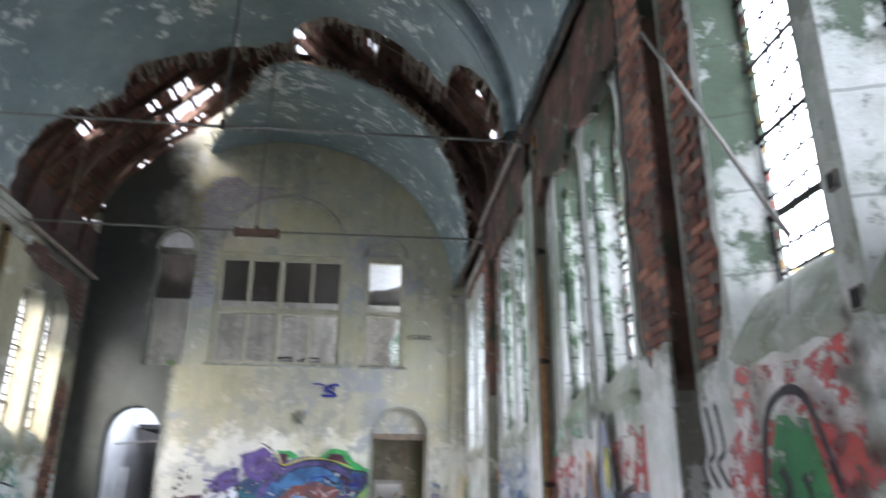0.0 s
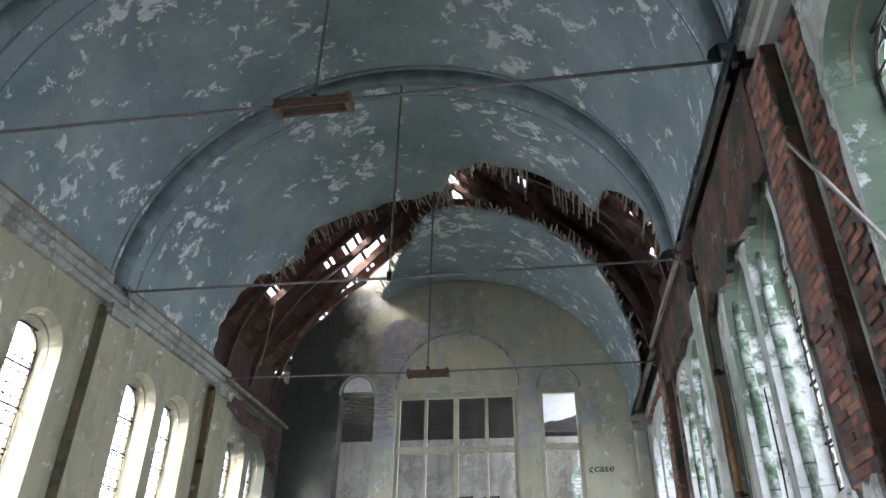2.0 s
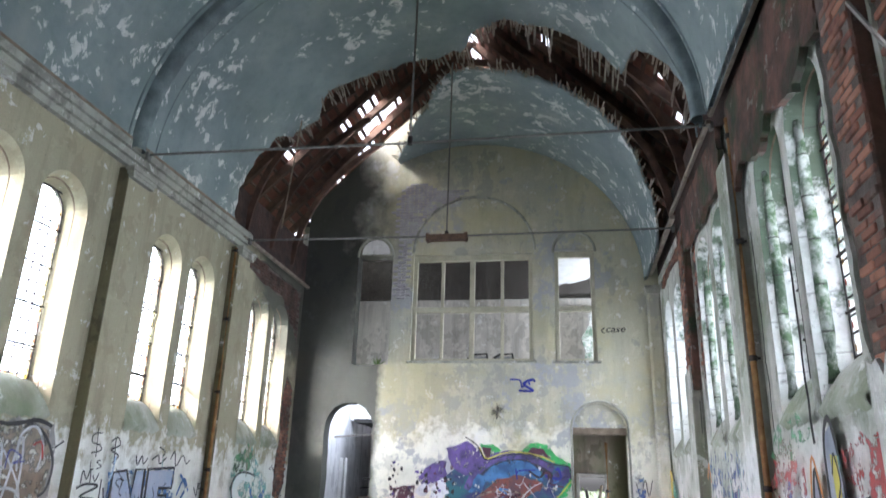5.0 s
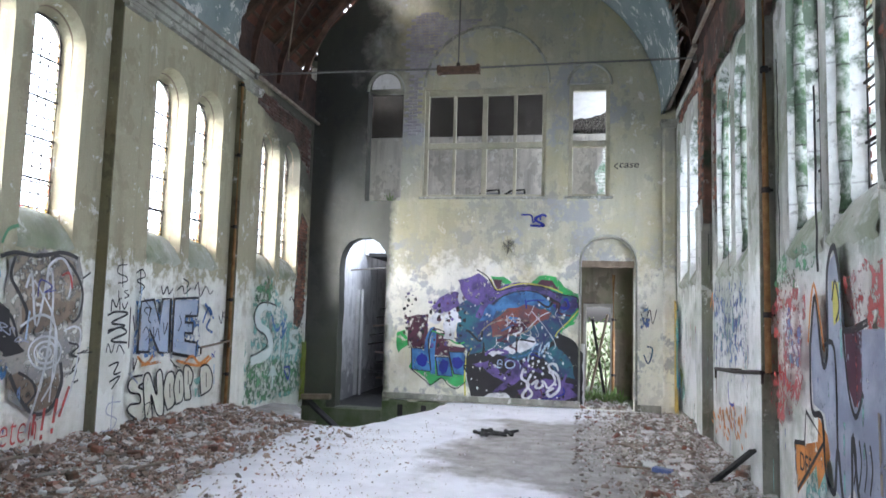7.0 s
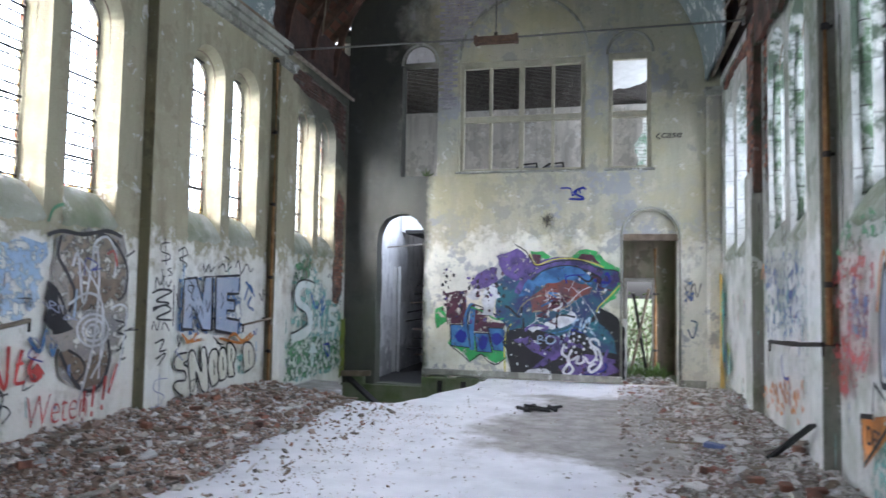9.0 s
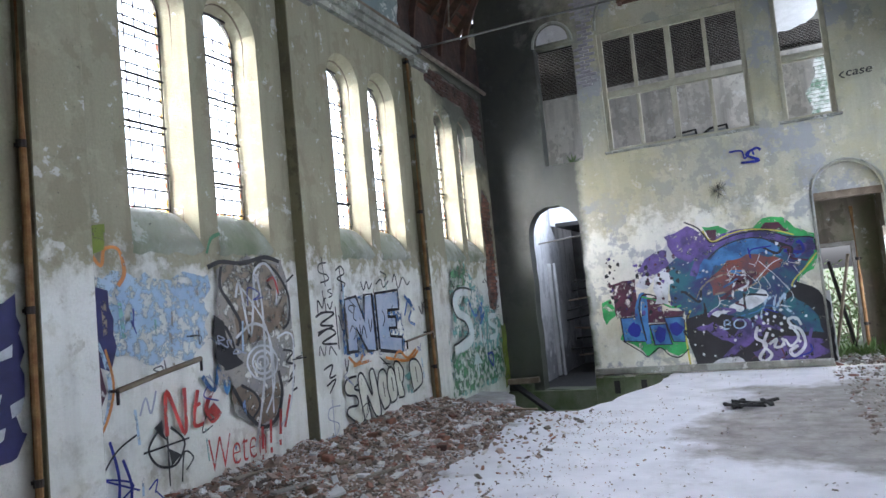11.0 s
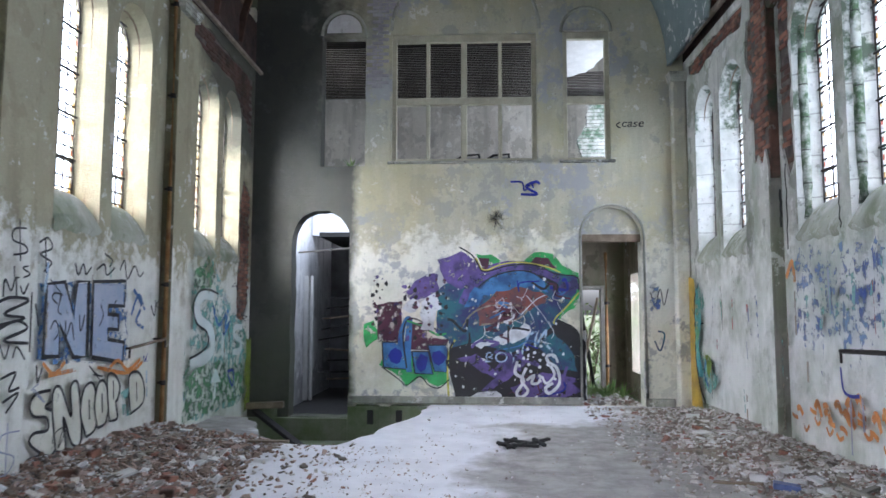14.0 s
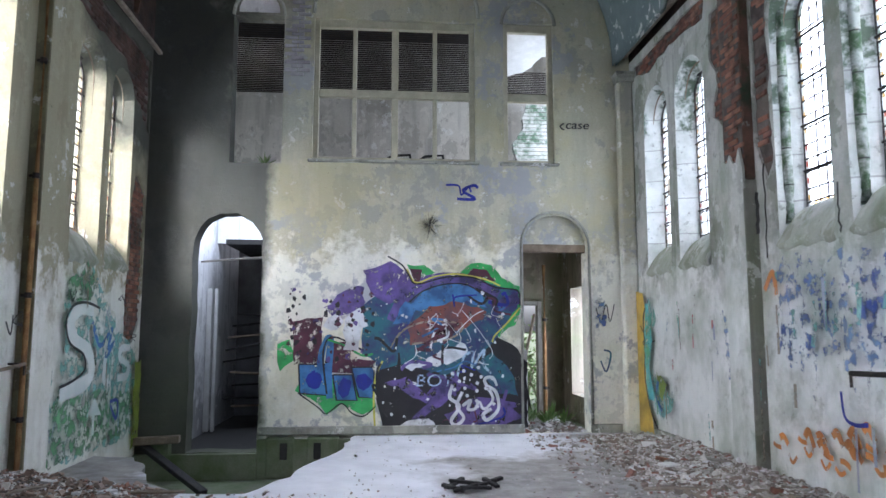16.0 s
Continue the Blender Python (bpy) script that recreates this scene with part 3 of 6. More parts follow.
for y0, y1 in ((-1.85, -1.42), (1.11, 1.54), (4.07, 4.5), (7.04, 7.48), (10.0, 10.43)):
    pilaster(XL - 0.01, XL + 0.137, y0, y1, -0.05, 5.14, PLASTER_L, OLIVE, "cream plaster pilaster with darker olive flanks")
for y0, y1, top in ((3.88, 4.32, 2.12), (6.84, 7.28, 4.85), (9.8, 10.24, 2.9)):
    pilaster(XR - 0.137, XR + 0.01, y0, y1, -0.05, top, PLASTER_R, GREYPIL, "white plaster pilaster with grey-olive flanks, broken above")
CORES = [pilaster(XR - 0.105, XR + 0.01, y0 + 0.01, y1 - 0.01, z0, z1, MORTAR, MOSSBRICK, "bare dark brick core of a broken pilaster", 0.015) for y0, y1, z0, z1 in ((3.88, 4.32, 2.12, 5.2), (9.8, 10.24, 2.9, 5.2))]
for y0, y1, z0 in ((3.88, 4.32, 2.08), (9.8, 10.24, 2.86)):
    bm = bmesh.new()
    top = [(y1 - (y1 - y0) * k / 7, z0 + 0.16 + 0.22 * (0.5 + noise.noise((k * 0.9, z0, 4)))) for k in range(8)]
    rings = fill(bm, [[(y0, z0 - 0.05), (y1, z0 - 0.05)] + top], right, -0.115)
    bridge(bm, rings[0], fill(bm, [[(y0, z0 - 0.05), (y1, z0 - 0.05)] + top], right, -0.139)[0])
    tagged(finish("pilaster_plaster", bm, PLASTER_R), "jagged white plaster edge left on a broken pilaster", "plaster", kind="structure")
tagged(finish("pilaster", boxed(2.22, XR, 13.06, 13.2, 0.0, 5.2, 0.03), PLASTER_E), "slim corner shaft beside the end wall", "pilaster", "pilasters", "structure")


CAPS = [(2.2, XR, 13.0, 13.195, 5.06)] + [(XL + 0.13, XL + 0.2, y, y + 0.44, 5.0) for y in (4.07, 7.04, 10.0)]
for x0, x1, y0, y1, z in CAPS:
    bm = bmesh.new()
    for k, g in enumerate((0.0, 0.02, 0.045)):
        box(bm, x0 - g * 0.5, x1 + (g * 0.5 if x1 < 0 else 0), y0 - g, y1 + (g if x1 < 0 else 0), z + 0.045 * k, z + 0.045 * (k + 1))
    tagged(finish("pilaster_capital", bm, TRIM), "small moulded plaster capital, chipped and grey", "capital", "capitals", "structure")


# ---- roof over the vault ----
LEFT_GAPS = [(12.05, 12.9, 0.25, 0.5), (12.0, 14.9, 0.4, 0.8), (12.62, 15.3, 0.3, 0.9), (12.98, 15.6, 0.35, 0.9), (12.8, 16.6, 0.2, 0.6), (12.92, 13.8, 0.55, 0.6), (12.75, 17.6, 0.15, 0.6), (13.42, 9.6, 0.25, 0.9), (11.37, 7.7, 0.2, 0.6), (13.5, 13.0, 0.4, 0.6)]
RIGHT_GAPS = [(10.25, 16.6, 0.13, 0.6), (10.88, 17.4, 0.2, 0.6), (9.62, 6.8, 0.13, 1.0), (9.6, 4.6, 0.13, 0.5), (10.4, 5.3, 0.14, 0.5)]


def roof():
    top = new("roof")
    tagged(top, "dark pitched roof with slipped tiles and gaps of sky", "roof", kind="structure")
    rnd = random.Random(5)
    for s in (-1, 1):
        ex, rx = CX + s * 4.45, CX
        ez, rz = 6.1, 10.55
        d = Vector((rx - ex, 0, rz - ez))
        bm = bmesh.new()
        y = YB - 0.3
        while y < 14.2:
            beam(bm, (ex, y, ez), (rx, y, rz), 0.09, 0.14)
            y += 0.62
        part("rafters", bm, ROOFWOOD, top)
        bm = bmesh.new()
        for k in range(1, 27):
            a, b = (12.0 + rnd.random() * 0.5, 12.9 + rnd.random() * 0.4) if s < 0 and 13 < k < 18 and k % 2 else (9.0, 9.0)
            p = Vector((ex, 0, ez)) + d * (k / 27) + Vector((s * 0.07, 0, 0.07))
            box(bm, p.x - 0.03, p.x + 0.03, YB - 0.3, a, p.z - 0.02, p.z + 0.02)
            box(bm, p.x - 0.03, p.x + 0.03, b, 14.2, p.z - 0.02, p.z + 0.02)
        part("battens", bm, ROOFWOOD, top)
        bm = bmesh.new()
        rows, cols = 26, 70
        for i in range(rows):
            for j in range(cols):
                y0 = YB - 0.3 + j * 17.2 / cols
                p = Vector((ex, 0, ez)) + d * (i / rows) + Vector((s * 0.12, 0, 0.12))
                hole = any(abs(y0 + 0.12 - a) < w and abs(i + 0.5 - c) < h for a, c, w, h in (LEFT_GAPS if s < 0 else RIGHT_GAPS))
                if hole:
                    continue
                m = Matrix.Translation(p + Vector((0, y0, 0))) @ pose(0, 0, 0, 0, -45 if s < 0 else 45 + 180, 0)
                box(bm, 0, d.length / rows * 1.12, -0.004, 17.2 / cols + 0.004, 0, 0.018, m) if s < 0 else box(bm, 0, d.length / rows * 1.12, -0.004, 17.2 / cols + 0.004, -0.018, 0, m)
        tagged(part("tiles", bm, TILE, top, "old red roof tiles, some slipped away"), kind="stuff")
    return top


roof()
for x0, x1 in ((XL - 0.5, XL), (XR, XR + 0.5)):
    tagged(finish("wall_head", boxed(x0, x1, YB, 13.4, 5.4, 6.2), SOOTBRICK), "dark brick wall head above the nave", "wall", kind="structure")

# ground outside
bm = bmesh.new()
box(bm, -400, 400, -400, 400, -1.2, -1.0)
tagged(finish("ground", bm, simple("rough_grass_ground", (0.05, 0.08, 0.03), (0.09, 0.10, 0.05), 0.6)), "rough overgrown ground around the building", "ground", kind="structure")


# ---- windows ----
def stained_material():
    m = Mat("stained_border_glass", 0.2)
    r = m.island()
    c = m.mix(m.ramp(r, 0.45, 0.5), (0.55, 0.04, 0.02), (0.75, 0.30, 0.04))
    m.b.inputs["Transmission Weight"].default_value = 0.8
    m.b.inputs["IOR"].default_value = 1.05
    return m.colour(c).m


STAINED = stained_material()
SILL = plaster("stained_sill", (0.50, 0.50, 0.46), (0.42, 0.43, 0.36), (0.26, 0.28, 0.18), 2.45, 0.7, 47.0, 0.55)


def church_window(place, c, facing):
    top = new("window_1")
    tagged(top, "tall leaded church window with iron bars, glass partly broken", "window", "nave windows", "structure")
    h, deep = (0.26, 0.24) if facing > 0 else (0.30, 0.24)
    loop = window_loops(c, slim=h)[1]
    z0, z1 = WIN_Z0 + 0.16, WIN_Z1 - 0.14
    bm = bmesh.new()
    fill(bm, [loop], place, deep)
    pane = part("pane", bm, GLASS, top)
    pane.visible_shadow = False
    bm = bmesh.new()
    for k in range(5):
        z = z0 + 0.34 + k * 0.42
        tube(bm, [place(c - h, z, deep - 0.03), place(c + h, z, deep - 0.03)], 0.013, 6)
    part("iron_bar", bm, IRON, top)
    bm = bmesh.new()
    for k in range(16):
        z = z0 + 0.05 + k * 0.135 + 0.012 * math.sin(k * 2.3 + c)
        if z < z1 - 0.1:
            tube(bm, [place(c - h, z, deep - 0.01), place(c + h, z, deep - 0.01)], 0.0095, 4)
    for k in (-1, 0, 1):
        tube(bm, [place(c + k * 0.115, z0, deep - 0.01), place(c + k * 0.115, z1 - 0.05, deep - 0.01)], 0.0095, 4)
    edge_line = [place(u, v, deep - 0.015) for u, v in loop]
    tube(bm, edge_line + edge_line[:1], 0.012, 5)
    part("lead_came", bm, IRON, top)
    bm = bmesh.new()
    groove = [place(u, v, 0.13) for u, v in arch(c - h - 0.062, c + h + 0.062, z0 - 0.14, z1 + 0.075)[1:]]
    tube(bm, groove, 0.013, 5)
    part("storm_bead", bm, OLDWOOD, top, "brown stained bead in the reveal")
    bm = bmesh.new()
    for k in range(6):
        u = c - h + 0.02 + k * 0.085
        fill(bm, [rect(u, u + 0.07, z0 + 0.008, z0 + 0.045)], place, deep - 0.012)
    for k in range(12):
        for e in (-h + 0.012, h - 0.04):
            fill(bm, [rect(c + e, c + e + 0.028, z0 + 0.07 + k * 0.155, z0 + 0.12 + k * 0.155)], place, deep - 0.012)
    part("coloured_border", bm, STAINED, top, "red and amber border glass")
    bm = bmesh.new()
    rows = []
    for k in range(7):
        a = k / 6
        d, z, w = (deep - 0.005) * (1 - a) - 0.03 * a, z0 + 0.01 - (0.34 * a ** 1.7), h + (0.12 * a)
        rows.append([bm.verts.new(place(c - w + 2 * w * j / 8, z + 0.03 * math.sin(math.pi * j / 8) * (1 - 0.4 * a), d)) for j in range(9)])
    rows.append([bm.verts.new(place(c - h - 0.1 + 2 * (h + 0.1) * j / 8, z0 - 0.40 - 0.02 * math.sin(j * 2.1), 0.01)) for j in range(9)])
    for a, b in zip(rows, rows[1:]):
        for j in range(8):
            bm.faces.new((a[j], a[j + 1], b[j + 1], b[j]))
    part("window_sill", bm, SILL, top, "sloping sill stained green", True)
    if facing < 0:
        for e in (1,) if 4 < c < 9.5 else ():
            bm = bmesh.new()
            tube(bm, [place(c + e * (h + 0.085), z0 - 0.14 + 0.34 * k, 0.10 + 0.004 * (k % 2)) for k in range(7)], 0.05, 14)
            part("stone_shaft", bm, MOSSTONE, top, "round mossy stone shaft", True)
    return top


for c in LEFT_WINDOWS:
    church_window(left, c, 1)
for c in RIGHT_WINDOWS:
    church_window(right, c, -1)

# skylight along both rows of windows
area_lamp(XL - 1.85, 5.1, 3.75, 17.0, 4.8, -90, LEFT_POWER, 60)
area_lamp(XR + 1.85, 5.1, 3.75, 17.0, 4.8, 90, RIGHT_POWER, 60)


# ---- ironwork across the nave ----
ROTWOOD = simple("rotten_brown_wood", (0.075, 0.042, 0.025), (0.15, 0.085, 0.05), 14, 0.9, 0, 0.6, 0.02)

def tie_rod(y, z, x0, x1):
    top = new("tie_rod")
    tagged(top, "thin grey iron tie rod spanning the nave", "tie rod", "tie rods")
    bm = bmesh.new()
    tube(bm, [(x0, y, z + 0.03), (-0.8, y, z), (x1, y, z + 0.02)], 0.016, 8)
    part("rod", bm, RODMAT, top)
    for x, s in ((x0, 1), (x1, -1)):
        part("anchor_plate", boxed(x - 0.02, x + 0.02, y - 0.04, y + 0.04, z - 0.04, z + 0.06, 0.008), RODMAT, top, "small iron anchor plate")
    return top


def hanger(x, y, z0, z1, box_on):
    top = new("hanging_lamp_frame" if box_on else "hanger_rod")
    tagged(top, "rotten wooden lamp batten on a long iron hanger" if box_on else "bare iron hanger rod dropping to the tie rod", "lamp frame" if box_on else "rod")
    bm = bmesh.new()
    tube(bm, [(x, y, z0), (x + 0.02, y, z1)], 0.013, 8)
    part("hanger", bm, RODMAT, top)
    bm = bmesh.new()
    tube(bm, [(x, y, z0 - 0.02), (x, y, z0 + 0.08)], 0.03, 8)
    part("collar", bm, IRON, top)
    if box_on:
        for dy in (-0.055, 0.055):
            part("side_board", boxed(x - 0.30, x + 0.31, y + dy - 0.012, y + dy + 0.012, z0 - 0.07, z0 + 0.02, 0.006), ROTWOOD, top)
        for dx in (-0.29, 0.30):
            part("end_block", boxed(x + dx - 0.025, x + dx + 0.025, y - 0.07, y + 0.07, z0 - 0.08, z0 + 0.04, 0.006), ROTWOOD, top, "rusty end block")
        bm = bmesh.new()
        tube(bm, [(x - 0.27, y, z0 - 0.03), (x + 0.27, y, z0 - 0.04)], 0.018, 8)
        part("lamp_tube", bm, BLACK, top)
    return top


for y, z in ((1.3, 5.4), (4.28, 5.42), (7.25, 5.36), (10.2, 5.27)):
    tie_rod(y, z, XL + 0.2, XR - 0.14)
hanger(-0.93, 4.28, 5.42, 8.34, True)
hanger(-0.98, 7.25, 5.36, 8.34, False)
hanger(-1.04, 10.2, 5.27, 8.36, True)


# ---- pipes, rails and loose timbers on the walls ----
def pipe(x, y, z0, z1, r=0.028):
    top = new("wall_pipe")
    tagged(top, "rusty yellow-brown downpipe fixed to the plaster", "pipe", "wall pipes")
    bm = bmesh.new()
    tube(bm, [(x, y, z0), (x, y + 0.01, (z0 + z1) / 2), (x, y, z1)], r, 10)
    part("pipe_run", bm, RUST, top)
    k = z0 + 0.5
    while k < z1:
        bm = bmesh.new()
        tube(bm, [(x, y, k - 0.025), (x, y, k + 0.025)], r + 0.008, 10)
        box(bm, min(x, x + (0.06 if x > 0 else -0.06)), max(x, x + (0.06 if x > 0 else -0.06)), y - 0.012, y + 0.012, k - 0.012, k + 0.012)
        part("clip", bm, IRON, top)
        k += 1.1
    return top


pipe(XR - 0.095, 6.78, 1.2, 5.2)
pipe(XL + 0.10, 9.96, 0.15, 5.1, 0.024)
pipe(XL + 0.10, 4.03, 0.15, 5.1, 0.026)


def rail(points, r, label, mat=None):
    top = new("wall_rail")
    tagged(top, label, "rail", "wall rails")
    bm = bmesh.new()
    tube(bm, points, r, 8)
    part("bar", bm, mat or OLDWOOD, top)
    for p in (points[0], points[-1]):
        bm = bmesh.new()
        tube(bm, [p, (p[0], p[1], p[2] - 0.1)], 0.012, 6)
        s = XR - p[0] if p[0] > 0 else XL - p[0]
        tube(bm, [p, (p[0] + s, p[1], p[2])], 0.012, 6)
        part("bracket", bm, IRON, top)
    return top


rail([(2.19, 8.2, 1.13), (2.24, 7.5, 1.15), (2.32, 6.82, 1.2)], 0.02, "dark iron rail standing off the wall on brackets", IRON)
rail([(XL + 0.09, 4.67, 1.13), (XL + 0.1, 5.1, 1.21), (XL + 0.1, 5.5, 1.27)], 0.022, "broken dark wooden rail on the graffiti wall")
rail([(XL + 0.08, 9.22, 1.07), (XL + 0.14, 9.9, 1.14)], 0.016, "short rusty rail beside the pilaster")


def timber(a, b, w, h, mat, name, label, roll=0.0):
    bm = bmesh.new()
    beam(bm, a, b, w, h, roll)
    bmesh.ops.bevel(bm, geom=bm.edges[:], offset=min(w, h) * 0.12, segments=1, affect="EDGES")
    return tagged(finish(name, bm, mat), label, name.replace("_", " "))


for y, z, w in ((2.56, 2.25, 0.035), (2.57, 2.71, 0.03)):
    top = new("switch_box")
    tagged(top, "small dark wall box with a pale rim, standing open", "switch box", "switch boxes")
    part("rim", boxed(XR - 0.015, XR + 0.01, y - w, y + w, z - w * 1.3, z + w * 1.3, 0.004), PALEWOOD, top, "pale rim")
    part("inside", boxed(XR - 0.018, XR - 0.01, y - w * 0.7, y + w * 0.7, z - w, z + w, 0.002), BLACK, top, "black opening")
timber((2.33, 3.83, 4.31), (2.36, 2.75, 2.55), 0.019, 0.019, PALEWOOD, "leaning_batten", "thin pale batten hanging slantwise on bare brick")
timber((2.36, 2.75, 2.56), (2.45, 2.98, 2.30), 0.012, 0.012, WHITEPAINT, "leaning_batten", "short white stick dangling from the batten")
timber((XL + 0.12, 10.1, 5.36), (XL + 0.13, 13.1, 5.3), 0.06, 0.05, LATH, "wall_plate", "loose pale timber where the cornice has fallen")
timber((XL + 0.14, 2.6, 5.46), (XL + 0.14, 6.95, 5.46), 0.06, 0.045, OLDWOOD, "wall_plate", "brown timber lying along the plaster cornice")
timber((XL + 0.14, 7.05, 5.46), (XL + 0.14, 9.7, 5.47), 0.06, 0.045, OLDWOOD, "wall_plate", "brown timber lying along the plaster cornice")
timber((2.3, 4.5, 5.43), (2.28, 7.1, 5.42), 0.05, 0.05, LATH, "wall_plate", "broken grey timber along the top of the wall")
timber((2.28, 7.2, 5.4), (2.27, 10.0, 5.44), 0.05, 0.05, LATH, "wall_plate", "sagging grey timber along the wall head")
timber((2.3, 10.1, 5.42), (2.3, 13.05, 5.42), 0.07, 0.06, LATH, "wall_plate", "grey timber under the surviving vault")
timber((-3.5, 10.0, 7.4), (-3.75, 10.2, 5.5), 0.022, 0.012, OLDWOOD, "hanging_lath", "long splintered lath hanging from the broken vault")
for y in (8.2, 9.2, 10.4, 11.4, 12.4):
    for s in (-1, 1):
        bm = bmesh.new()
        degs = [4 + k * 7 for k in range(13 if s > 0 else 9)]
        rings = [[bm.verts.new(vault_point(d if s > 0 else 180 - d, y + e, 0.10 + f)) for e, f in ((-0.025, 0), (0.025, 0), (0.025, 0.11), (-0.025, 0.11))] for d in degs]
        for a, b in zip(rings, rings[1:]):
            bridge(bm, a, b)
        bm.faces.new(rings[0])
        bm.faces.new(rings[-1])
        tagged(finish("vault_former", bm, ROOFWOOD), "curved dark timber former above the broken vault", "timber", "vault formers")


# laths left hanging round the hole
def lath_fringe(table, sign, amount, seed):
    rnd = random.Random(seed)
    edge_at = broken(table, amount, seed)
    bm = bmesh.new()
    deg = 6.0
    while deg < 150:
        y = edge_at(deg)
        if YB < y < 13.1 and noise.noise((deg * 0.12, seed, 3)) > -0.3:
            n = 0.07 + 0.45 * rnd.random() ** 1.8 * (1.2 if deg < 65 else 0.8)
            a, b = vault_point(deg, y - sign * 0.15, 0.03), vault_point(deg + rnd.uniform(-1.5, 1.5), y + sign * n, 0.02)
            b.z -= n * rnd.uniform(0.0, 0.45)
            beam(bm, a, b, rnd.uniform(0.016, 0.03), 0.007, rnd.uniform(-20, 20))
        deg += rnd.choice((0.35, 0.4, 0.5, 0.7, 1.2))
    return tagged(finish("broken_laths", bm, LATH), "splintered ceiling laths hanging round the hole", "laths", kind="stuff")


lath_fringe(NEAR_EDGE, 1, 0.14, 1)
lath_fringe(FAR_EDGE, -1, 0.10, 7)

# ---- gallery and rooms behind the end wall ----
bm = bmesh.new()
box(bm, -4.6, 3.0, 15.8, 16.0, 3.4, 7.0)
tagged(finish("wall_gallery_back", bm, PLASTER_B), "stained cream plaster back wall of the gallery room", "wall", kind="structure")
tagged(finish("wall_gallery_west", boxed(-4.7, -4.6, 13.5, 15.8, 3.4, 6.6), PLASTER_B), "pale plaster side wall of the gallery", "wall", kind="structure")
tagged(finish("floor_gallery", boxed(-2.4, 3.0, 13.5, 15.8, 3.5, 3.72), OLDWOOD), "timber gallery floor behind the windows", "floor", kind="structure")
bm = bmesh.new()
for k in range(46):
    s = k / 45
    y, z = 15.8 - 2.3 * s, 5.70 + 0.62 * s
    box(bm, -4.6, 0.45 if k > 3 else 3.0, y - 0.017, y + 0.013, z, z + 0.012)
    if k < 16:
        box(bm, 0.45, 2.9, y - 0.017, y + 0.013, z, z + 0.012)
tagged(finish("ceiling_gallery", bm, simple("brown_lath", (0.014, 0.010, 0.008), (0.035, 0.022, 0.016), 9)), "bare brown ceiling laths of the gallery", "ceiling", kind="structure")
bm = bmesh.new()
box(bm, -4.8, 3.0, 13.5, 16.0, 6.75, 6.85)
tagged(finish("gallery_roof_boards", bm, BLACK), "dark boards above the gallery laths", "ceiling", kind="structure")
bm = bmesh.new()
loop = ragged([(0.46, 13.55), (2.2, 13.55), (2.2, 14.15), (1.75, 14.35), (1.4, 14.5), (1.25, 14.85), (0.95, 15.0), (0.46, 15.1)], 0.1, 0.04, 31)
fill(bm, [loop], lambda u, v, d: Vector((u, v, 5.66 + (15.8 - v) * 0.26)), 0)
bmesh.ops.solidify(bm, geom=bm.faces[:], thickness=0.03)
tagged(finish("fallen_ceiling_sheet", bm, WHITEPAINT), "torn white ceiling plaster hanging in the gallery", "plaster")
# fill added on the gallery's unseen open side; no window is built there
area_lamp(2.9, 14.7, 4.7, 1.6, 1.4, 90, 62)
# fill added above the passage, facing down; its true source is unknown
area_lamp(-3.3, 14.6, 3.72, 1.2, 0.9, 0, 45, 0)
bm = bmesh.new()
fill(bm, [ragged([(0.95, 3.75), (1.9, 3.75), (1.95, 5.35), (1.3, 5.45), (1.25, 5.0), (1.05, 4.75), (1.15, 4.3)], 0.09, 0.035, 35)], lambda u, v, d: Vector((u, 15.3, v)), 0)
bmesh.ops.solidify(bm, geom=bm.faces[:], thickness=0.12)
mbr = Mat("limewashed_green_brick", 0.9)
row = mbr.math("FRACT", mbr.math("MULTIPLY", mbr.axis("Z"), 14.0), 0)
lime = mbr.mix(mbr.ramp(mbr.noise(5, 8, 0.7), 0.45, 0.6), (0.50, 0.50, 0.46), (0.10, 0.17, 0.11))
lime = mbr.mix(mbr.math("MULTIPLY", mbr.math("LESS_THAN", row, 0.16), 0.8), lime, (0.07, 0.06, 0.05))
tagged(finish("wall_gallery_pier", bm, mbr.colour(lime).bump(mbr.noise(20, 6), 0.6, 0.02).m), "broken limewashed brick pier stained green", "wall", kind="structure")
tagged(finish("wall_passage_head", boxed(-4.05, -2.3, 15.62, 15.7, 2.92, 3.66), WHITEPAINT), "white boarded wall above the black passage", "wall", kind="structure")
for x in (-3.72, -3.62, -3.3):
    timber((x, 15.58, 2.92), (x, 15.58, 3.66), 0.05, 0.04, WHITEPAINT, "upright_board", "white painted upright above the black passage")



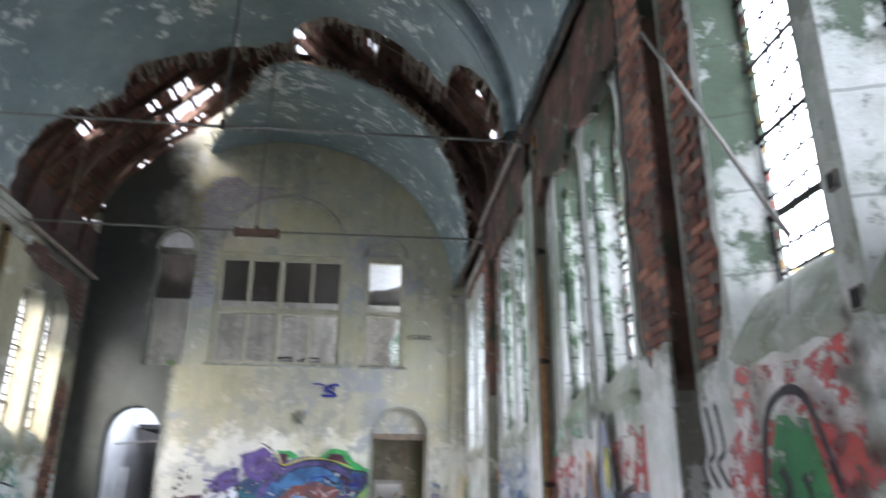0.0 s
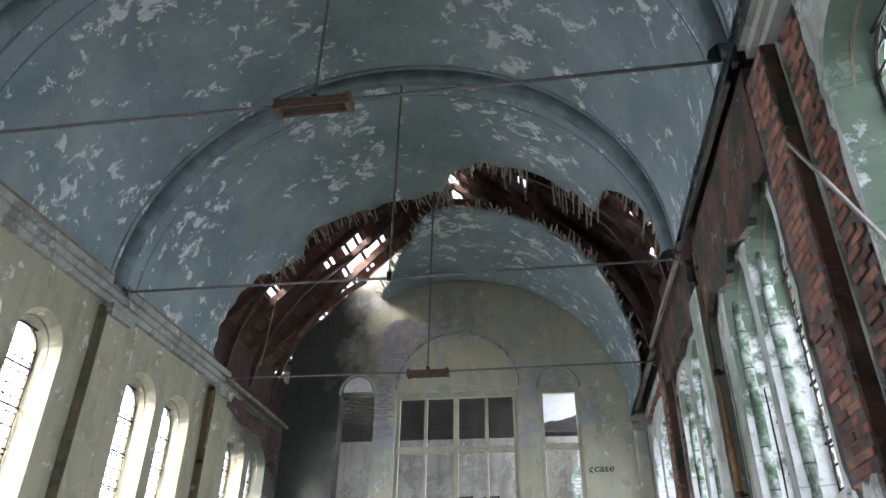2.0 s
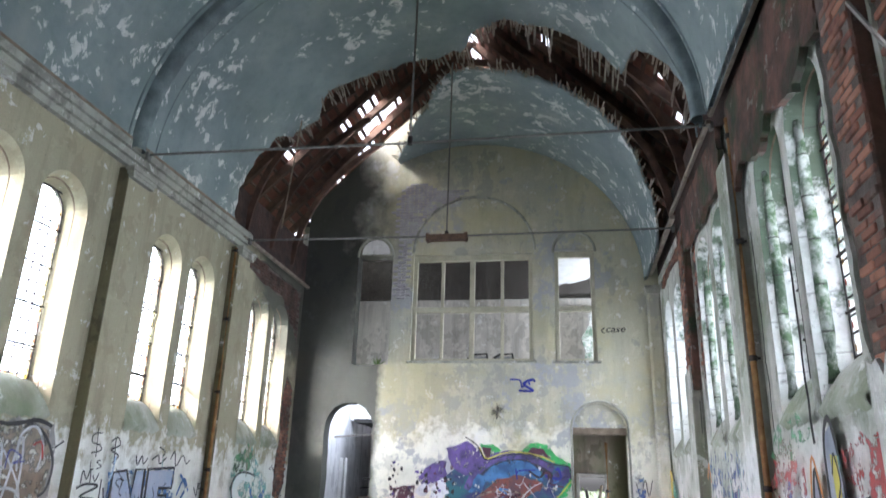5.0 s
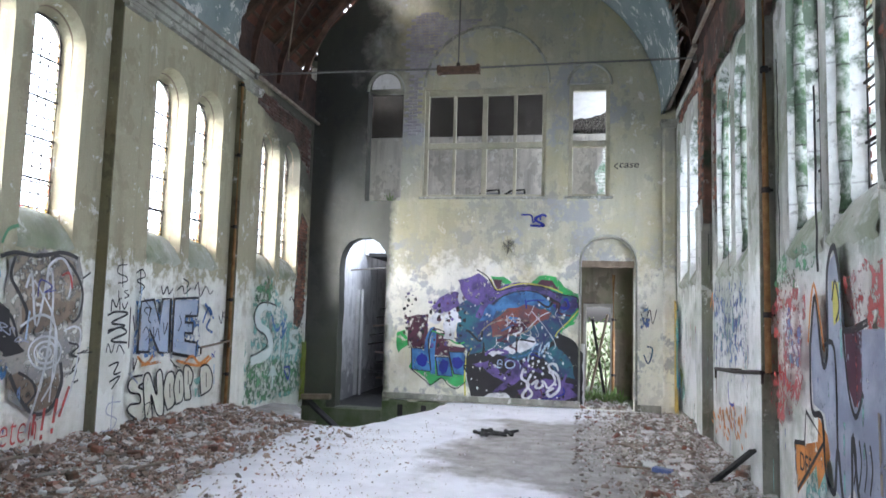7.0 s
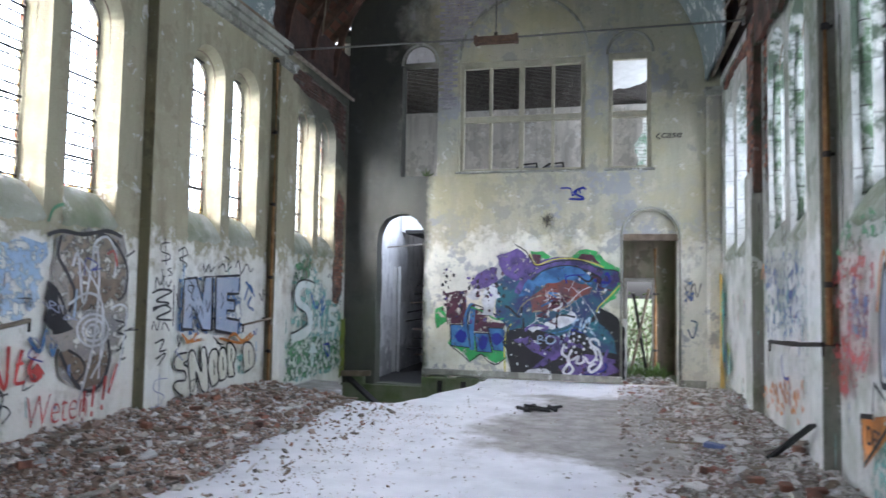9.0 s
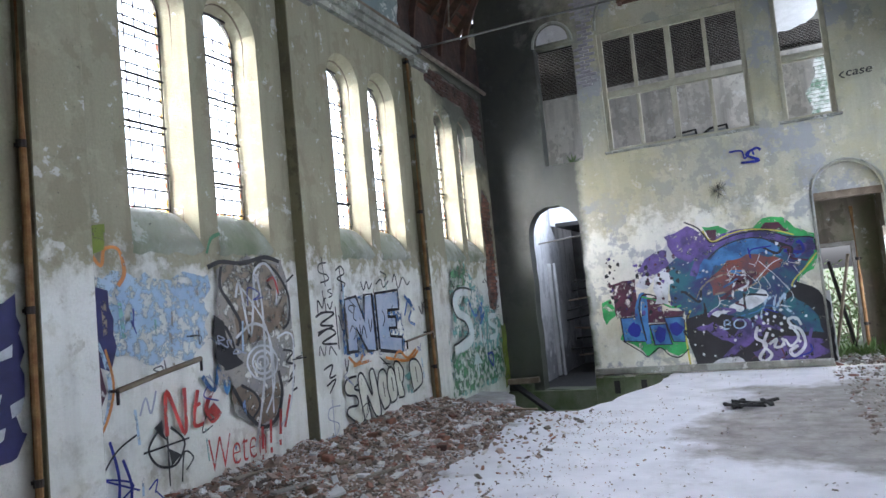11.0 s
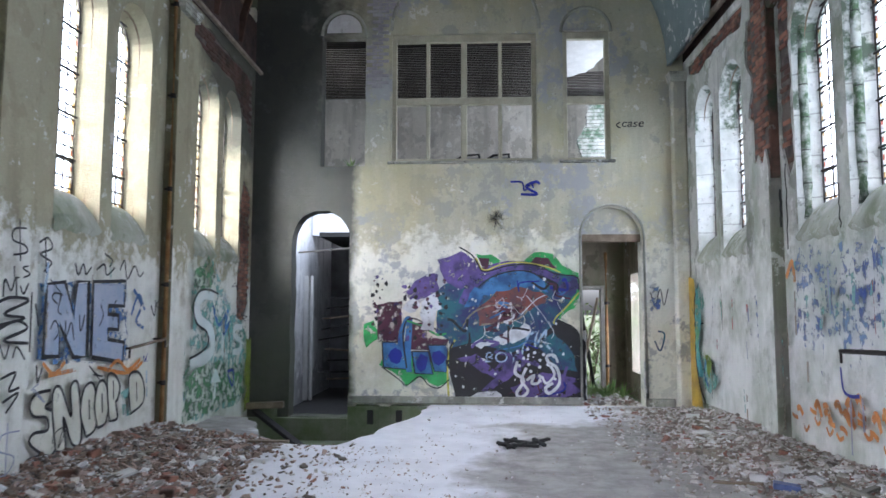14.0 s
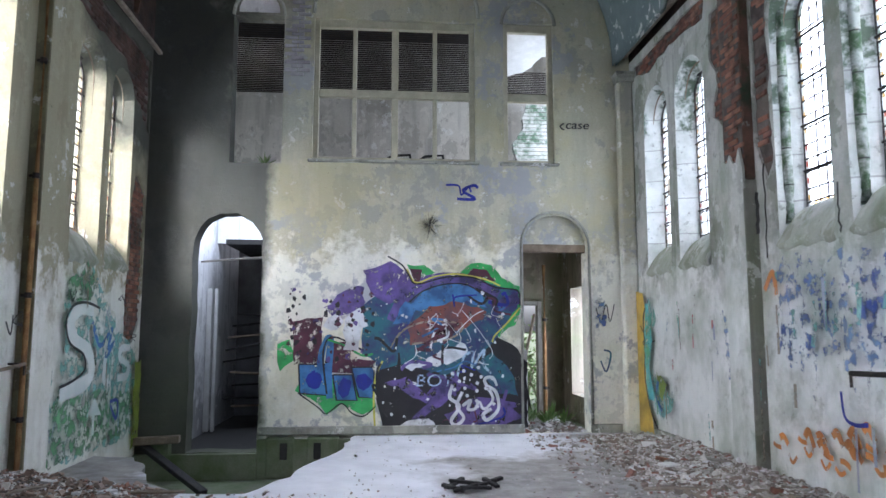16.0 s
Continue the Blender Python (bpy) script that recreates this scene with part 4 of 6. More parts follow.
def gallery_window(u0, u1, v0, v1, cols, mid):
    top = new("window_2")
    tagged(top, "cream-painted timber gallery window without glass", "window", "gallery windows", "structure")
    y0, y1, w = YE + 0.06, YE + 0.15, 0.075
    for n, (a, b, c, d) in (("window_frame", (u0, u0 + w, v0, v1)), ("window_frame", (u1 - w, u1, v0, v1)), ("window_frame", (u0 + w, u1 - w, v1 - w * 1.6, v1)),
                            ("window_frame", (u0 + w, u1 - w, v0, v0 + w * 0.7)), ("transom", (u0 + w, u1 - w, mid - 0.06, mid + 0.06))):
        part(n, boxed(a, b, y0, y1, c, d, 0.008), FRAME, top)
    for k in range(1, cols):
        u = u0 + (u1 - u0) * k / cols
        t = 0.05 if k * 2 == cols else 0.032
        for c, d in ((v0 + w * 0.7, mid - 0.06), (mid + 0.06, v1 - w * 1.6)):
            part("mullion", boxed(u - t, u + t, y0 + 0.015, y1 - 0.015, c, d, 0.006), FRAME, top)
    part("window_sill", boxed(u0 - 0.06, u1 + 0.06, YE - 0.05, YE + 0.2, v0 - 0.045, v0 - 0.002, 0.01), TRIM, top)
    return top


gallery_window(-2.21, 0.13, 3.85, 5.96, 4, 4.85)
gallery_window(0.55, 1.30, 3.85, 5.98, 1, 4.85)
for c, a, b in ((-1.02, 7.17, 1.2), (0.925, 6.35, 0.4), (-3.0, 6.36, 0.36)):
    bm = bmesh.new()
    pts = [(c + b * math.cos(math.pi * k / 20), YE - 0.006, a - (1.15 if b > 1 else 0.4) + (1.15 if b > 1 else 0.4) * math.sin(math.pi * k / 20)) for k in range(21)]
    tube(bm, pts, 0.028, 6)
    tagged(finish("arch_moulding", bm, TRIM, True), "thin moulded arch on the end wall", "moulding", "arch mouldings", "structure")
bm = bmesh.new()
tube(bm, [(u, YE - 0.004, v) for u, v in arch(0.78, 1.775, 0.02, 3.13)[1:] + [(0.78, 0.02)]], 0.02, 6)
tagged(finish("arch_moulding", bm, TRIM, True), "narrow plaster bead round the doorway", "moulding", "arch mouldings", "structure")
for u0, z0 in ((-1.22, 3.75), (-0.72, 3.75)):
    top = new("gallery_chair_back")
    tagged(top, "dark chair back behind the gallery sill", "chair", "gallery chairs")
    bm = bmesh.new()
    tube(bm, [(u0, 13.75, z0), (u0 + 0.05, 13.75, z0 + 0.24), (u0 + 0.16, 13.76, z0 + 0.31), (u0 + 0.42, 13.76, z0 + 0.33), (u0 + 0.46, 13.75, z0)], 0.022, 8)
    part("back_frame", bm, BLACK, top)
    part("back_panel", boxed(u0 + 0.08, u0 + 0.42, 13.76, 13.775, z0, z0 + 0.28, 0.004), simple("grey_cloth", (0.22, 0.22, 0.23), (0.30, 0.30, 0.31), 9), top)

# right doorway: blind head, lintel and the little room behind
bm = bmesh.new()
fill(bm, [arch(0.81, 1.745, 2.64, 3.09)], end, 0.10)
bmesh.ops.solidify(bm, geom=bm.faces[:], thickness=0.05)
tagged(finish("door_head_panel", bm, PLASTER_E), "plastered blind panel above the doorway", "panel", kind="structure")
timber((0.81, YE + 0.12, 2.61), (1.745, YE + 0.12, 2.61), 0.07, 0.12, OLDWOOD, "lintel", "brown wooden lintel across the arched doorway")
tagged(finish("floor_annex", boxed(-2.0, 3.2, 13.2, 18.0, -0.25, -0.004), MOSS), "damp rubble-covered floor behind the doorway", "floor", kind="structure")


def annex_back(u, v, d):
    return Vector((u, 15.1 + d, v))


wall("wall_annex_back", annex_back, rect(0.3, 2.2, -0.2, 3.4), [(rect(0.92, 1.42, 0.0, 1.85),) * 2], [], 0.15, PLASTER_BROWN, "brown stained wall with a wrecked inner doorway")


def annex_side(u, v, d):
    return Vector((1.85 + d, u, v))


wall("wall_annex_east", annex_side, rect(13.5, 15.1, -0.2, 3.4), [(rect(13.72, 14.55, 0.42, 2.1),) * 2], [], 0.2, PLASTER_BROWN, "pale wall with a bare window opening")
area_lamp(2.12, 14.15, 1.3, 1.1, 2.0, 90, 30)
# partition in the darkest plaster mix, a little greener and paler below
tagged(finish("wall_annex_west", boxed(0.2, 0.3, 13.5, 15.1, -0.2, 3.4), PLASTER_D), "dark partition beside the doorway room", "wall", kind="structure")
tagged(finish("ceiling_annex", boxed(0.2, 2.3, 13.5, 15.3, 2.9, 3.0), OLDWOOD), "rotten sagging ceiling of the small room", "ceiling", kind="structure")
door_frame = new("door_1")
tagged(door_frame, "grey timber door frame of the inner doorway", "door frame", kind="structure")
for a, b, c, d in ((0.86, 0.93, 0, 1.92), (1.41, 1.48, 0, 1.92), (0.93, 1.41, 1.84, 1.92)):
    part("jamb", boxed(a, b, 15.04, 15.12, c, d, 0.008), PALEWOOD, door_frame)
timber((0.845, 13.34, -0.02), (0.845, 13.34, 1.15), 0.06, 0.05, WHITEPAINT, "door_edge", "white-painted edge of an open door")
pipe(1.45, 14.7, 0.0, 2.5, 0.03)
timber((1.0, 15.2, 0.0), (1.35, 15.0, 1.7), 0.05, 0.04, OLDWOOD, "leaning_plank", "broken plank leaning in the inner doorway")
timber((1.32, 15.3, 0.0), (1.05, 15.2, 1.6), 0.09, 0.03, BLACK, "leaning_plank", "charred board leaning in the inner doorway")

# left doorway: passage with black floor, ceiling and partition, and collapsed shelves
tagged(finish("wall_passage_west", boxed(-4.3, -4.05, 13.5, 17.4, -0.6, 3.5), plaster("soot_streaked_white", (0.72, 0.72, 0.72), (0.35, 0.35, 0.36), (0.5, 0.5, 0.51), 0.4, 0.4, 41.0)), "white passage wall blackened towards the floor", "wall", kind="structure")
tagged(finish("wall_passage_back", boxed(-4.3, 0.3, 17.4, 17.6, -0.6, 6.6), simple("dark_grey_wall", (0.10, 0.10, 0.105), (0.22, 0.22, 0.23), 2)), "dark grey back wall of the passage", "wall", kind="structure")
tagged(finish("wall_passage_east", boxed(-2.45, -2.3, 13.5, 17.4, -0.6, 3.5), BLACK), "black partition of the passage", "wall", kind="structure")
tagged(finish("floor_passage", boxed(-4.3, -2.3, 13.3, 17.4, -0.35, -0.21), BLACK), "black floor of the passage", "floor", kind="structure")
tagged(finish("ceiling_passage", boxed(-3.75, -2.3, 14.9, 17.4, 2.82, 2.9), BLACK), "black broken ceiling of the passage", "ceiling", kind="structure")
jamb = new("door_2")
tagged(jamb, "peeling white door frame in the passage", "door frame", kind="structure")
for a, b in ((-4.04, -3.96), (-3.92, -3.87)):
    part("jamb", boxed(a, b, 15.0, 15.08, -0.18, 2.1, 0.008), WHITEPAINT, jamb)
# shelf boards in plain black, every third in weathered wood
rnd = random.Random(8)
for k in range(9):
    z = 0.1 + 0.2 * k
    timber((-3.85 + rnd.uniform(0, 0.2), 15.6 + rnd.uniform(-0.4, 0.6), z), (-2.5, 15.4 + rnd.uniform(-0.5, 0.6), z + rnd.uniform(-0.1, 0.25)), 0.12, 0.03, BLACK if k % 3 else OLDWOOD, "charred_shelf", "shelf board, mostly black, collapsed in the passage")
timber((-4.06, 14.6, 2.5), (-2.44, 14.5, 2.62), 0.03, 0.03, PALEWOOD, "fallen_batten", "pale batten fallen across the passage")

# plinth and foundation of the end wall
tagged(finish("baseboard", boxed(-2.86, 0.8, YE - 0.05, YE + 0.01, 0.02, 0.13, 0.01), TRIM), "grey plaster plinth along the end wall", "baseboard", kind="structure")
tagged(finish("baseboard", boxed(1.75, 2.2, YE - 0.03, YE + 0.01, 0.0, 0.12, 0.01), TRIM), "grey plaster plinth beside the doorway", "baseboard", kind="structure")
tagged(finish("baseboard", boxed(XR - 0.03, XR + 0.01, 10.26, 13.06, 0.0, 0.14, 0.01), TRIM), "grey plinth along the side wall", "baseboard", kind="structure")
for u0, u1 in ((-4.3, -3.98), (-2.75, -2.35), (-2.2, -1.75)):
    tagged(finish("floor_joist_stub", boxed(u0, u1, YE - 0.06, YE + 0.02, -0.55, 0.0, 0.03), MOSS), "mossy concrete pier under the broken floor", "pier", "floor piers")
timber((-4.3, 13.1, -0.1), (-3.3, 12.2, -0.5), 0.12, 0.06, BLACK, "fallen_joist", "charred joist fallen into the pit")
timber((-4.44, 13.05, -0.02), (-3.85, 13.1, 0.0), 0.12, 0.1, OLDWOOD, "joist_end", "rotten joist end in the corner")


# ---- rubble ----
def chip_material(name, tones):
    m = Mat(name, 0.9)
    r = m.island()
    n = m.t.nodes.new("ShaderNodeValToRGB")
    n.color_ramp.interpolation = "CONSTANT"
    while len(n.color_ramp.elements) < len(tones):
        n.color_ramp.elements.new(0.5)
    for e, (p, c) in zip(n.color_ramp.elements, tones):
        e.position, e.color = p, (*c, 1)
    m.t.links.new(r, n.inputs[0])
    c = m.mix(m.ramp(m.noise(30, 4), 0.4, 0.7, 0, 0.4), n.outputs[0], (0.05, 0.04, 0.035))
    return m.colour(c).bump(m.noise(80, 3), 0.3, 0.004).m


CHIPS_L = chip_material("mixed_rubble_brown", [(0, (0.28, 0.20, 0.15)), (0.25, (0.48, 0.36, 0.30)), (0.5, (0.18, 0.15, 0.13)), (0.65, (0.70, 0.66, 0.61)), (0.84, (0.37, 0.18, 0.13)), (0.92, (0.78, 0.78, 0.78))])
CHIPS_R = chip_material("mixed_rubble_grey", [(0, (0.45, 0.42, 0.39)), (0.3, (0.23, 0.20, 0.17)), (0.5, (0.65, 0.62, 0.59)), (0.72, (0.30, 0.24, 0.20)), (0.88, (0.75, 0.75, 0.75)), (0.95, (0.32, 0.16, 0.13))])


def heap_height(x, y):
    """How high the rubble lies."""
    n = 0.5 + 0.5 * noise.noise((x * 0.9, y * 0.7, 4))
    m = 0.6 + 0.6 * noise.noise((x * 3, y * 3, 9))
    west = max(0.0, (-2.85 + 0.5 * noise.noise((y * 0.6, 1, 1)) - x) / 1.3) * (1.0 if y < 9.9 else max(0.0, 1 - (y - 9.9) / 1.6))
    wide = 1.25 + 0.35 * noise.noise((y * 0.7, 3, 1))
    east = max(0.0, (x - wide) / 1.0) * min(1.0, max(0.0, (y - 4.0) / 2.5)) * (1.0 if y < 11 else max(0.0, 1 - (y - 11) / 2.0))
    return min(0.34, 0.26 * min(1.2, west) * (0.6 + 0.5 * n) + 0.20 * min(1.0, east) * (0.5 + 0.6 * n)) * (0.7 + 0.3 * m)


def heap(name, x0, x1, y0, y1, mat, label):
    bm = bmesh.new()
    nx, ny = int((x1 - x0) / 0.07), int((y1 - y0) / 0.09)
    grid = [[bm.verts.new((x0 + (x1 - x0) * i / nx, y0 + (y1 - y0) * j / ny, heap_height(x0 + (x1 - x0) * i / nx, y0 + (y1 - y0) * j / ny) - 0.012)) for j in range(ny + 1)] for i in range(nx + 1)]
    for i in range(nx):
        for j in range(ny):
            bm.faces.new((grid[i][j], grid[i + 1][j], grid[i + 1][j + 1], grid[i][j + 1]))
    return tagged(finish(name, bm, mat, True), label, "rubble", kind="stuff")


DIRT = simple("brown_dirt", (0.24, 0.19, 0.155), (0.44, 0.385, 0.34), 14, 0.95, 0, 0.6, 0.03)
heap("rubble_bed", -4.48, -2.3, YB, 9.9, DIRT, "brown crumbled plaster and dirt along the wall")
heap("rubble_bed", 0.9, 2.44, 3.5, 13.1, simple("grey_dirt", (0.24, 0.22, 0.20), (0.40, 0.38, 0.36), 14, 0.95, 0, 0.6, 0.03), "grey crumbled plaster along the side wall")


def chips(name, count, where, mat, label, seed, size=(0.011, 0.038)):
    """Loose shards lying on the floor and the heaps."""
    rnd = random.Random(seed)
    verts, faces = [], []
    while count:
        x, y, dense = where(rnd)
        h = heap_height(x, y)
        if rnd.random() > dense(h):
            continue
        s = rnd.uniform(*size) * (1.0 if rnd.random() < 0.9 else 2.0)
        long = s * rnd.uniform(0.8, 2.4)
        m = Matrix.Translation((x, y, h + 0.004 + s * 0.12)) @ pose(0, 0, 0, rnd.gauss(0, 22), rnd.gauss(0, 22), rnd.uniform(0, 360))
        k = len(verts)
        t = s * rnd.uniform(0.15, 0.6)
        verts += [tuple(m @ Vector((a * long * rnd.uniform(0.6, 1), b * s * rnd.uniform(0.6, 1), c * t))) for a in (-0.5, 0.5) for b in (-0.5, 0.5) for c in (-0.5, 0.5)]
        faces += [tuple(k + i for i in f) for f in ((0, 1, 3, 2), (4, 6, 7, 5), (0, 4, 5, 1), (2, 3, 7, 6), (0, 2, 6, 4), (1, 5, 7, 3))]
        count -= 1
    me = bpy.data.meshes.new(name)
    me.from_pydata(verts, [], faces)
    me.materials.append(mat)
    return tagged(new(name, me), label, "rubble", kind="stuff")


chips("rubble", 24000, lambda r: (r.uniform(-4.44, -2.1), r.uniform(1.0, 9.9), lambda h: 0.04 + min(1, h / 0.06)), CHIPS_L, "brown and grey plaster rubble heaped along the wall", 21)
chips("rubble", 19000, lambda r: (r.uniform(0.7, 2.4), r.uniform(4.0, 13.0), lambda h: 0.05 + min(1, h / 0.05)), CHIPS_R, "grey plaster rubble and splinters along the side wall", 22)
chips("scattered_chips", 1400, lambda r: (-2.3 + abs(r.gauss(0, 0.6)), r.uniform(1.5, 9.8), lambda h: 0.9), CHIPS_L, "fine brown crumbs trodden out over the white dust", 25, (0.004, 0.013))
chips("scattered_chips", 900, lambda r: (r.uniform(-1.5, 2.2), r.uniform(1.5, 13.0), lambda h: 0.4 if r.random() < 0.5 else 1.0), CHIPS_R, "small chips scattered over the dusty floor", 23, (0.005, 0.016))


def loose(kind, x, y, w, l, t, rz, mat, label, tilt=0.0, cat=""):
    z = heap_height(x, y) if not -1.5 < x < 0.8 else 0.0
    bm = boxed(-w / 2, w / 2, -l / 2, l / 2, 0, t, min(w, t) * 0.15)
    ob = finish(kind, bm, mat)
    ob.matrix_world = pose(x, y, z + 0.01, tilt, 0, rz)
    return tagged(ob, label, cat or kind.replace("_", " "))


rnd = random.Random(77)
for k in range(26):
    x, y = (rnd.uniform(-4.2, -3.1), rnd.uniform(3.5, 9.8)) if k % 2 else (rnd.uniform(1.3, 2.2), rnd.uniform(5.0, 12.0))
    loose("plank", x, y, rnd.uniform(0.03, 0.08), rnd.uniform(0.35, 0.9), 0.02, rnd.uniform(0, 180), rnd.choice((OLDWOOD, PALEWOOD, LATH)), "splintered board end lying on the rubble", rnd.uniform(-6, 6))
for k in range(22):
    x, y = (rnd.uniform(-4.2, -3.1), rnd.uniform(3.5, 9.8)) if k % 2 else (rnd.uniform(1.4, 2.3), rnd.uniform(5.0, 11.5))
    loose("brick_fragment", x, y, rnd.uniform(0.06, 0.11), rnd.uniform(0.08, 0.16), rnd.uniform(0.04, 0.07), rnd.uniform(0, 180), BRICK, "broken piece of red brick on the rubble", rnd.uniform(-15, 15), "brick")
for k in range(24):
    x, y = (rnd.uniform(-4.2, -3.1), rnd.uniform(3.5, 9.8)) if k % 2 else (rnd.uniform(1.2, 2.2), rnd.uniform(5.0, 12.0))
    loose("plaster_slab", x, y, rnd.uniform(0.07, 0.18), rnd.uniform(0.1, 0.2), 0.025, rnd.uniform(0, 180), WHITEPAINT, "fallen slab of whitewashed plaster on the rubble", rnd.uniform(-14, 14), "plaster")
timber((2.0, 7.35, 0.12), (2.28, 7.0, 0.5), 0.09, 0.03, BLACK, "leaning_plank", "charred board propped against the wall")
loose("paper_sheet", 1.75, 6.9, 0.18, 0.24, 0.006, 30, WHITEPAINT, "crumpled pale sheet of paper on the rubble", 8, "paper")
loose("blue_bag", 1.62, 8.0, 0.12, 0.2, 0.05, 70, simple("blue_plastic", (0.05, 0.09, 0.28), (0.12, 0.16, 0.36), 9, 0.4), "crumpled blue plastic bag on the rubble", 5, "bag")
for k in range(9):
    a = k * 0.7
    timber((-0.33 + 0.22 * math.cos(a * 1.7), 9.87 + 0.14 * math.sin(a * 2.3), 0.02), (-0.33 + 0.3 * math.cos(a * 1.7 + 1.2), 9.87 + 0.2 * math.sin(a * 2.3 + 1), 0.06), 0.05, 0.03, BLACK, "burnt_stick", "charred stick of a small burnt-out fire")

# weeds by the doorway and a dry tuft on the wall
LEAF = simple("weed_leaf", (0.10, 0.20, 0.05), (0.22, 0.30, 0.10), 12, 0.6)


def tuft(x, y, z, n, r, mat, label, normal=(0, -1, 0.2), seed=1, width=0.012):
    rnd = random.Random(seed)
    bm = bmesh.new()
    for _ in range(n):
        d = (Vector(normal) * 0.6 + Vector((rnd.gauss(0, 1), rnd.gauss(0, 0.6), rnd.gauss(0, 1)))).normalized()
        a = Vector((x, y, z))
        b = a + d * r * rnd.uniform(0.5, 1)
        s = d.cross(Vector((0, 0.3, 1))).normalized() * width
        c = a + (b - a) * 0.5
        vs = [bm.verts.new(p) for p in (a, c - s, b, c + s)]
        bm.faces.new(vs)
    top = new("weed")
    tagged(top, label, "plant", "weeds")
    part("leaves", bm, mat, top)
    return top


tuft(-0.533, YE - 0.01, 2.90, 90, 0.24, BLACK, "dry black tuft growing out of the wall", (0, -0.4, 0), 3, 0.004)
for k in range(7):
    tuft(0.95 + 0.1 * k, 13.9 + 0.18 * (k % 3), 0.05, 26, 0.3, LEAF, "green weeds among rubble by the doorway", (0, 0, 1.4), 10 + k, 0.02)
for k in range(3):
    tuft(-2.1 + 0.12 * k, 13.6, 3.74, 24, 0.22, LEAF, "yellow-green weeds on the gallery sill", (0, 0, 1.3), 20 + k, 0.012)
tuft(-2.9, 13.4, 3.8, 30, 0.2, LEAF, "yellow-green weeds on the gallery sill", (0, 0, 1.3), 25, 0.012)
chips("doorway_rubble", 500, lambda r: (r.uniform(0.85, 1.7), r.uniform(13.25, 15.0), lambda h: 1.0), CHIPS_R, "rubble and litter in the doorway", 33, (0.02, 0.07))


# bushes outside the wrecked back door
def bush(x, y, z, r, n, seed):
    rnd = random.Random(seed)
    top = new("bush")
    tagged(top, "leafy green bush growing behind the building", "bush", "bushes")
    bm = bmesh.new()
    for k in range(5):
        tube(bm, [(x, y, z), (x + rnd.uniform(-r, r) * 0.5, y + rnd.uniform(-r, r) * 0.5, z + r), (x + rnd.uniform(-r, r), y + rnd.uniform(-r, r), z + 1.8 * r)], 0.02, 5, 0.005)
    part("stems", bm, OLDWOOD, top)
    bm = bmesh.new()
    for _ in range(n):
        d = Vector((rnd.gauss(0, 0.45), rnd.gauss(0, 0.45), rnd.gauss(0.9, 0.5))) * r
        p = Vector((x, y, z)) + d
        m = Matrix.Translation(p) @ pose(0, 0, 0, rnd.uniform(-60, 60), rnd.uniform(-60, 60), rnd.uniform(0, 360))
        vs = [bm.verts.new(m @ Vector(q)) for q in ((-0.05, 0, 0), (0, -0.025, 0.01), (0.06, 0, 0), (0, 0.025, 0.01))]
        bm.faces.new(vs)
    part("leaves", bm, LEAF, top)
    return top


for k in range(6):
    bush(0.4 + 0.5 * k, 16.3 + 0.5 * (k % 2), -0.1, 0.8, 420, 40 + k)


# ---- graffiti: thin layers of worn spray paint on the plaster ----
def paint(name, c, wear=0.4, second=None):
    m = Mat("spray_" + name, 0.6)
    n = m.noise(9, 8, 0.7)
    col = m.mix(m.ramp(m.noise(3.5, 6), 0.4, 0.62), c, second or tuple(0.6 * v for v in c))
    m.colour(col)
    m.alpha(m.ramp(n, wear - 0.06, wear + 0.02))
    return m.m


BLK, NAVY, BLUE, DEEP = paint("black", (0.015, 0.014, 0.016), 0.36), paint("navy", (0.025, 0.025, 0.12), 0.30), paint("blue", (0.06, 0.20, 0.44), 0.41, (0.02, 0.08, 0.2)), paint("deep_blue", (0.01, 0.02, 0.28), 0.34)
PURP, MAR, TEAL, GRN = paint("purple", (0.13, 0.085, 0.28), 0.43, (0.035, 0.025, 0.09)), paint("maroon", (0.09, 0.022, 0.045), 0.44), paint("teal", (0.02, 0.12, 0.15), 0.40, (0.03, 0.03, 0.12)), paint("green", (0.05, 0.42, 0.11), 0.43)
REDB, YEL, WHT, RED = paint("red_brown", (0.22, 0.06, 0.04), 0.41, (0.10, 0.05, 0.06)), paint("yellow", (0.62, 0.55, 0.10), 0.37), paint("white", (0.70, 0.72, 0.74), 0.38), paint("red", (0.50, 0.05, 0.04), 0.42)
PALEB, GREY, TAN, ORG = paint("pale_blue", (0.42, 0.55, 0.66), 0.50, (0.30, 0.42, 0.58)), paint("grey", (0.36, 0.38, 0.46), 0.36, (0.24, 0.26, 0.34)), paint("tan", (0.33, 0.27, 0.20), 0.50), paint("orange", (0.65, 0.25, 0.06), 0.42)
AQUA, MIST, OCHRE, LIME = paint("aqua", (0.24, 0.47, 0.45), 0.53, (0.14, 0.33, 0.26)), paint("blue_mist", (0.08, 0.12, 0.32), 0.575, (0.16, 0.26, 0.42)), paint("ochre", (0.55, 0.36, 0.06), 0.33), paint("lime", (0.20, 0.26, 0.03), 0.42)
RMIST, GMIST = paint("red_mist", (0.40, 0.05, 0.04), 0.53, (0.4, 0.1, 0.1)), paint("green_mist", (0.10, 0.36, 0.16), 0.55)
CHALK = paint("chalk_white", (0.78, 0.80, 0.78), 0.28, (0.66, 0.72, 0.70))
LAYER = [0]


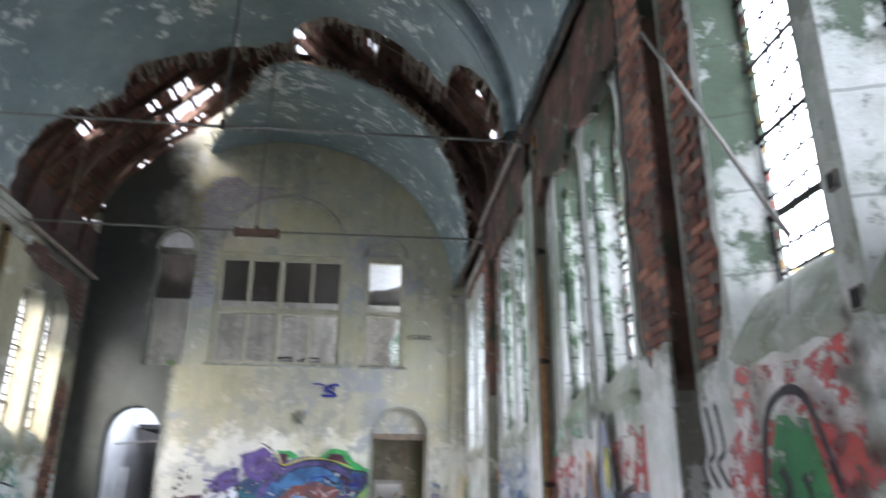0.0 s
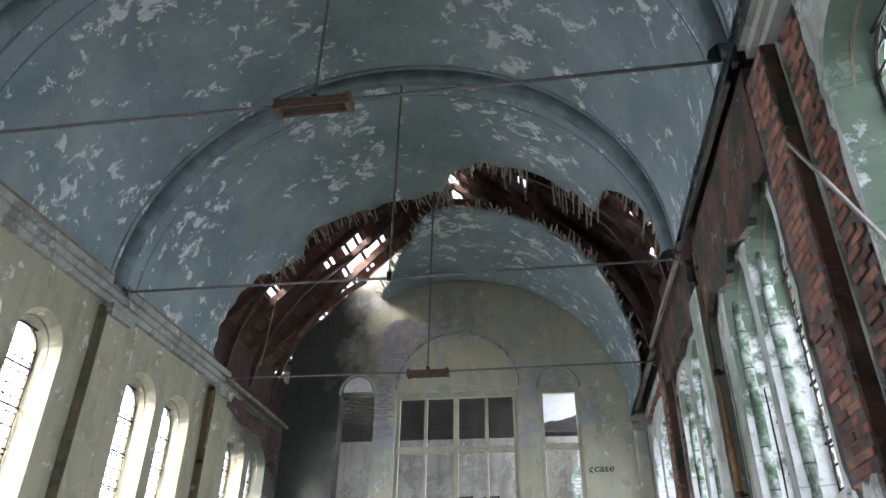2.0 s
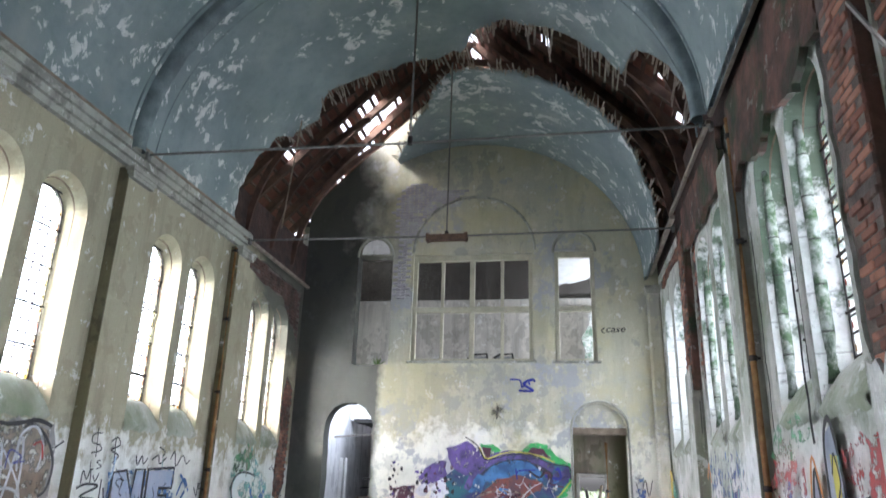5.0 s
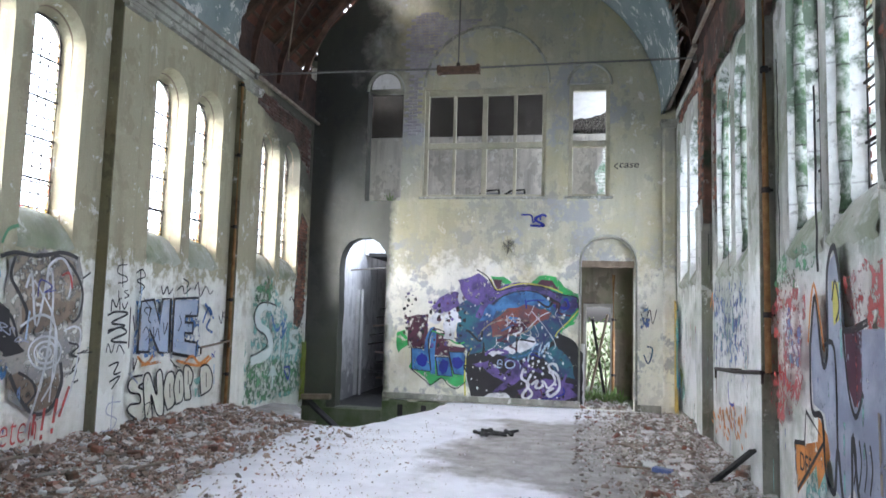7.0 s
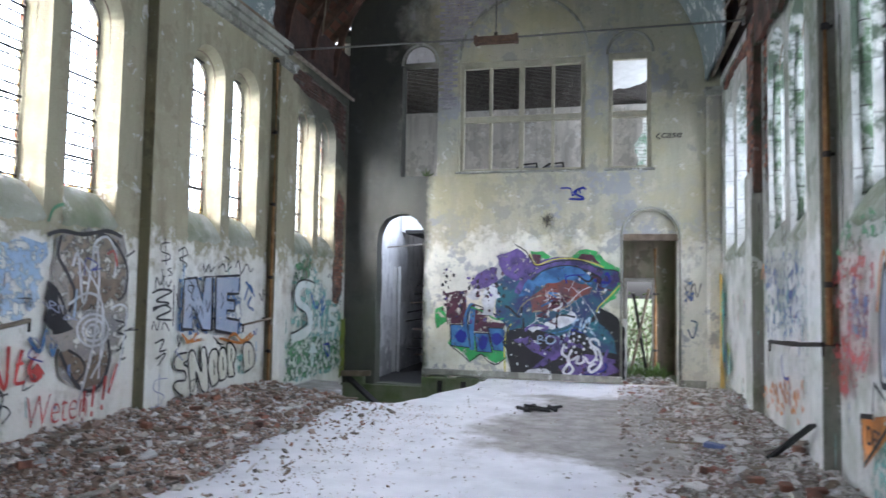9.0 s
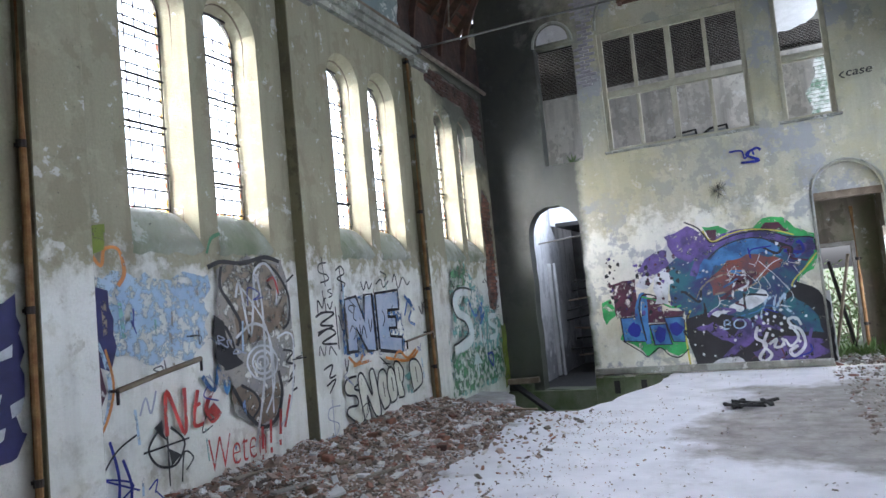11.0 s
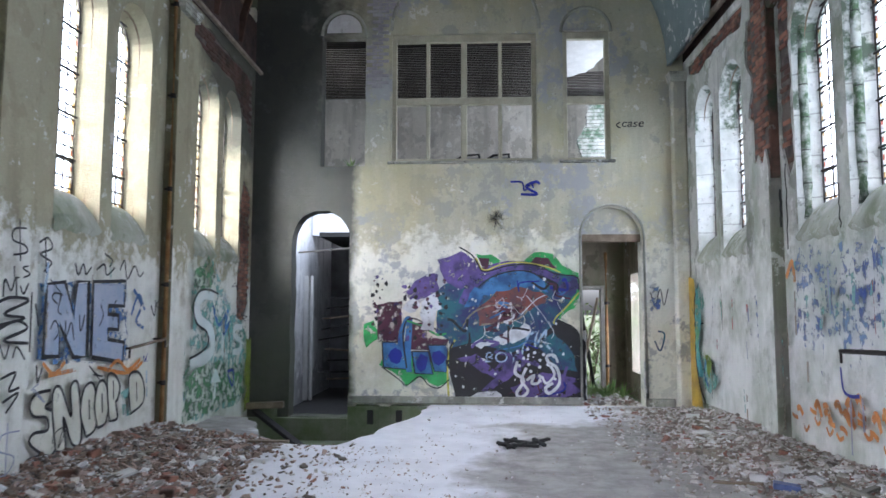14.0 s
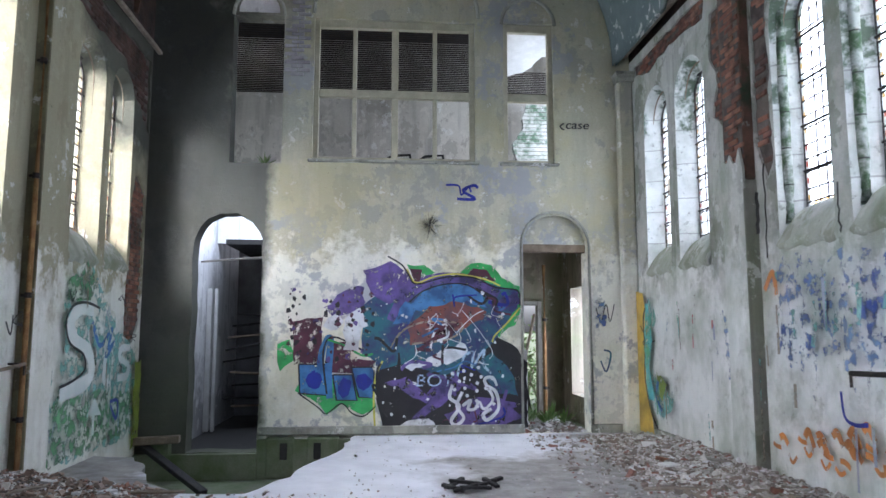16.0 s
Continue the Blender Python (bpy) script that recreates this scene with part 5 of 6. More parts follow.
def wall_sheet(place, owner):
    """Painters for one wall: filled shapes, brush lines and words."""
    def deep():
        LAYER[0] += 1
        return -0.0025 - 0.00012 * LAYER[0]

    def blob(points, mat, label, rough=0.02):
        bm = bmesh.new()
        d = deep()
        vs = [bm.verts.new(place(u, v, d)) for u, v in ragged(points, 0.09, rough, len(points) * 7 + int(abs(points[0][0]) * 100))]
        es = [bm.edges.new((a, b)) for a, b in zip(vs, vs[1:] + vs[:1])]
        bmesh.ops.triangle_fill(bm, use_beauty=True, use_dissolve=False, edges=es)
        return part("graffiti", bm, mat, owner, label)

    def line(points, width, mat, label, closed=False, smooth=True):
        pts = [Vector(p) for p in points]
        if closed:
            pts = pts + pts[:1]
        out = []
        for i in range(len(pts) - 1):
            p0, p1, p2, p3 = pts[max(i - 1, 0)], pts[i], pts[i + 1], pts[min(i + 2, len(pts) - 1)]
            for k in range(6 if smooth else 1):
                t = k / 6
                out.append(0.5 * (2 * p1 + (p2 - p0) * t + (2 * p0 - 5 * p1 + 4 * p2 - p3) * t * t + (3 * p1 - p0 - 3 * p2 + p3) * t ** 3) if smooth else p1)
        out.append(pts[-1])
        bm = bmesh.new()
        d = deep()
        rows = []
        for i, p in enumerate(out):
            q = out[min(i + 1, len(out) - 1)] - out[max(i - 1, 0)]
            n = Vector((-q.y, q.x)).normalized() * width / 2 * (1 + 0.25 * noise.noise((p.x * 6, p.y * 6, 1)))
            rows.append((bm.verts.new(place(p.x - n.x, p.y - n.y, d)), bm.verts.new(place(p.x + n.x, p.y + n.y, d))))
        for a, b in zip(rows, rows[1:]):
            bm.faces.new((a[0], b[0], b[1], a[1]))
        return part("graffiti", bm, mat, owner, label)

    def word(text, u, v, height, mat, label, slant=0.0, bold=0.0, stretch=1.0):
        cu = bpy.data.curves.new("graffiti", "FONT")
        cu.body, cu.size, cu.shear, cu.offset = text, height / 0.72, slant, bold
        tmp = bpy.data.objects.new("graffiti", cu)
        me = bpy.data.meshes.new_from_object(tmp)
        bpy.data.objects.remove(tmp)
        d = deep()
        for p in me.vertices:
            p.co = place(u + p.co.x * stretch, v + p.co.y, d)
        me.materials.clear()
        me.materials.append(mat)
        ob = new("graffiti", me)
        ob.parent = owner
        ob["label"] = label
        return ob
    return blob, line, word


# the mural, drawn on a sheet of 257 units to the metre
blob, line, word = wall_sheet(end, wall_north)


def sheet(*pts):
    return [(0.713 + (pts[i] - 862) / 257, 2.0 - (pts[i + 1] - 175) / 257) for i in range(0, len(pts), 2)]


L = "large purple, blue and black spray-painted mural"
blob(sheet(640, 120, 700, 75, 770, 85, 810, 130, 870, 165, 880, 240, 850, 300, 790, 345, 740, 200), GRN, "bright green mural outline")
blob(sheet(455, 80, 520, 90, 560, 115, 500, 150), GRN, "bright green mural outline")
blob(sheet(0, 375, 50, 360, 62, 430, 15, 465), GRN, "bright green paint patch", 0.03)
blob(sheet(70, 535, 120, 560, 185, 612, 232, 578, 300, 622, 352, 590, 350, 480, 200, 490, 90, 500), GRN, "bright green mural base")
blob(sheet(300, 240, 350, 195, 480, 160, 600, 128, 740, 150, 862, 175, 866, 240, 785, 345, 890, 430, 895, 665, 385, 672, 345, 520, 352, 440, 300, 400), TEAL, L)
blob(sheet(305, 105, 350, 95, 400, 75, 460, 110, 492, 150, 470, 190, 400, 230, 330, 195), PURP, L)
blob(sheet(160, 240, 230, 180, 310, 160, 300, 250, 200, 270), PURP, L, 0.04)
line(sheet(410, 290, 440, 220, 500, 160, 600, 133, 700, 150, 790, 200), 0.17, PURP, L)
blob(sheet(760, 225, 862, 178, 872, 228, 780, 255), PURP, L)
blob(sheet(672, 122, 700, 100, 750, 100, 785, 145, 740, 140), MAR, L)
blob(sheet(466, 98, 512, 100, 508, 140, 492, 148), MAR, L)
blob(sheet(470, 235, 500, 195, 560, 160, 660, 150, 735, 190, 752, 245, 680, 215, 600, 240, 520, 255), BLUE, L)
blob(sheet(410, 300, 450, 220, 500, 240, 470, 300), BLUE, L)
blob(sheet(465, 310, 540, 240, 640, 215, 750, 250, 740, 282, 630, 325, 540, 375, 470, 370), REDB, L)
blob(sheet(540, 300, 600, 285, 640, 330, 600, 370, 550, 350), MAR, L)
blob(sheet(350, 460, 460, 445, 600, 480, 700, 440, 790, 345, 860, 390, 893, 440, 895, 668, 385, 670, 355, 560), BLK, L)
blob(sheet(700, 450, 770, 400, 840, 470, 862, 555, 790, 545), TEAL, L)
blob(sheet(380, 505, 460, 490, 530, 545, 600, 490, 660, 520, 570, 600, 470, 645, 530, 580), PURP, L)
blob(sheet(600, 620, 700, 560, 800, 560, 880, 630, 800, 668, 620, 668), PURP, L)
blob(sheet(52, 290, 160, 270, 162, 438, 60, 440), MAR, "maroon graffiti letter")
blob(sheet(188, 360, 262, 368, 268, 470, 200, 472), MAR, "maroon graffiti letter")
blob(sheet(265, 425, 352, 432, 348, 455, 268, 455), MAR, "maroon graffiti letter")
for q in ((80, 440, 188, 442, 186, 550, 86, 542), (200, 478, 268, 478, 286, 568, 214, 566), (264, 452, 346, 452, 342, 560, 292, 556)):
    blob(sheet(*q), BLUE, "blue graffiti letter foot", 0.006)
    line(sheet(*q), 0.022, BLK, "black letter outline", True, False)
    cx0, cy0 = sum(q[0::2]) / 4, sum(q[1::2]) / 4
    blob([(u, v) for u, v in sheet(*[w for k in range(8) for w in (cx0 + 28 * math.cos(k * 0.785), cy0 + 32 * math.sin(k * 0.785))])], DEEP, "deep blue letter shading", 0.025)
line(sheet(150, 470, 165, 380, 190, 350, 185, 450, 190, 560), 0.09, BLUE, "blue graffiti stroke")
line(sheet(180, 545, 165, 400, 200, 345, 300, 390), 0.025, BLK, "black letter outline")
line(sheet(180, 355, 240, 375, 300, 410, 340, 405), 0.03, GRN, "green letter highlight")
line(sheet(350, 665, 345, 560, 352, 480, 375, 430), 0.028, YEL, "yellow mural outline")
line(sheet(460, 100, 492, 150, 560, 128, 640, 118, 740, 135, 800, 160), 0.022, YEL, "yellow mural outline")
line(sheet(872, 240, 830, 290, 780, 340, 770, 365), 0.022, YEL, "yellow mural outline")
line(sheet(390, 55, 440, 85, 465, 120, 495, 155, 600, 130, 700, 130, 780, 165, 865, 178, 872, 232), 0.022, BLK, "black mural outline")
line(sheet(470, 220, 520, 180, 600, 155, 680, 158, 745, 200), 0.018, BLK, "black mural outline")
line(sheet(385, 672, 360, 560, 355, 470, 370, 440), 0.03, BLK, "black mural outline")
line(sheet(80, 540, 150, 590, 180, 612, 232, 578, 270, 612, 310, 622, 350, 590), 0.018, BLK, "black mural outline")
for q in ((228, 300, 262, 255, 300, 245, 318, 300, 280, 385, 240, 385), (420, 445, 520, 425, 590, 400, 680, 365, 685, 395, 610, 440, 500, 462), (425, 665, 470, 640, 530, 638, 572, 662, 500, 674), (160, 300, 200, 270, 235, 300, 190, 330)):
    blob(sheet(*q), WHT, "bare white plaster where paint has peeled", 0.045)
line(sheet(400, 385, 450, 320, 540, 290, 660, 300, 620, 350, 480, 370), 0.03, TAN, "tan sprayed scribble")
line(sheet(545, 390, 560, 330, 600, 300, 610, 340, 570, 360), 0.03, WHT, "white sprayed scribble")
line(sheet(640, 490, 665, 420, 700, 400, 695, 455, 740, 390, 735, 440, 765, 475), 0.035, PALEB, "pale blue tag strokes")
line(sheet(640, 330, 700, 270, 740, 250), 0.012, WHT, "white scratch")
line(sheet(660, 250, 720, 320, 760, 380), 0.01, WHT, "white scratch")
rnd = random.Random(3)
for k in range(26):
    a, b = rnd.uniform(380, 860), rnd.uniform(200, 640)
    q = [w for j in range(4) for w in (a + rnd.gauss(0, 26) + 18 * j - 30, b + rnd.gauss(0, 22))]
    line(sheet(*q), rnd.uniform(0.012, 0.05), rnd.choice((BLK, BLK, DEEP, PURP, BLUE, TEAL, MAR)), "dark mural brushwork")
for k in range(16):
    a, b = rnd.uniform(480, 800), rnd.uniform(220, 420)
    line(sheet(a, b, a + rnd.uniform(-30, 30), b + rnd.uniform(10, 50), a + rnd.uniform(-50, 50), b + rnd.uniform(30, 80)), 0.008, WHT, "thin pale scratch in the mural")
word("BOY", *sheet(490, 520)[0], 0.17, PALEB, "pale blue hand-sprayed word BOY", 0.1, 0.0, 1.15)
line(sheet(625, 515, 615, 560, 650, 590, 620, 640, 640, 655, 665, 630, 640, 590, 660, 540), 0.045, WHT, "white bubble lettering")
line(sheet(660, 590, 690, 570, 680, 600, 705, 600, 720, 575, 735, 600, 755, 590, 770, 560, 740, 500, 770, 490, 785, 520), 0.04, WHT, "white bubble lettering")
line(sheet(745, 520, 780, 540, 790, 600, 750, 640, 735, 620, 765, 600), 0.045, WHT, "white bubble lettering")
for k in range(14):
    a = k * 2.4
    blob([(u, v) for u, v in sheet(*[w for j in range(6) for w in (690 + 60 * math.cos(a) * (0.4 + k / 14) + 7 * math.cos(j * 1.05), 510 + 55 * math.sin(a) * (0.4 + k / 14) + 7 * math.sin(j * 1.05))])], WHT, "white paint dot", 0.0)
rnd = random.Random(14)
for k in range(90):
    cx0, cy0 = rnd.uniform(40, 340), rnd.uniform(170, 440)
    r0 = rnd.uniform(3, 11)
    blob([(u, v) for u, v in sheet(*[w for j in range(5) for w in (cx0 + r0 * math.cos(j * 1.26) * rnd.uniform(0.5, 1.3), cy0 + r0 * math.sin(j * 1.26) * rnd.uniform(0.5, 1.5))])], rnd.choice((BLK, MAR, PURP)), "fleck of old dark paint", 0.0)
for k in range(40):
    cx0, cy0 = rnd.uniform(360, 880), rnd.uniform(180, 660)
    r0 = rnd.uniform(2, 8)
    blob([(u, v) for u, v in sheet(*[w for j in range(5) for w in (cx0 + r0 * math.cos(j * 1.26) * rnd.uniform(0.5, 1.3), cy0 + r0 * math.sin(j * 1.26) * rnd.uniform(0.5, 1.5))])], WHT, "chip of bare plaster in the mural", 0.0)
line([(-0.14, 3.3), (0.12, 3.3), (-0.06, 3.42), (0.1, 3.5), (0.16, 3.46)], 0.042, DEEP, "dark blue sprayed tag")
line([(-0.3, 3.5), (-0.12, 3.49), (-0.08, 3.36), (0.02, 3.47), (0.06, 3.40)], 0.03, DEEP, "dark blue sprayed tag")
word("case", 1.45, 4.37, 0.13, BLK, "small black sprayed tag reading case", 0.2, 0.001, 1.15)
line([(1.44, 4.45), (1.38, 4.40), (1.44, 4.35)], 0.02, BLK, "small black tag")
line([(1.85, 1.75), (1.92, 1.55), (2.0, 1.8), (2.05, 1.55), (2.12, 1.8)], 0.014, BLK, "thin black tag")
line([(1.9, 1.0), (1.98, 0.85), (2.05, 1.1), (1.95, 1.15)], 0.025, TEAL, "teal tag")
blob([(1.84, 1.9), (1.98, 1.95), (2.0, 1.5), (1.86, 1.45)], MIST, "blue sprayed haze")

# west wall: the sheet's own bays are laid onto the bays of the wall
WEST_BAYS = [(3.0, 3.03), (4.0, 4.035), (5.33, 5.41), (6.17, 6.30), (7.0, 7.19), (8.05, 8.335), (8.93, 9.305), (9.7, 10.17), (10.62, 11.215), (11.4, 12.12), (12.38, 13.19)]


def west_sheet(u, v, d):
    return left(knots(WEST_BAYS, u), 1.02 * v - 0.09, d)


blob, line, word = wall_sheet(west_sheet, wall_west)
blob([(4.5, 2.02), (5.62, 2.02), (5.55, 1.45), (5.3, 1.33), (4.6, 1.42)], PALEB, "pale blue painted field", 0.05)
blob([(4.31, 2.05), (4.62, 1.9), (4.68, 1.5), (4.6, 1.35), (4.31, 1.45)], NAVY, "navy blue painted field")
blob([(4.31, 1.62), (4.42, 1.66), (4.52, 1.5), (4.58, 1.2), (4.5, 0.98), (4.31, 0.95)], MAR, "dark maroon bulb shape")
line([(4.31, 1.68), (4.45, 1.66), (4.56, 1.45), (4.6, 1.2), (4.52, 0.95), (4.32, 0.9)], 0.03, PALEB, "pale blue outline")
line([(4.31, 0.86), (4.5, 0.9), (4.63, 1.2), (4.58, 1.5)], 0.02, ORG, "orange outline")
line([(4.4, 2.2), (4.5, 2.12), (4.45, 2.25), (4.58, 2.1), (4.62, 2.22), (4.74, 2.22), (4.78, 2.05), (4.72, 1.95)], 0.03, ORG, "orange tag")
blob([(4.4, 2.42), (4.62, 2.42), (4.6, 2.2), (4.42, 2.22)], LIME, "green algae stain", 0.05)
blob([(3.2, 1.9), (3.95, 1.9), (3.95, 0.9), (3.2, 0.8)], NAVY, "dark navy painted block", 0.05)
for k in range(12):
    u, v = 3.3 + 0.6 * ((k * 37) % 100) / 100, 0.95 + 0.85 * ((k * 53) % 100) / 100
    blob([(u, v), (u + 0.08, v + 0.03), (u + 0.1, v + 0.1), (u + 0.02, v + 0.07)], WHT, "white paint fleck", 0.02)
for u, h in ((4.35, 0.5), (4.45, 0.6), (4.6, 0.55), (4.7, 0.4)):
    line([(u, 0.3), (u + 0.03, 0.3 + h * 0.5), (u - 0.03, 0.3 + h)], 0.025, DEEP if u > 4.4 else BLK, "dark blue scrawl")
line([(4.4, 0.5), (4.6, 0.75), (4.8, 0.85)], 0.015, BLK, "black scrawl")
line([(4.45, 0.35), (4.75, 0.5), (4.5, 0.6), (4.8, 0.45)], 0.015, DEEP, "dark blue scrawl")
line([(5.02, 0.86), (4.9, 0.72), (4.98, 0.58), (5.15, 0.55), (5.25, 0.7), (5.12, 0.84)], 0.02, BLK, "black ring mark")
blob([(4.95, 0.85), (5.08, 0.72), (5.05, 0.9)], BLK, "black ring mark")
blob([(5.08, 0.7), (5.2, 0.62), (5.1, 0.55)], BLK, "black ring mark")
line([(5.08, 0.98), (5.08, 0.4)], 0.016, BLK, "black ring mark")
line([(4.85, 0.7), (5.3, 0.72)], 0.016, BLK, "black ring mark")
line([(5.2, 0.4), (5.24, 0.62), (5.33, 0.56), (5.25, 0.48)], 0.016, BLK, "black letter")
line([(4.84, 0.98), (4.9, 1.1), (4.94, 0.98), (5.0, 1.14)], 0.018, GREY, "grey zigzag")
line([(5.08, 0.78), (5.1, 1.12), (5.26, 0.76), (5.28, 1.12)], 0.035, RED, "red sprayed letter N")
line([(5.42, 1.08), (5.36, 0.82), (5.46, 0.8)], 0.035, RED, "red sprayed letter")
line([(5.36, 0.95), (5.44, 0.97)], 0.03, RED, "red sprayed letter")
line([(5.58, 1.05), (5.5, 0.92), (5.56, 0.8), (5.66, 0.86)], 0.04, RED, "red sprayed letter")
blob([(5.5, 0.9), (5.58, 0.94), (5.66, 0.88), (5.58, 0.8)], RED, "red paint splash")
word("Weten", 5.47, 0.38, 0.30, RED, "red hand-sprayed word Weten", 0.1, -0.006, 0.62)
line([(5.48, 1.18), (5.6, 1.05), (5.68, 1.25), (5.75, 1.0), (5.8, 1.22)], 0.04, BLUE, "blue tag strokes")
GTAN = paint("grey_tan", (0.34, 0.31, 0.26), 0.47, (0.22, 0.22, 0.22))
blob([(5.74, 2.1), (6.1, 2.2), (6.56, 2.17), (6.7, 1.81), (6.67, 1.33), (6.52, 0.9), (6.38, 0.58), (6.08, 0.6), (5.87, 0.78), (5.79, 1.1), (5.89, 1.35), (5.72, 1.57)], GTAN, "grey-tan ground of the sprayed figure", 0.04)
blob([(5.66, 1.67), (5.89, 1.75), (5.98, 1.27), (5.84, 1.07), (5.69, 1.08)], GTAN, "grey-tan ground of the sprayed figure", 0.04)
UMBER, SILVER, CREAMP, MOSSG = paint("umber", (0.22, 0.16, 0.11), 0.46), paint("silver", (0.40, 0.43, 0.50), 0.38, (0.30, 0.36, 0.48)), paint("cream", (0.66, 0.65, 0.56), 0.36, (0.58, 0.56, 0.45)), paint("moss_green", (0.12, 0.30, 0.14), 0.53)
HALO, GRN2, BLUE2 = paint("halo_blue", (0.10, 0.24, 0.46), 0.53, (0.05, 0.12, 0.28)), paint("dull_green", (0.08, 0.24, 0.12), 0.45), paint("sharp_blue", (0.05, 0.16, 0.42), 0.45)
blob([(5.78, 2.07), (6.15, 2.17), (6.51, 2.12), (6.66, 1.85), (6.62, 1.53), (6.33, 1.57), (6.22, 1.76), (5.89, 1.71), (5.77, 1.89)], TAN, "tan sprayed figure", 0.03)
blob([(5.82, 1.03), (5.92, 1.06), (6.12, 0.93), (6.41, 1.02), (6.44, 0.87), (6.32, 0.65), (6.13, 0.64), (5.94, 0.77), (5.82, 0.93)], UMBER, "brown sprayed figure", 0.03)
blob([(5.89, 1.69), (6.17, 1.74), (6.58, 1.69), (6.54, 1.49), (6.24, 1.42), (5.91, 1.39)], UMBER, "brown sprayed figure", 0.03)
blob([(5.64, 1.71), (5.76, 1.6), (5.84, 1.39), (5.96, 1.24), (5.79, 1.21), (5.66, 1.25)], BLK, "black and white sprayed letters", 0.03)
line([(5.62, 2.09), (5.78, 2.14), (6.05, 2.13), (6.35, 2.19), (6.56, 2.15)], 0.04, BLK, "black figure outline")
line([(6.2, 2.1), (6.3, 2.15), (6.51, 2.04), (6.66, 1.81), (6.64, 1.57), (6.54, 1.49)], 0.03, BLK, "black figure outline")
line([(5.78, 2.1), (5.75, 1.92), (5.87, 1.75), (5.97, 1.57), (5.91, 1.39)], 0.035, BLK, "black figure outline")
line([(5.82, 1.03), (5.99, 0.76), (6.18, 0.62), (6.37, 0.68), (6.46, 0.9), (6.43, 1.1)], 0.04, BLK, "black figure outline")
line([(5.92, 1.04), (6.09, 0.94), (6.14, 0.82), (6.03, 0.72)], 0.025, BLK, "black figure outline")
line([(5.67, 1.46), (5.77, 1.57), (5.87, 1.35), (5.74, 1.21), (5.96, 1.24)], 0.03, BLK, "black figure outline")
line([(6.52, 1.29), (6.66, 1.25), (6.56, 1.17), (6.68, 1.12), (6.59, 1.01)], 0.02, BLK, "black figure outline")
line([(6.56, 0.97), (6.65, 1.01), (6.62, 0.89), (6.69, 0.9)], 0.02, BLK, "black figure outline")
line([(6.65, 1.95), (6.76, 2.02)], 0.02, BLK, "black figure outline")
line([(5.93, 1.82), (5.99, 1.94), (6.09, 1.46), (6.2, 2.02), (6.27, 1.72), (6.25, 1.19), (6.17, 0.82), (6.05, 0.47)], 0.028, WHT, "white sprayed curve")
line([(6.22, 1.72), (6.18, 2.02), (6.35, 2.13), (6.49, 1.96), (6.47, 1.73)], 0.025, WHT, "white sprayed curve")
line([(5.9, 1.46), (6.13, 1.57), (6.33, 1.45), (6.36, 0.99), (6.22, 0.74)], 0.025, WHT, "white sprayed curve")
line([(6.44, 1.41), (6.6, 1.45), (6.68, 1.33), (6.58, 0.77), (6.38, 0.56)], 0.022, WHT, "white sprayed curve")
line([(6.02, 1.9), (6.28, 1.57), (6.34, 1.26), (6.32, 0.72)], 0.02, WHT, "white sprayed curve")
line([(6.3, 1.2), (6.28, 1.17), (6.23, 1.15), (6.18, 1.17), (6.15, 1.2), (6.16, 1.24), (6.2, 1.26), (6.26, 1.25), (6.29, 1.22), (6.29, 1.18)], 0.022, WHT, "white sprayed spiral")
line([(6.36, 1.2), (6.33, 1.13), (6.24, 1.1), (6.14, 1.13), (6.09, 1.2), (6.11, 1.27), (6.19, 1.31), (6.29, 1.3), (6.35, 1.23), (6.35, 1.15)], 0.022, WHT, "white sprayed spiral")
line([(6.43, 1.2), (6.38, 1.09), (6.24, 1.05), (6.1, 1.09), (6.02, 1.2), (6.05, 1.3), (6.17, 1.36), (6.32, 1.34), (6.42, 1.24), (6.41, 1.12)], 0.022, WHT, "white sprayed spiral")
line([(6.36, 1.96), (6.46, 1.99), (6.51, 1.84)], 0.025, RED, "red sprayed curve")
line([(5.62, 2.21), (5.68, 2.34), (5.79, 2.39)], 0.03, GRN2, "green sprayed curve")
line([(6.15, 0.63), (6.14, 0.43)], 0.035, RED, "red exclamation mark", False, False)
line([(6.27, 0.67), (6.25, 0.46)], 0.035, RED, "red exclamation mark", False, False)
line([(6.42, 0.74), (6.39, 0.51)], 0.035, RED, "red exclamation mark", False, False)
line([(6.57, 0.85), (6.46, 0.56)], 0.035, RED, "red exclamation mark", False, False)
line([(6.13, 0.38), (6.13, 0.33)], 0.035, RED, "red exclamation mark", False, False)
line([(6.25, 0.42), (6.25, 0.37)], 0.035, RED, "red exclamation mark", False, False)
line([(6.38, 0.46), (6.38, 0.41)], 0.035, RED, "red exclamation mark", False, False)
blob([(7.53, 1.74), (8.81, 1.81), (8.9, 1.0), (7.53, 1.1)], HALO, "blue spray halo round block letters", 0.03)
blob([(7.61, 1.72), (7.82, 1.75), (7.99, 1.43), (8.01, 1.75), (8.17, 1.76), (8.18, 1.11), (8.0, 1.12), (7.78, 1.43), (7.8, 1.14), (7.61, 1.14)], SILVER, "silver grey block letter", 0.005)
blob([(8.25, 1.76), (8.76, 1.78), (8.76, 1.57), (8.49, 1.57), (8.5, 1.48), (8.67, 1.47), (8.68, 1.34), (8.5, 1.35), (8.51, 1.25), (8.79, 1.22), (8.78, 1.03), (8.28, 1.11)], SILVER, "silver grey block letter", 0.005)
line([(7.6, 1.14), (7.6, 1.73), (7.84, 1.76), (7.98, 1.48), (8.01, 1.77), (8.18, 1.78), (8.2, 1.1), (8.0, 1.11), (7.8, 1.39), (7.81, 1.13), (7.58, 1.14)], 0.045, BLK, "black letter outline", False, False)
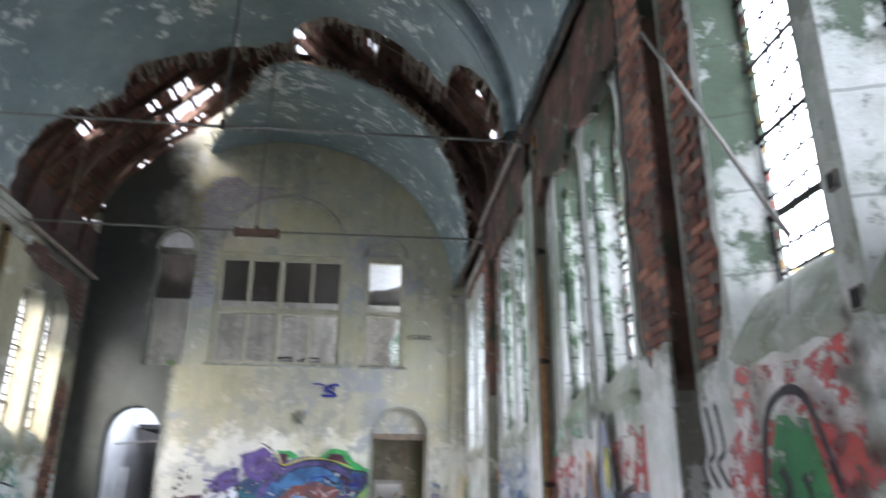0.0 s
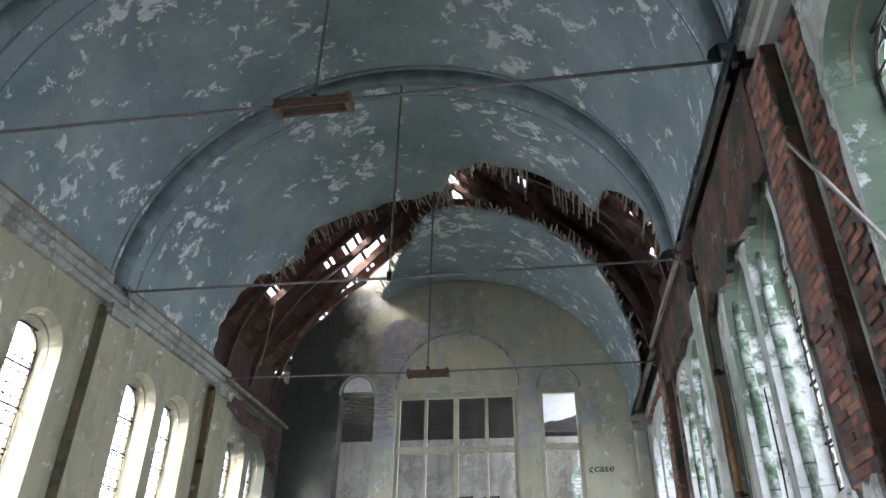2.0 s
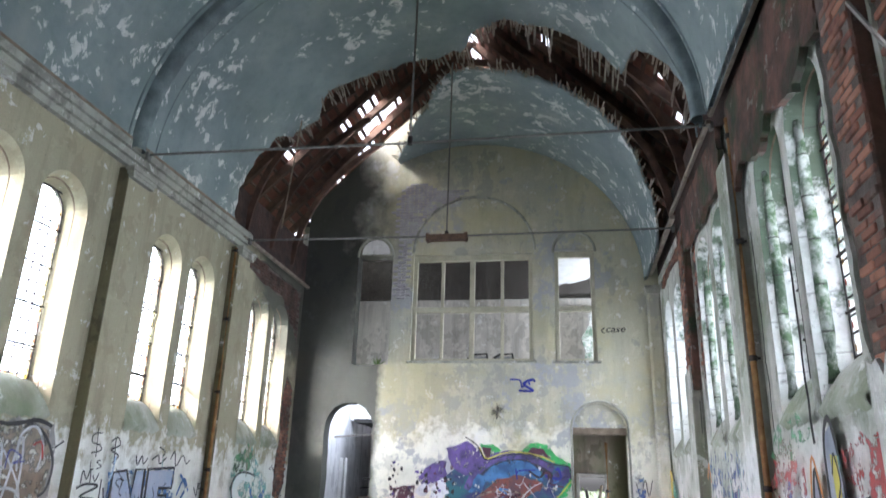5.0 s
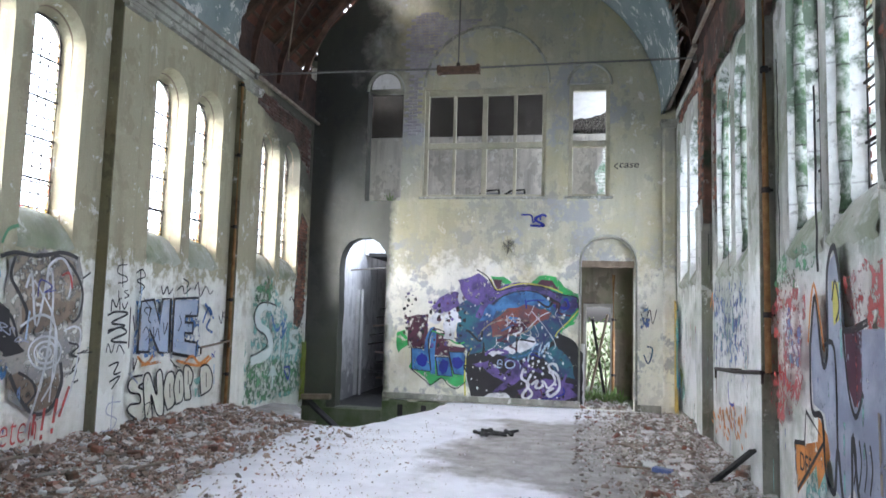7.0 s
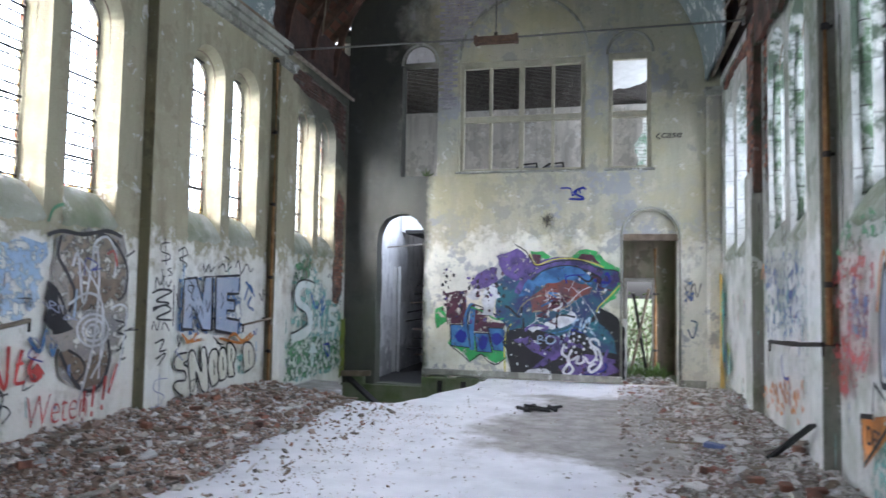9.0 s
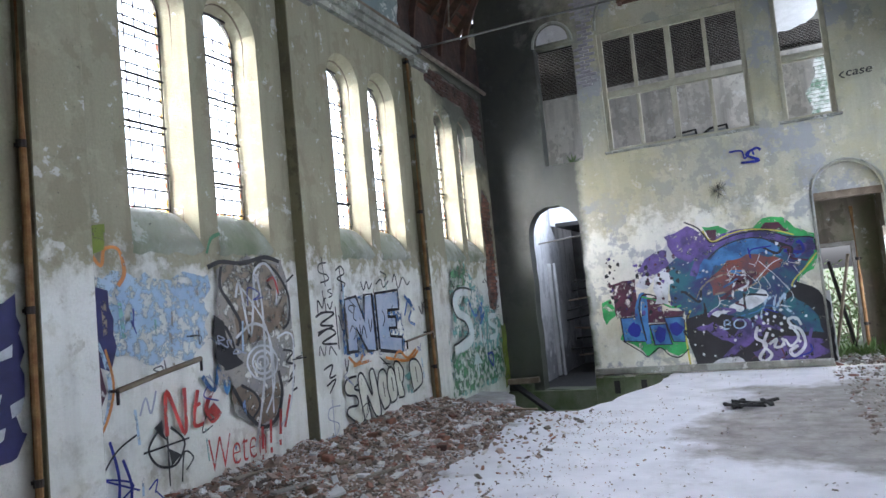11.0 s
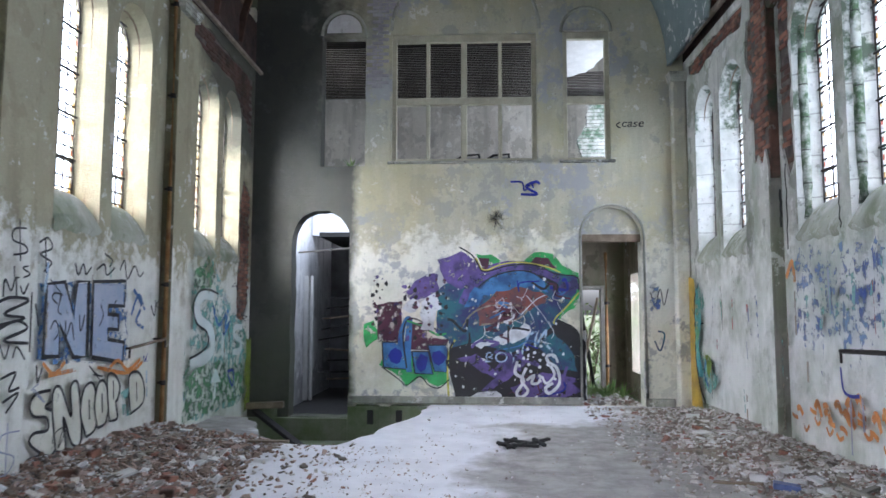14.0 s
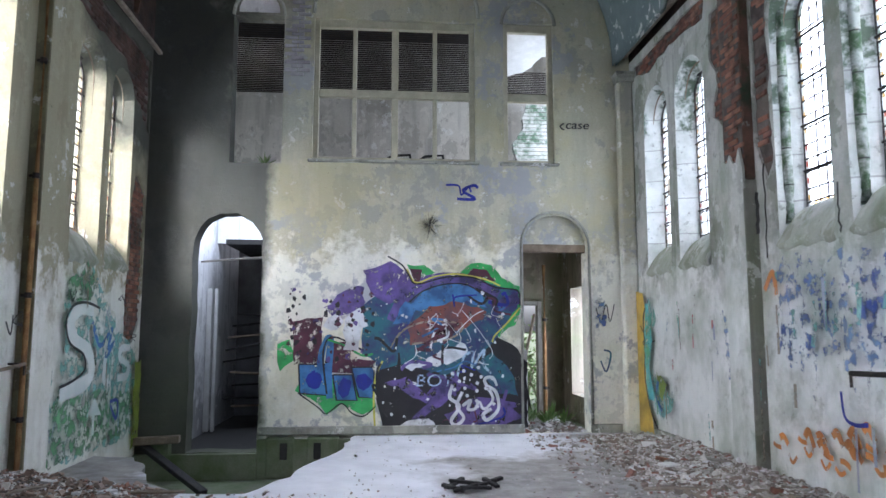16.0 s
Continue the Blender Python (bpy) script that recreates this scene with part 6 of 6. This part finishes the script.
line([(8.26, 1.1), (8.25, 1.78), (8.8, 1.81), (8.79, 1.56), (8.51, 1.56), (8.51, 1.48), (8.69, 1.47), (8.7, 1.33), (8.52, 1.34), (8.53, 1.24), (8.81, 1.2), (8.8, 1.0), (8.27, 1.09)], 0.04, BLK, "black letter outline", False, False)
line([(7.75, 1.57), (7.68, 1.62), (7.71, 1.66), (7.79, 1.64), (7.76, 1.52), (7.81, 1.48)], 0.014, BLK, "small black tag")
line([(7.87, 1.43), (7.89, 1.29), (7.95, 1.41), (8.0, 1.26)], 0.014, BLK, "small black tag")
line([(8.06, 1.48), (8.09, 1.33), (8.14, 1.48), (8.12, 1.38)], 0.014, BLK, "small black tag")
line([(7.67, 1.36), (7.73, 1.43), (7.79, 1.34), (7.73, 1.27)], 0.014, BLK, "small black tag")
line([(8.38, 1.57), (8.43, 1.47), (8.37, 1.37)], 0.014, BLK, "small black tag")
line([(8.59, 1.42), (8.61, 1.57), (8.65, 1.62)], 0.014, BLK, "small black tag")
line([(7.6, 1.09), (7.75, 0.99), (7.89, 1.08)], 0.035, ORG, "orange sprayed haze")
line([(8.54, 0.94), (8.71, 1.03), (8.9, 0.92), (9.13, 1.01)], 0.035, ORG, "orange sprayed haze")
line([(7.68, 0.98), (8.05, 1.0)], 0.035, ORG, "orange sprayed haze")
line([(8.37, 0.99), (8.9, 0.89), (9.18, 0.98)], 0.035, ORG, "orange sprayed haze")
line([(8.95, 1.73), (9.11, 1.57), (9.02, 1.41), (9.17, 1.33)], 0.04, BLUE2, "blue tag")
line([(8.92, 1.47), (9.05, 1.68), (9.18, 1.52)], 0.03, BLUE2, "blue tag")
blob([(7.72, 0.86), (7.54, 0.85), (7.47, 0.77), (7.52, 0.68), (7.68, 0.64), (7.7, 0.54), (7.53, 0.54), (7.5, 0.46), (7.75, 0.32), (7.85, 0.46), (7.8, 0.65), (7.66, 0.73)], CREAMP, "cream bubble letter of SNOOP", 0.003)
line([(7.72, 0.86), (7.54, 0.85), (7.47, 0.77), (7.52, 0.68), (7.68, 0.64), (7.7, 0.54), (7.53, 0.54), (7.5, 0.46), (7.75, 0.32), (7.85, 0.46), (7.8, 0.65), (7.66, 0.73), (7.76, 0.77)], 0.026, BLK, "black bubble letter outline of SNOOP")
blob([(7.82, 0.34), (7.74, 0.79), (7.84, 0.87), (8.01, 0.6), (7.98, 0.85), (8.09, 0.86), (8.17, 0.38), (8.04, 0.36), (7.9, 0.61), (7.95, 0.34)], CREAMP, "cream bubble letter of SNOOP", 0.003)
line([(7.82, 0.34), (7.74, 0.79), (7.84, 0.87), (8.01, 0.6), (7.98, 0.85), (8.09, 0.86), (8.17, 0.38), (8.04, 0.36), (7.9, 0.61), (7.95, 0.34), (7.82, 0.34)], 0.026, BLK, "black bubble letter outline of SNOOP")
blob([(8.24, 0.38), (8.14, 0.61), (8.18, 0.82), (8.31, 0.85), (8.38, 0.68), (8.38, 0.44)], CREAMP, "cream bubble letter of SNOOP", 0.003)
line([(8.24, 0.38), (8.14, 0.61), (8.18, 0.82), (8.31, 0.85), (8.38, 0.68), (8.38, 0.44), (8.24, 0.38)], 0.026, BLK, "black bubble letter outline of SNOOP")
blob([(8.41, 0.43), (8.35, 0.64), (8.39, 0.83), (8.49, 0.85), (8.57, 0.69), (8.55, 0.47)], CREAMP, "cream bubble letter of SNOOP", 0.003)
line([(8.41, 0.43), (8.35, 0.64), (8.39, 0.83), (8.49, 0.85), (8.57, 0.69), (8.55, 0.47), (8.41, 0.43)], 0.026, BLK, "black bubble letter outline of SNOOP")
blob([(8.6, 0.46), (8.54, 0.87), (8.65, 0.9), (8.76, 0.78), (8.73, 0.65), (8.7, 0.63), (8.74, 0.47)], CREAMP, "cream bubble letter of SNOOP", 0.003)
line([(8.6, 0.46), (8.54, 0.87), (8.65, 0.9), (8.76, 0.78), (8.73, 0.65), (8.7, 0.63), (8.74, 0.47), (8.6, 0.46)], 0.026, BLK, "black bubble letter outline of SNOOP")
blob([(8.97, 0.5), (8.92, 0.84), (9.09, 0.88), (9.22, 0.74), (9.21, 0.55)], CREAMP, "cream bubble letter of SNOOP", 0.003)
line([(8.97, 0.5), (8.92, 0.84), (9.09, 0.88), (9.22, 0.74), (9.21, 0.55), (8.97, 0.47)], 0.026, BLK, "black bubble letter outline of SNOOP")
line([(8.26, 0.71), (8.28, 0.53)], 0.02, BLK, "black bubble letter counter of SNOOP")
line([(8.46, 0.74), (8.48, 0.56)], 0.02, BLK, "black bubble letter counter of SNOOP")
line([(8.64, 0.84), (8.66, 0.66)], 0.02, BLK, "black bubble letter counter of SNOOP")
line([(9.07, 0.78), (9.09, 0.58)], 0.02, BLK, "black bubble letter counter of SNOOP")
line([(7.47, 0.34), (7.64, 0.34), (7.77, 0.29), (7.89, 0.32)], 0.04, BLK, "black underline")
blob([(8.77, 0.72), (8.93, 0.74), (8.96, 0.47), (8.81, 0.46)], AQUA, "aqua spray patch", 0.03)
blob([(10.29, 1.91), (10.86, 2.21), (11.15, 1.84), (11.77, 1.38), (12.18, 1.3), (12.15, 0.19), (10.96, 0.16), (10.2, 0.19), (10.11, 0.69), (10.28, 0.98)], AQUA, "green and aqua sprayed field", 0.05)
blob([(10.17, 0.75), (10.93, 0.82), (12.13, 0.68), (12.07, 0.27), (10.82, 0.17), (10.1, 0.2)], MOSSG, "green sprayed field", 0.05)
blob([(10.29, 2.0), (10.72, 2.23), (10.94, 1.99), (10.75, 1.73), (10.36, 1.76)], MOSSG, "green sprayed field", 0.05)
line([(11.05, 1.67), (10.46, 1.73), (10.31, 1.52), (10.9, 1.26), (10.99, 0.97), (10.41, 0.82), (10.16, 0.87)], 0.03, MOSSG, "green letter shadow")
line([(10.91, 1.72), (10.62, 1.73), (10.43, 1.58), (10.53, 1.39), (10.84, 1.26), (10.92, 1.01), (10.66, 0.9), (10.28, 0.86)], 0.15, CHALK, "large white letter S")
line([(11.05, 1.74), (10.74, 1.79), (10.46, 1.75), (10.32, 1.58), (10.43, 1.36), (10.72, 1.24), (10.78, 1.08), (10.55, 0.98), (10.26, 0.93)], 0.03, BLK, "thin dark letter outline")
line([(11.26, 1.22), (11.24, 0.93), (11.42, 0.89)], 0.09, CHALK, "white letter L")
line([(11.97, 1.27), (11.7, 1.27), (11.66, 1.16), (11.92, 1.06), (11.89, 0.93), (11.61, 0.92)], 0.09, CHALK, "white letter S")
line([(10.89, 1.58), (11.11, 1.32), (11.39, 1.51), (11.26, 1.19), (11.47, 1.38)], 0.06, BLUE2, "blue tag")
line([(11.03, 0.34), (11.03, 0.65)], 0.05, CHALK, "white arrow", False, False)
blob([(10.87, 0.57), (11.04, 0.75), (11.22, 0.54)], CHALK, "white arrow head", 0)
line([(11.43, 0.66), (11.65, 0.65), (11.63, 0.44), (11.45, 0.62)], 0.04, DEEP, "dark tag")
line([(7.48, 2.06), (7.58, 2.11), (7.64, 2.03), (7.5, 1.97), (7.64, 1.91), (7.55, 1.83)], 0.02, BLK, "thin black tag")
line([(7.55, 2.1), (7.58, 1.82)], 0.02, BLK, "thin black tag")
line([(8.67, 1.91), (8.75, 2.01), (8.81, 1.83), (8.94, 1.97), (9.04, 1.87), (9.12, 1.92)], 0.02, BLK, "thin black tag")
line([(7.96, 1.93), (8.01, 1.83), (8.08, 1.93), (8.12, 1.84), (8.2, 1.91)], 0.02, BLK, "thin black tag")
line([(7.42, 1.66), (7.43, 1.19)], 0.02, BLK, "thin black tag")
line([(7.52, 1.39), (7.47, 1.57)], 0.02, BLK, "thin black tag")
line([(7.52, 1.08), (7.54, 0.94), (7.59, 1.06)], 0.02, BLK, "thin black tag")
line([(8.28, 1.89), (8.4, 1.95), (8.45, 1.85), (8.58, 1.93)], 0.02, BLK, "thin black tag")
line([(8.4, 2.05), (8.53, 2.0), (8.49, 1.93)], 0.02, BLK, "thin black tag")
line([(9.86, 2.18), (9.91, 2.33), (9.99, 2.37)], 0.02, BLK, "thin black tag")
line([(9.3, 1.57), (9.38, 1.46), (9.4, 1.63)], 0.02, BLK, "thin black tag")
line([(10.35, 1.91), (10.42, 1.79), (10.5, 1.91)], 0.02, BLK, "thin black tag")
blob([(12.14, 1.1), (12.36, 1.1), (12.36, 0.0), (12.14, 0.0)], LIME, "yellow-green algae streak", 0.03)
blob([(9.82, 0.5), (10.0, 1.4), (10.1, 0.9), (10.05, 0.3)], AQUA, "pale aqua haze", 0.05)

# scrawls on the face of the pilaster
blob, line, word = wall_sheet(lambda u, v, d: west_sheet(u, v, d - 0.14), wall_west)
line([(7.13, 2.13), (7.0, 2.11), (6.99, 2.03), (7.12, 2.0), (7.14, 1.95), (7.0, 1.92)], 0.016, BLK, "small black scrawl")
line([(7.05, 2.19), (7.08, 1.88)], 0.014, BLK, "small black scrawl")
line([(7.02, 1.84), (7.03, 1.76), (7.08, 1.76)], 0.014, BLK, "small black scrawl")
line([(7.17, 1.85), (7.11, 1.83), (7.19, 1.79), (7.12, 1.76)], 0.014, BLK, "small black scrawl")
line([(6.92, 1.61), (6.93, 1.74), (7.0, 1.66), (7.04, 1.76), (7.06, 1.61)], 0.018, BLK, "small black scrawl")
line([(7.09, 1.7), (7.13, 1.64), (7.18, 1.72)], 0.018, BLK, "small black scrawl")
line([(6.87, 1.57), (7.0, 1.61), (7.19, 1.59), (6.94, 1.49), (7.16, 1.46), (6.89, 1.41)], 0.024, BLK, "small black scrawl")
line([(6.89, 1.38), (7.07, 1.44), (7.19, 1.38), (6.95, 1.3), (7.21, 1.27)], 0.024, BLK, "small black scrawl")
line([(6.89, 1.18), (6.91, 1.27), (6.97, 1.17), (7.01, 1.27)], 0.016, BLK, "small black scrawl")
line([(7.05, 1.17), (7.09, 1.25), (7.18, 1.15)], 0.016, BLK, "small black scrawl")
line([(6.94, 1.03), (7.09, 1.06), (7.03, 0.94), (7.14, 0.95)], 0.02, BLK, "small black scrawl")
line([(6.97, 0.86), (7.13, 0.91), (7.01, 0.78)], 0.02, BLK, "small black scrawl")
line([(7.17, 0.63), (6.99, 0.63), (6.96, 0.53), (7.12, 0.45), (7.06, 0.35), (6.91, 0.35)], 0.012, GREY, "small black scrawl")
line([(7.04, 0.71), (7.04, 0.25)], 0.012, GREY, "small black scrawl")


# east wall: the sheet runs with its first axis turned about, so that words read right
EAST_BAYS = [(1.44, 2.1), (2.3, 3.05), (2.76, 3.7), (3.2, 4.2), (4.3, 5.18), (5.22, 6.15), (5.75, 6.75), (6.19, 7.25), (7.75, 8.05), (8.78, 9.05), (9.55, 9.8), (10.1, 10.3), (11.05, 11.25), (12.15, 12.28), (13.2, 13.2)]
EAST_TALL = [(1.5, 1.4), (2.8, 1.35), (4.3, 1.29), (5.75, 1.235), (6.2, 1.22), (7.2, 1.1), (9.0, 1.04), (13.2, 1.03)]


def east_sheet(u, v, d):
    return right(knots(EAST_BAYS, -u), 1.6 + knots(EAST_TALL, -u) * (v - 1.6), d)


blob, line, word = wall_sheet(east_sheet, wall_east)


def R(*pts):
    return [(-pts[i], pts[i + 1]) for i in range(0, len(pts), 2)]


blob(R(13.12, 1.98, 12.75, 1.94, 12.62, 1.5, 12.7, 0.7, 12.45, 0.12, 13.1, 0.1), OCHRE, "ochre yellow painted strip")
line(R(12.5, 1.85, 12.75, 1.6, 12.72, 1.2, 12.75, 0.8, 12.55, 0.4, 12.3, 0.2), 0.05, BLK, "black curved outline")
blob(R(12.5, 1.85, 12.2, 1.6, 12.5, 1.2), AQUA, "aqua figure", 0.04)
blob(R(12.5, 0.9, 11.9, 0.75, 11.7, 0.5, 12.1, 0.35, 12.4, 0.45), AQUA, "aqua figure", 0.05)
line(R(12.9, 1.5, 12.7, 1.35, 12.8, 1.25, 12.3, 1.3), 0.02, BLK, "black tag")
blob(R(12.3, 0.9, 11.9, 0.8, 12.1, 0.55), LIME, "lime patch", 0.04)
blob(R(10.35, 1.6, 10.15, 1.6, 10.15, 0.9, 10.3, 1.0), MIST, "blue sprayed mark", 0.05)
blob(R(9.35, 1.95, 8.9, 2.05, 8.4, 2.0, 7.2, 1.98, 7.1, 1.25, 8.2, 1.2, 9.0, 1.2), MIST, "streaked blue paint field", 0.08)
for k in range(12):
    y = 9.2 - 0.17 * k
    line(R(y, 1.95 - 0.05 * (k % 3), y - 0.05, 1.6, y + 0.02, 1.25 - 0.12 * (k % 4)), 0.05, MIST, "run of blue paint")
for y, z in ((8.9, 0.5), (8.5, 0.6), (8.2, 0.55), (7.8, 0.7)):
    for i in range(7):
        a = y + 0.5 * math.sin(i * 2.7 + y)
        line(R(a, z - 0.1 + 0.03 * i, a - 0.06, z - 0.16 + 0.05 * i, a - 0.13, z - 0.1 + 0.02 * i), 0.03 + 0.006 * i, ORG, "orange sprayed mark")
line(R(9.4, 1.8, 9.25, 1.95, 9.2, 1.75), 0.06, ORG, "orange sprayed mark")
line(R(8.35, 1.0, 8.32, 0.82, 8.2, 0.78, 8.05, 0.8), 0.03, DEEP, "dark blue mark")
DMIST = paint("dark_blue_runs", (0.03, 0.06, 0.25), 0.53, (0.10, 0.14, 0.22))
for k in range(26):
    y = 9.2 - 2.0 * ((k * 0.618) % 1.0)
    z = 1.95 - 0.5 * ((k * 0.37) % 1.0)
    line(R(y, z, y - 0.02, z - 0.15, y + 0.01, z - 0.2 - 0.25 * ((k * 0.71) % 1.0)), 0.03 + 0.05 * ((k * 0.53) % 1.0), DMIST if k % 3 else AQUA, "run of dark blue paint")
blob(R(12.62, 1.8, 12.45, 1.7, 12.4, 1.3, 12.55, 0.95, 12.35, 0.55, 12.6, 0.5, 12.72, 1.2), paint("turquoise", (0.12, 0.42, 0.48), 0.44, (0.10, 0.30, 0.16)), "turquoise sprayed letter", 0.04)
line(R(12.2, 0.8, 12.3, 0.6, 12.1, 0.45), 0.06, BLUE2, "blue sprayed stroke")
for k in range(10):
    y = 7.2 - 0.1 * k
    line(R(y, 1.9 - 0.07 * k, y - 0.04, 1.3, y, 0.7 + 0.04 * k), 0.04, (AQUA, TAN, MIST)[k % 3], "faded paint run")
blob(R(6.4, 1.35, 5.95, 1.3, 5.95, 0.92, 6.15, 1.0), RED, "red paint splash", 0.04)
blob(R(5.88, 1.75, 5.3, 1.95, 5.0, 1.75, 5.05, 1.2, 5.5, 0.95, 5.85, 1.1), RMIST, "faded red sprayed cloud", 0.07)
blob(R(5.45, 1.7, 5.05, 1.65, 5.1, 1.35, 5.4, 1.4), MIST, "blue sprayed cloud", 0.05)
blob(R(5.8, 1.9, 5.3, 2.1, 4.7, 2.05, 4.9, 1.9, 5.4, 1.85), GMIST, "green sprayed haze", 0.05)
blob(R(5.0, 0.8, 4.6, 0.9, 4.5, 0.5, 5.0, 0.35), AQUA, "green loops", 0.06)
blob(R(5.25, 0.9, 5.05, 0.92, 4.75, 0.98, 4.72, 1.12, 4.45, 1.0, 4.75, 0.72, 4.78, 0.85, 5.2, 0.6), ORG, "orange arrow with black outline", 0.0)
line(R(5.25, 0.9, 5.02, 0.93, 4.98, 1.12, 4.62, 1.0, 5.2, 0.62, 5.25, 0.9), 0.03, BLK, "black arrow outline", False, False)
word("DEF", -5.14, 0.76, 0.11, BLK, "black word DEF inside the arrow", 0.0, 0.002, 1.0)
blob(R(4.2, 1.9, 3.3, 1.92, 3.3, 1.55, 4.1, 1.58), RMIST, "red painted ground", 0.04)
blob(R(4.86, 1.55, 4.72, 1.78, 4.6, 1.4, 4.5, 1.5, 4.48, 1.95, 4.32, 2.0, 4.2, 1.6, 3.4, 1.62, 3.2, 1.2, 3.3, 0.8, 3.9, 0.7, 4.1, 0.86, 4.3, 0.76, 4.45, 0.8, 4.6, 1.15, 4.82, 1.18), GREY, "grey cartoon shape with thick black outline", 0.0)
line(R(4.86, 1.5, 4.74, 1.78, 4.62, 1.42, 4.52, 1.5, 4.5, 1.9, 4.36, 2.02, 4.25, 1.75, 4.2, 1.6, 3.8, 1.64), 0.04, BLK, "black cartoon outline")
line(R(4.86, 1.5, 4.85, 1.15, 4.65, 1.12, 4.6, 0.85, 4.45, 0.78, 4.38, 1.0, 4.3, 0.76, 4.15, 0.8, 4.1, 1.1, 3.95, 0.75, 3.4, 0.75), 0.04, BLK, "black cartoon outline")
line(R(4.62, 1.5, 4.4, 1.5, 4.38, 1.0), 0.03, BLK, "black cartoon outline")
line(R(4.9, 1.52, 4.76, 1.85, 4.58, 1.48), 0.03, ORG, "orange cartoon outline")
blob(R(4.42, 1.85, 4.3, 1.84, 4.3, 1.65, 4.4, 1.62), YEL, "yellow eye shape", 0.0)
line(R(4.42, 1.75, 4.36, 1.85, 4.3, 1.72, 4.36, 1.64), 0.02, BLK, "black eye outline")
blob(R(4.2, 1.58, 3.9, 1.6, 3.92, 1.3, 4.05, 1.24, 4.18, 1.35), MAR, "maroon mouth shape", 0.0)
line(R(4.24, 1.6, 4.16, 1.32, 4.04, 1.2, 3.9, 1.32), 0.03, BLK, "black mouth outline")
for k in range(4):
    line(R(4.08 - 0.09 * k, 1.1, 4.05 - 0.09 * k, 1.0, 4.1 - 0.09 * k, 0.88), 0.02, BLK, "black scrawl")
blob(R(2.62, 1.72, 2.5, 1.98, 2.2, 2.0, 1.9, 1.95, 1.75, 1.5, 2.5, 1.3), RMIST, "red painted ground", 0.05)
blob(R(2.42, 1.6, 2.32, 1.82, 2.15, 1.8, 2.05, 1.55, 2.2, 1.35), paint("dull_face_green", (0.04, 0.22, 0.07), 0.46, (0.02, 0.10, 0.04)), "green oval face shape", 0.01)
for a, b in ((2.34, 1.62), (2.22, 1.60)):
    line(R(a, b + 0.05, a - 0.03, b, a, b - 0.06), 0.035, BLK, "dark eye shape")
line(R(2.44, 1.55, 2.36, 1.84, 2.15, 1.86, 2.02, 1.6), 0.03, BLK, "black outline")
for y in (2.82, 2.75, 2.68):
    line(R(y, 1.9, y - 0.03, 1.75, y + 0.02, 1.7, y - 0.04, 1.62), 0.02, BLK, "black scrawl")

# cracks where the piers have parted from the wall
blob, line, word = wall_sheet(lambda u, v, d: right(-u, v, d), wall_east)
CRACK = simple("black_crack", (0.008, 0.008, 0.008), (0.02, 0.018, 0.016), 20, 0.95)
for y, z0, z1, w in ((5.57, 2.0, 3.35, 0.045), (6.5, 2.15, 3.9, 0.03), (9.56, 2.1, 3.0, 0.03), (9.7, 2.35, 2.75, 0.06), (8.5, 2.2, 2.6, 0.02)):
    n = 9
    pts = [(-(y + 0.008 * math.sin(k * 2.3 + y) + 0.02 * noise.noise((k * 0.8, y, 2))), z0 + (z1 - z0) * k / n) for k in range(n + 1)]
    line(pts, w, CRACK, "black crack opened in the plaster", False, False)
blob, line, word = wall_sheet(east_sheet, wall_east)
rnd = random.Random(91)
for k in range(70):
    y, z = rnd.uniform(3.3, 12.6), rnd.uniform(0.5, 1.9)
    line(R(y, z, y + rnd.uniform(-0.03, 0.03), z - rnd.uniform(0.1, 0.5)), rnd.uniform(0.01, 0.05), rnd.choice((MIST, AQUA, GMIST, RMIST, TAN, MIST, GREY)), "thin run of faded paint")
blob, line, word = wall_sheet(west_sheet, wall_west)
for k in range(60):
    y, z = rnd.uniform(4.4, 12.0), rnd.uniform(0.4, 2.0)
    if rnd.random() < 0.5:
        line([(y, z), (y + rnd.uniform(-0.03, 0.03), z - rnd.uniform(0.1, 0.35))], rnd.uniform(0.01, 0.04), rnd.choice((AQUA, PALEB, TAN, MIST)), "thin run of faded paint")
    else:
        line([(y + rnd.gauss(0, 0.06), z + rnd.gauss(0, 0.05)) for _ in range(5)], 0.012, rnd.choice((BLK, BLK, GREY, DEEP)), "small scrawled tag")

# ---- bricks showing where plaster has fallen ----
for loop, mat in zip(left_patches, (None, simple("sooty_wall_brick", (0.05, 0.03, 0.024), (0.14, 0.075, 0.058), 4, 0.95))):
    lay_bricks(wall_west, left, loop, 150, mat)
for loop in right_patches:
    lay_bricks(wall_east, right, loop, 300)
for loop in end_patches:
    lay_bricks(wall_north, lambda u, v, d: end(u, v, d - 0.028), loop, 120, simple("limewashed_grey_brick", (0.30, 0.28, 0.30), (0.44, 0.42, 0.43), 5, 0.9))
for core, loop in zip(CORES, (ragged(rect(3.9, 4.3, 2.16, 5.15), 0.2, 0.01, 61), ragged(rect(9.82, 10.22, 2.94, 5.15), 0.2, 0.01, 62))):
    lay_bricks(core, lambda u, v, d: right(u, v, d - 0.125), loop, 120)
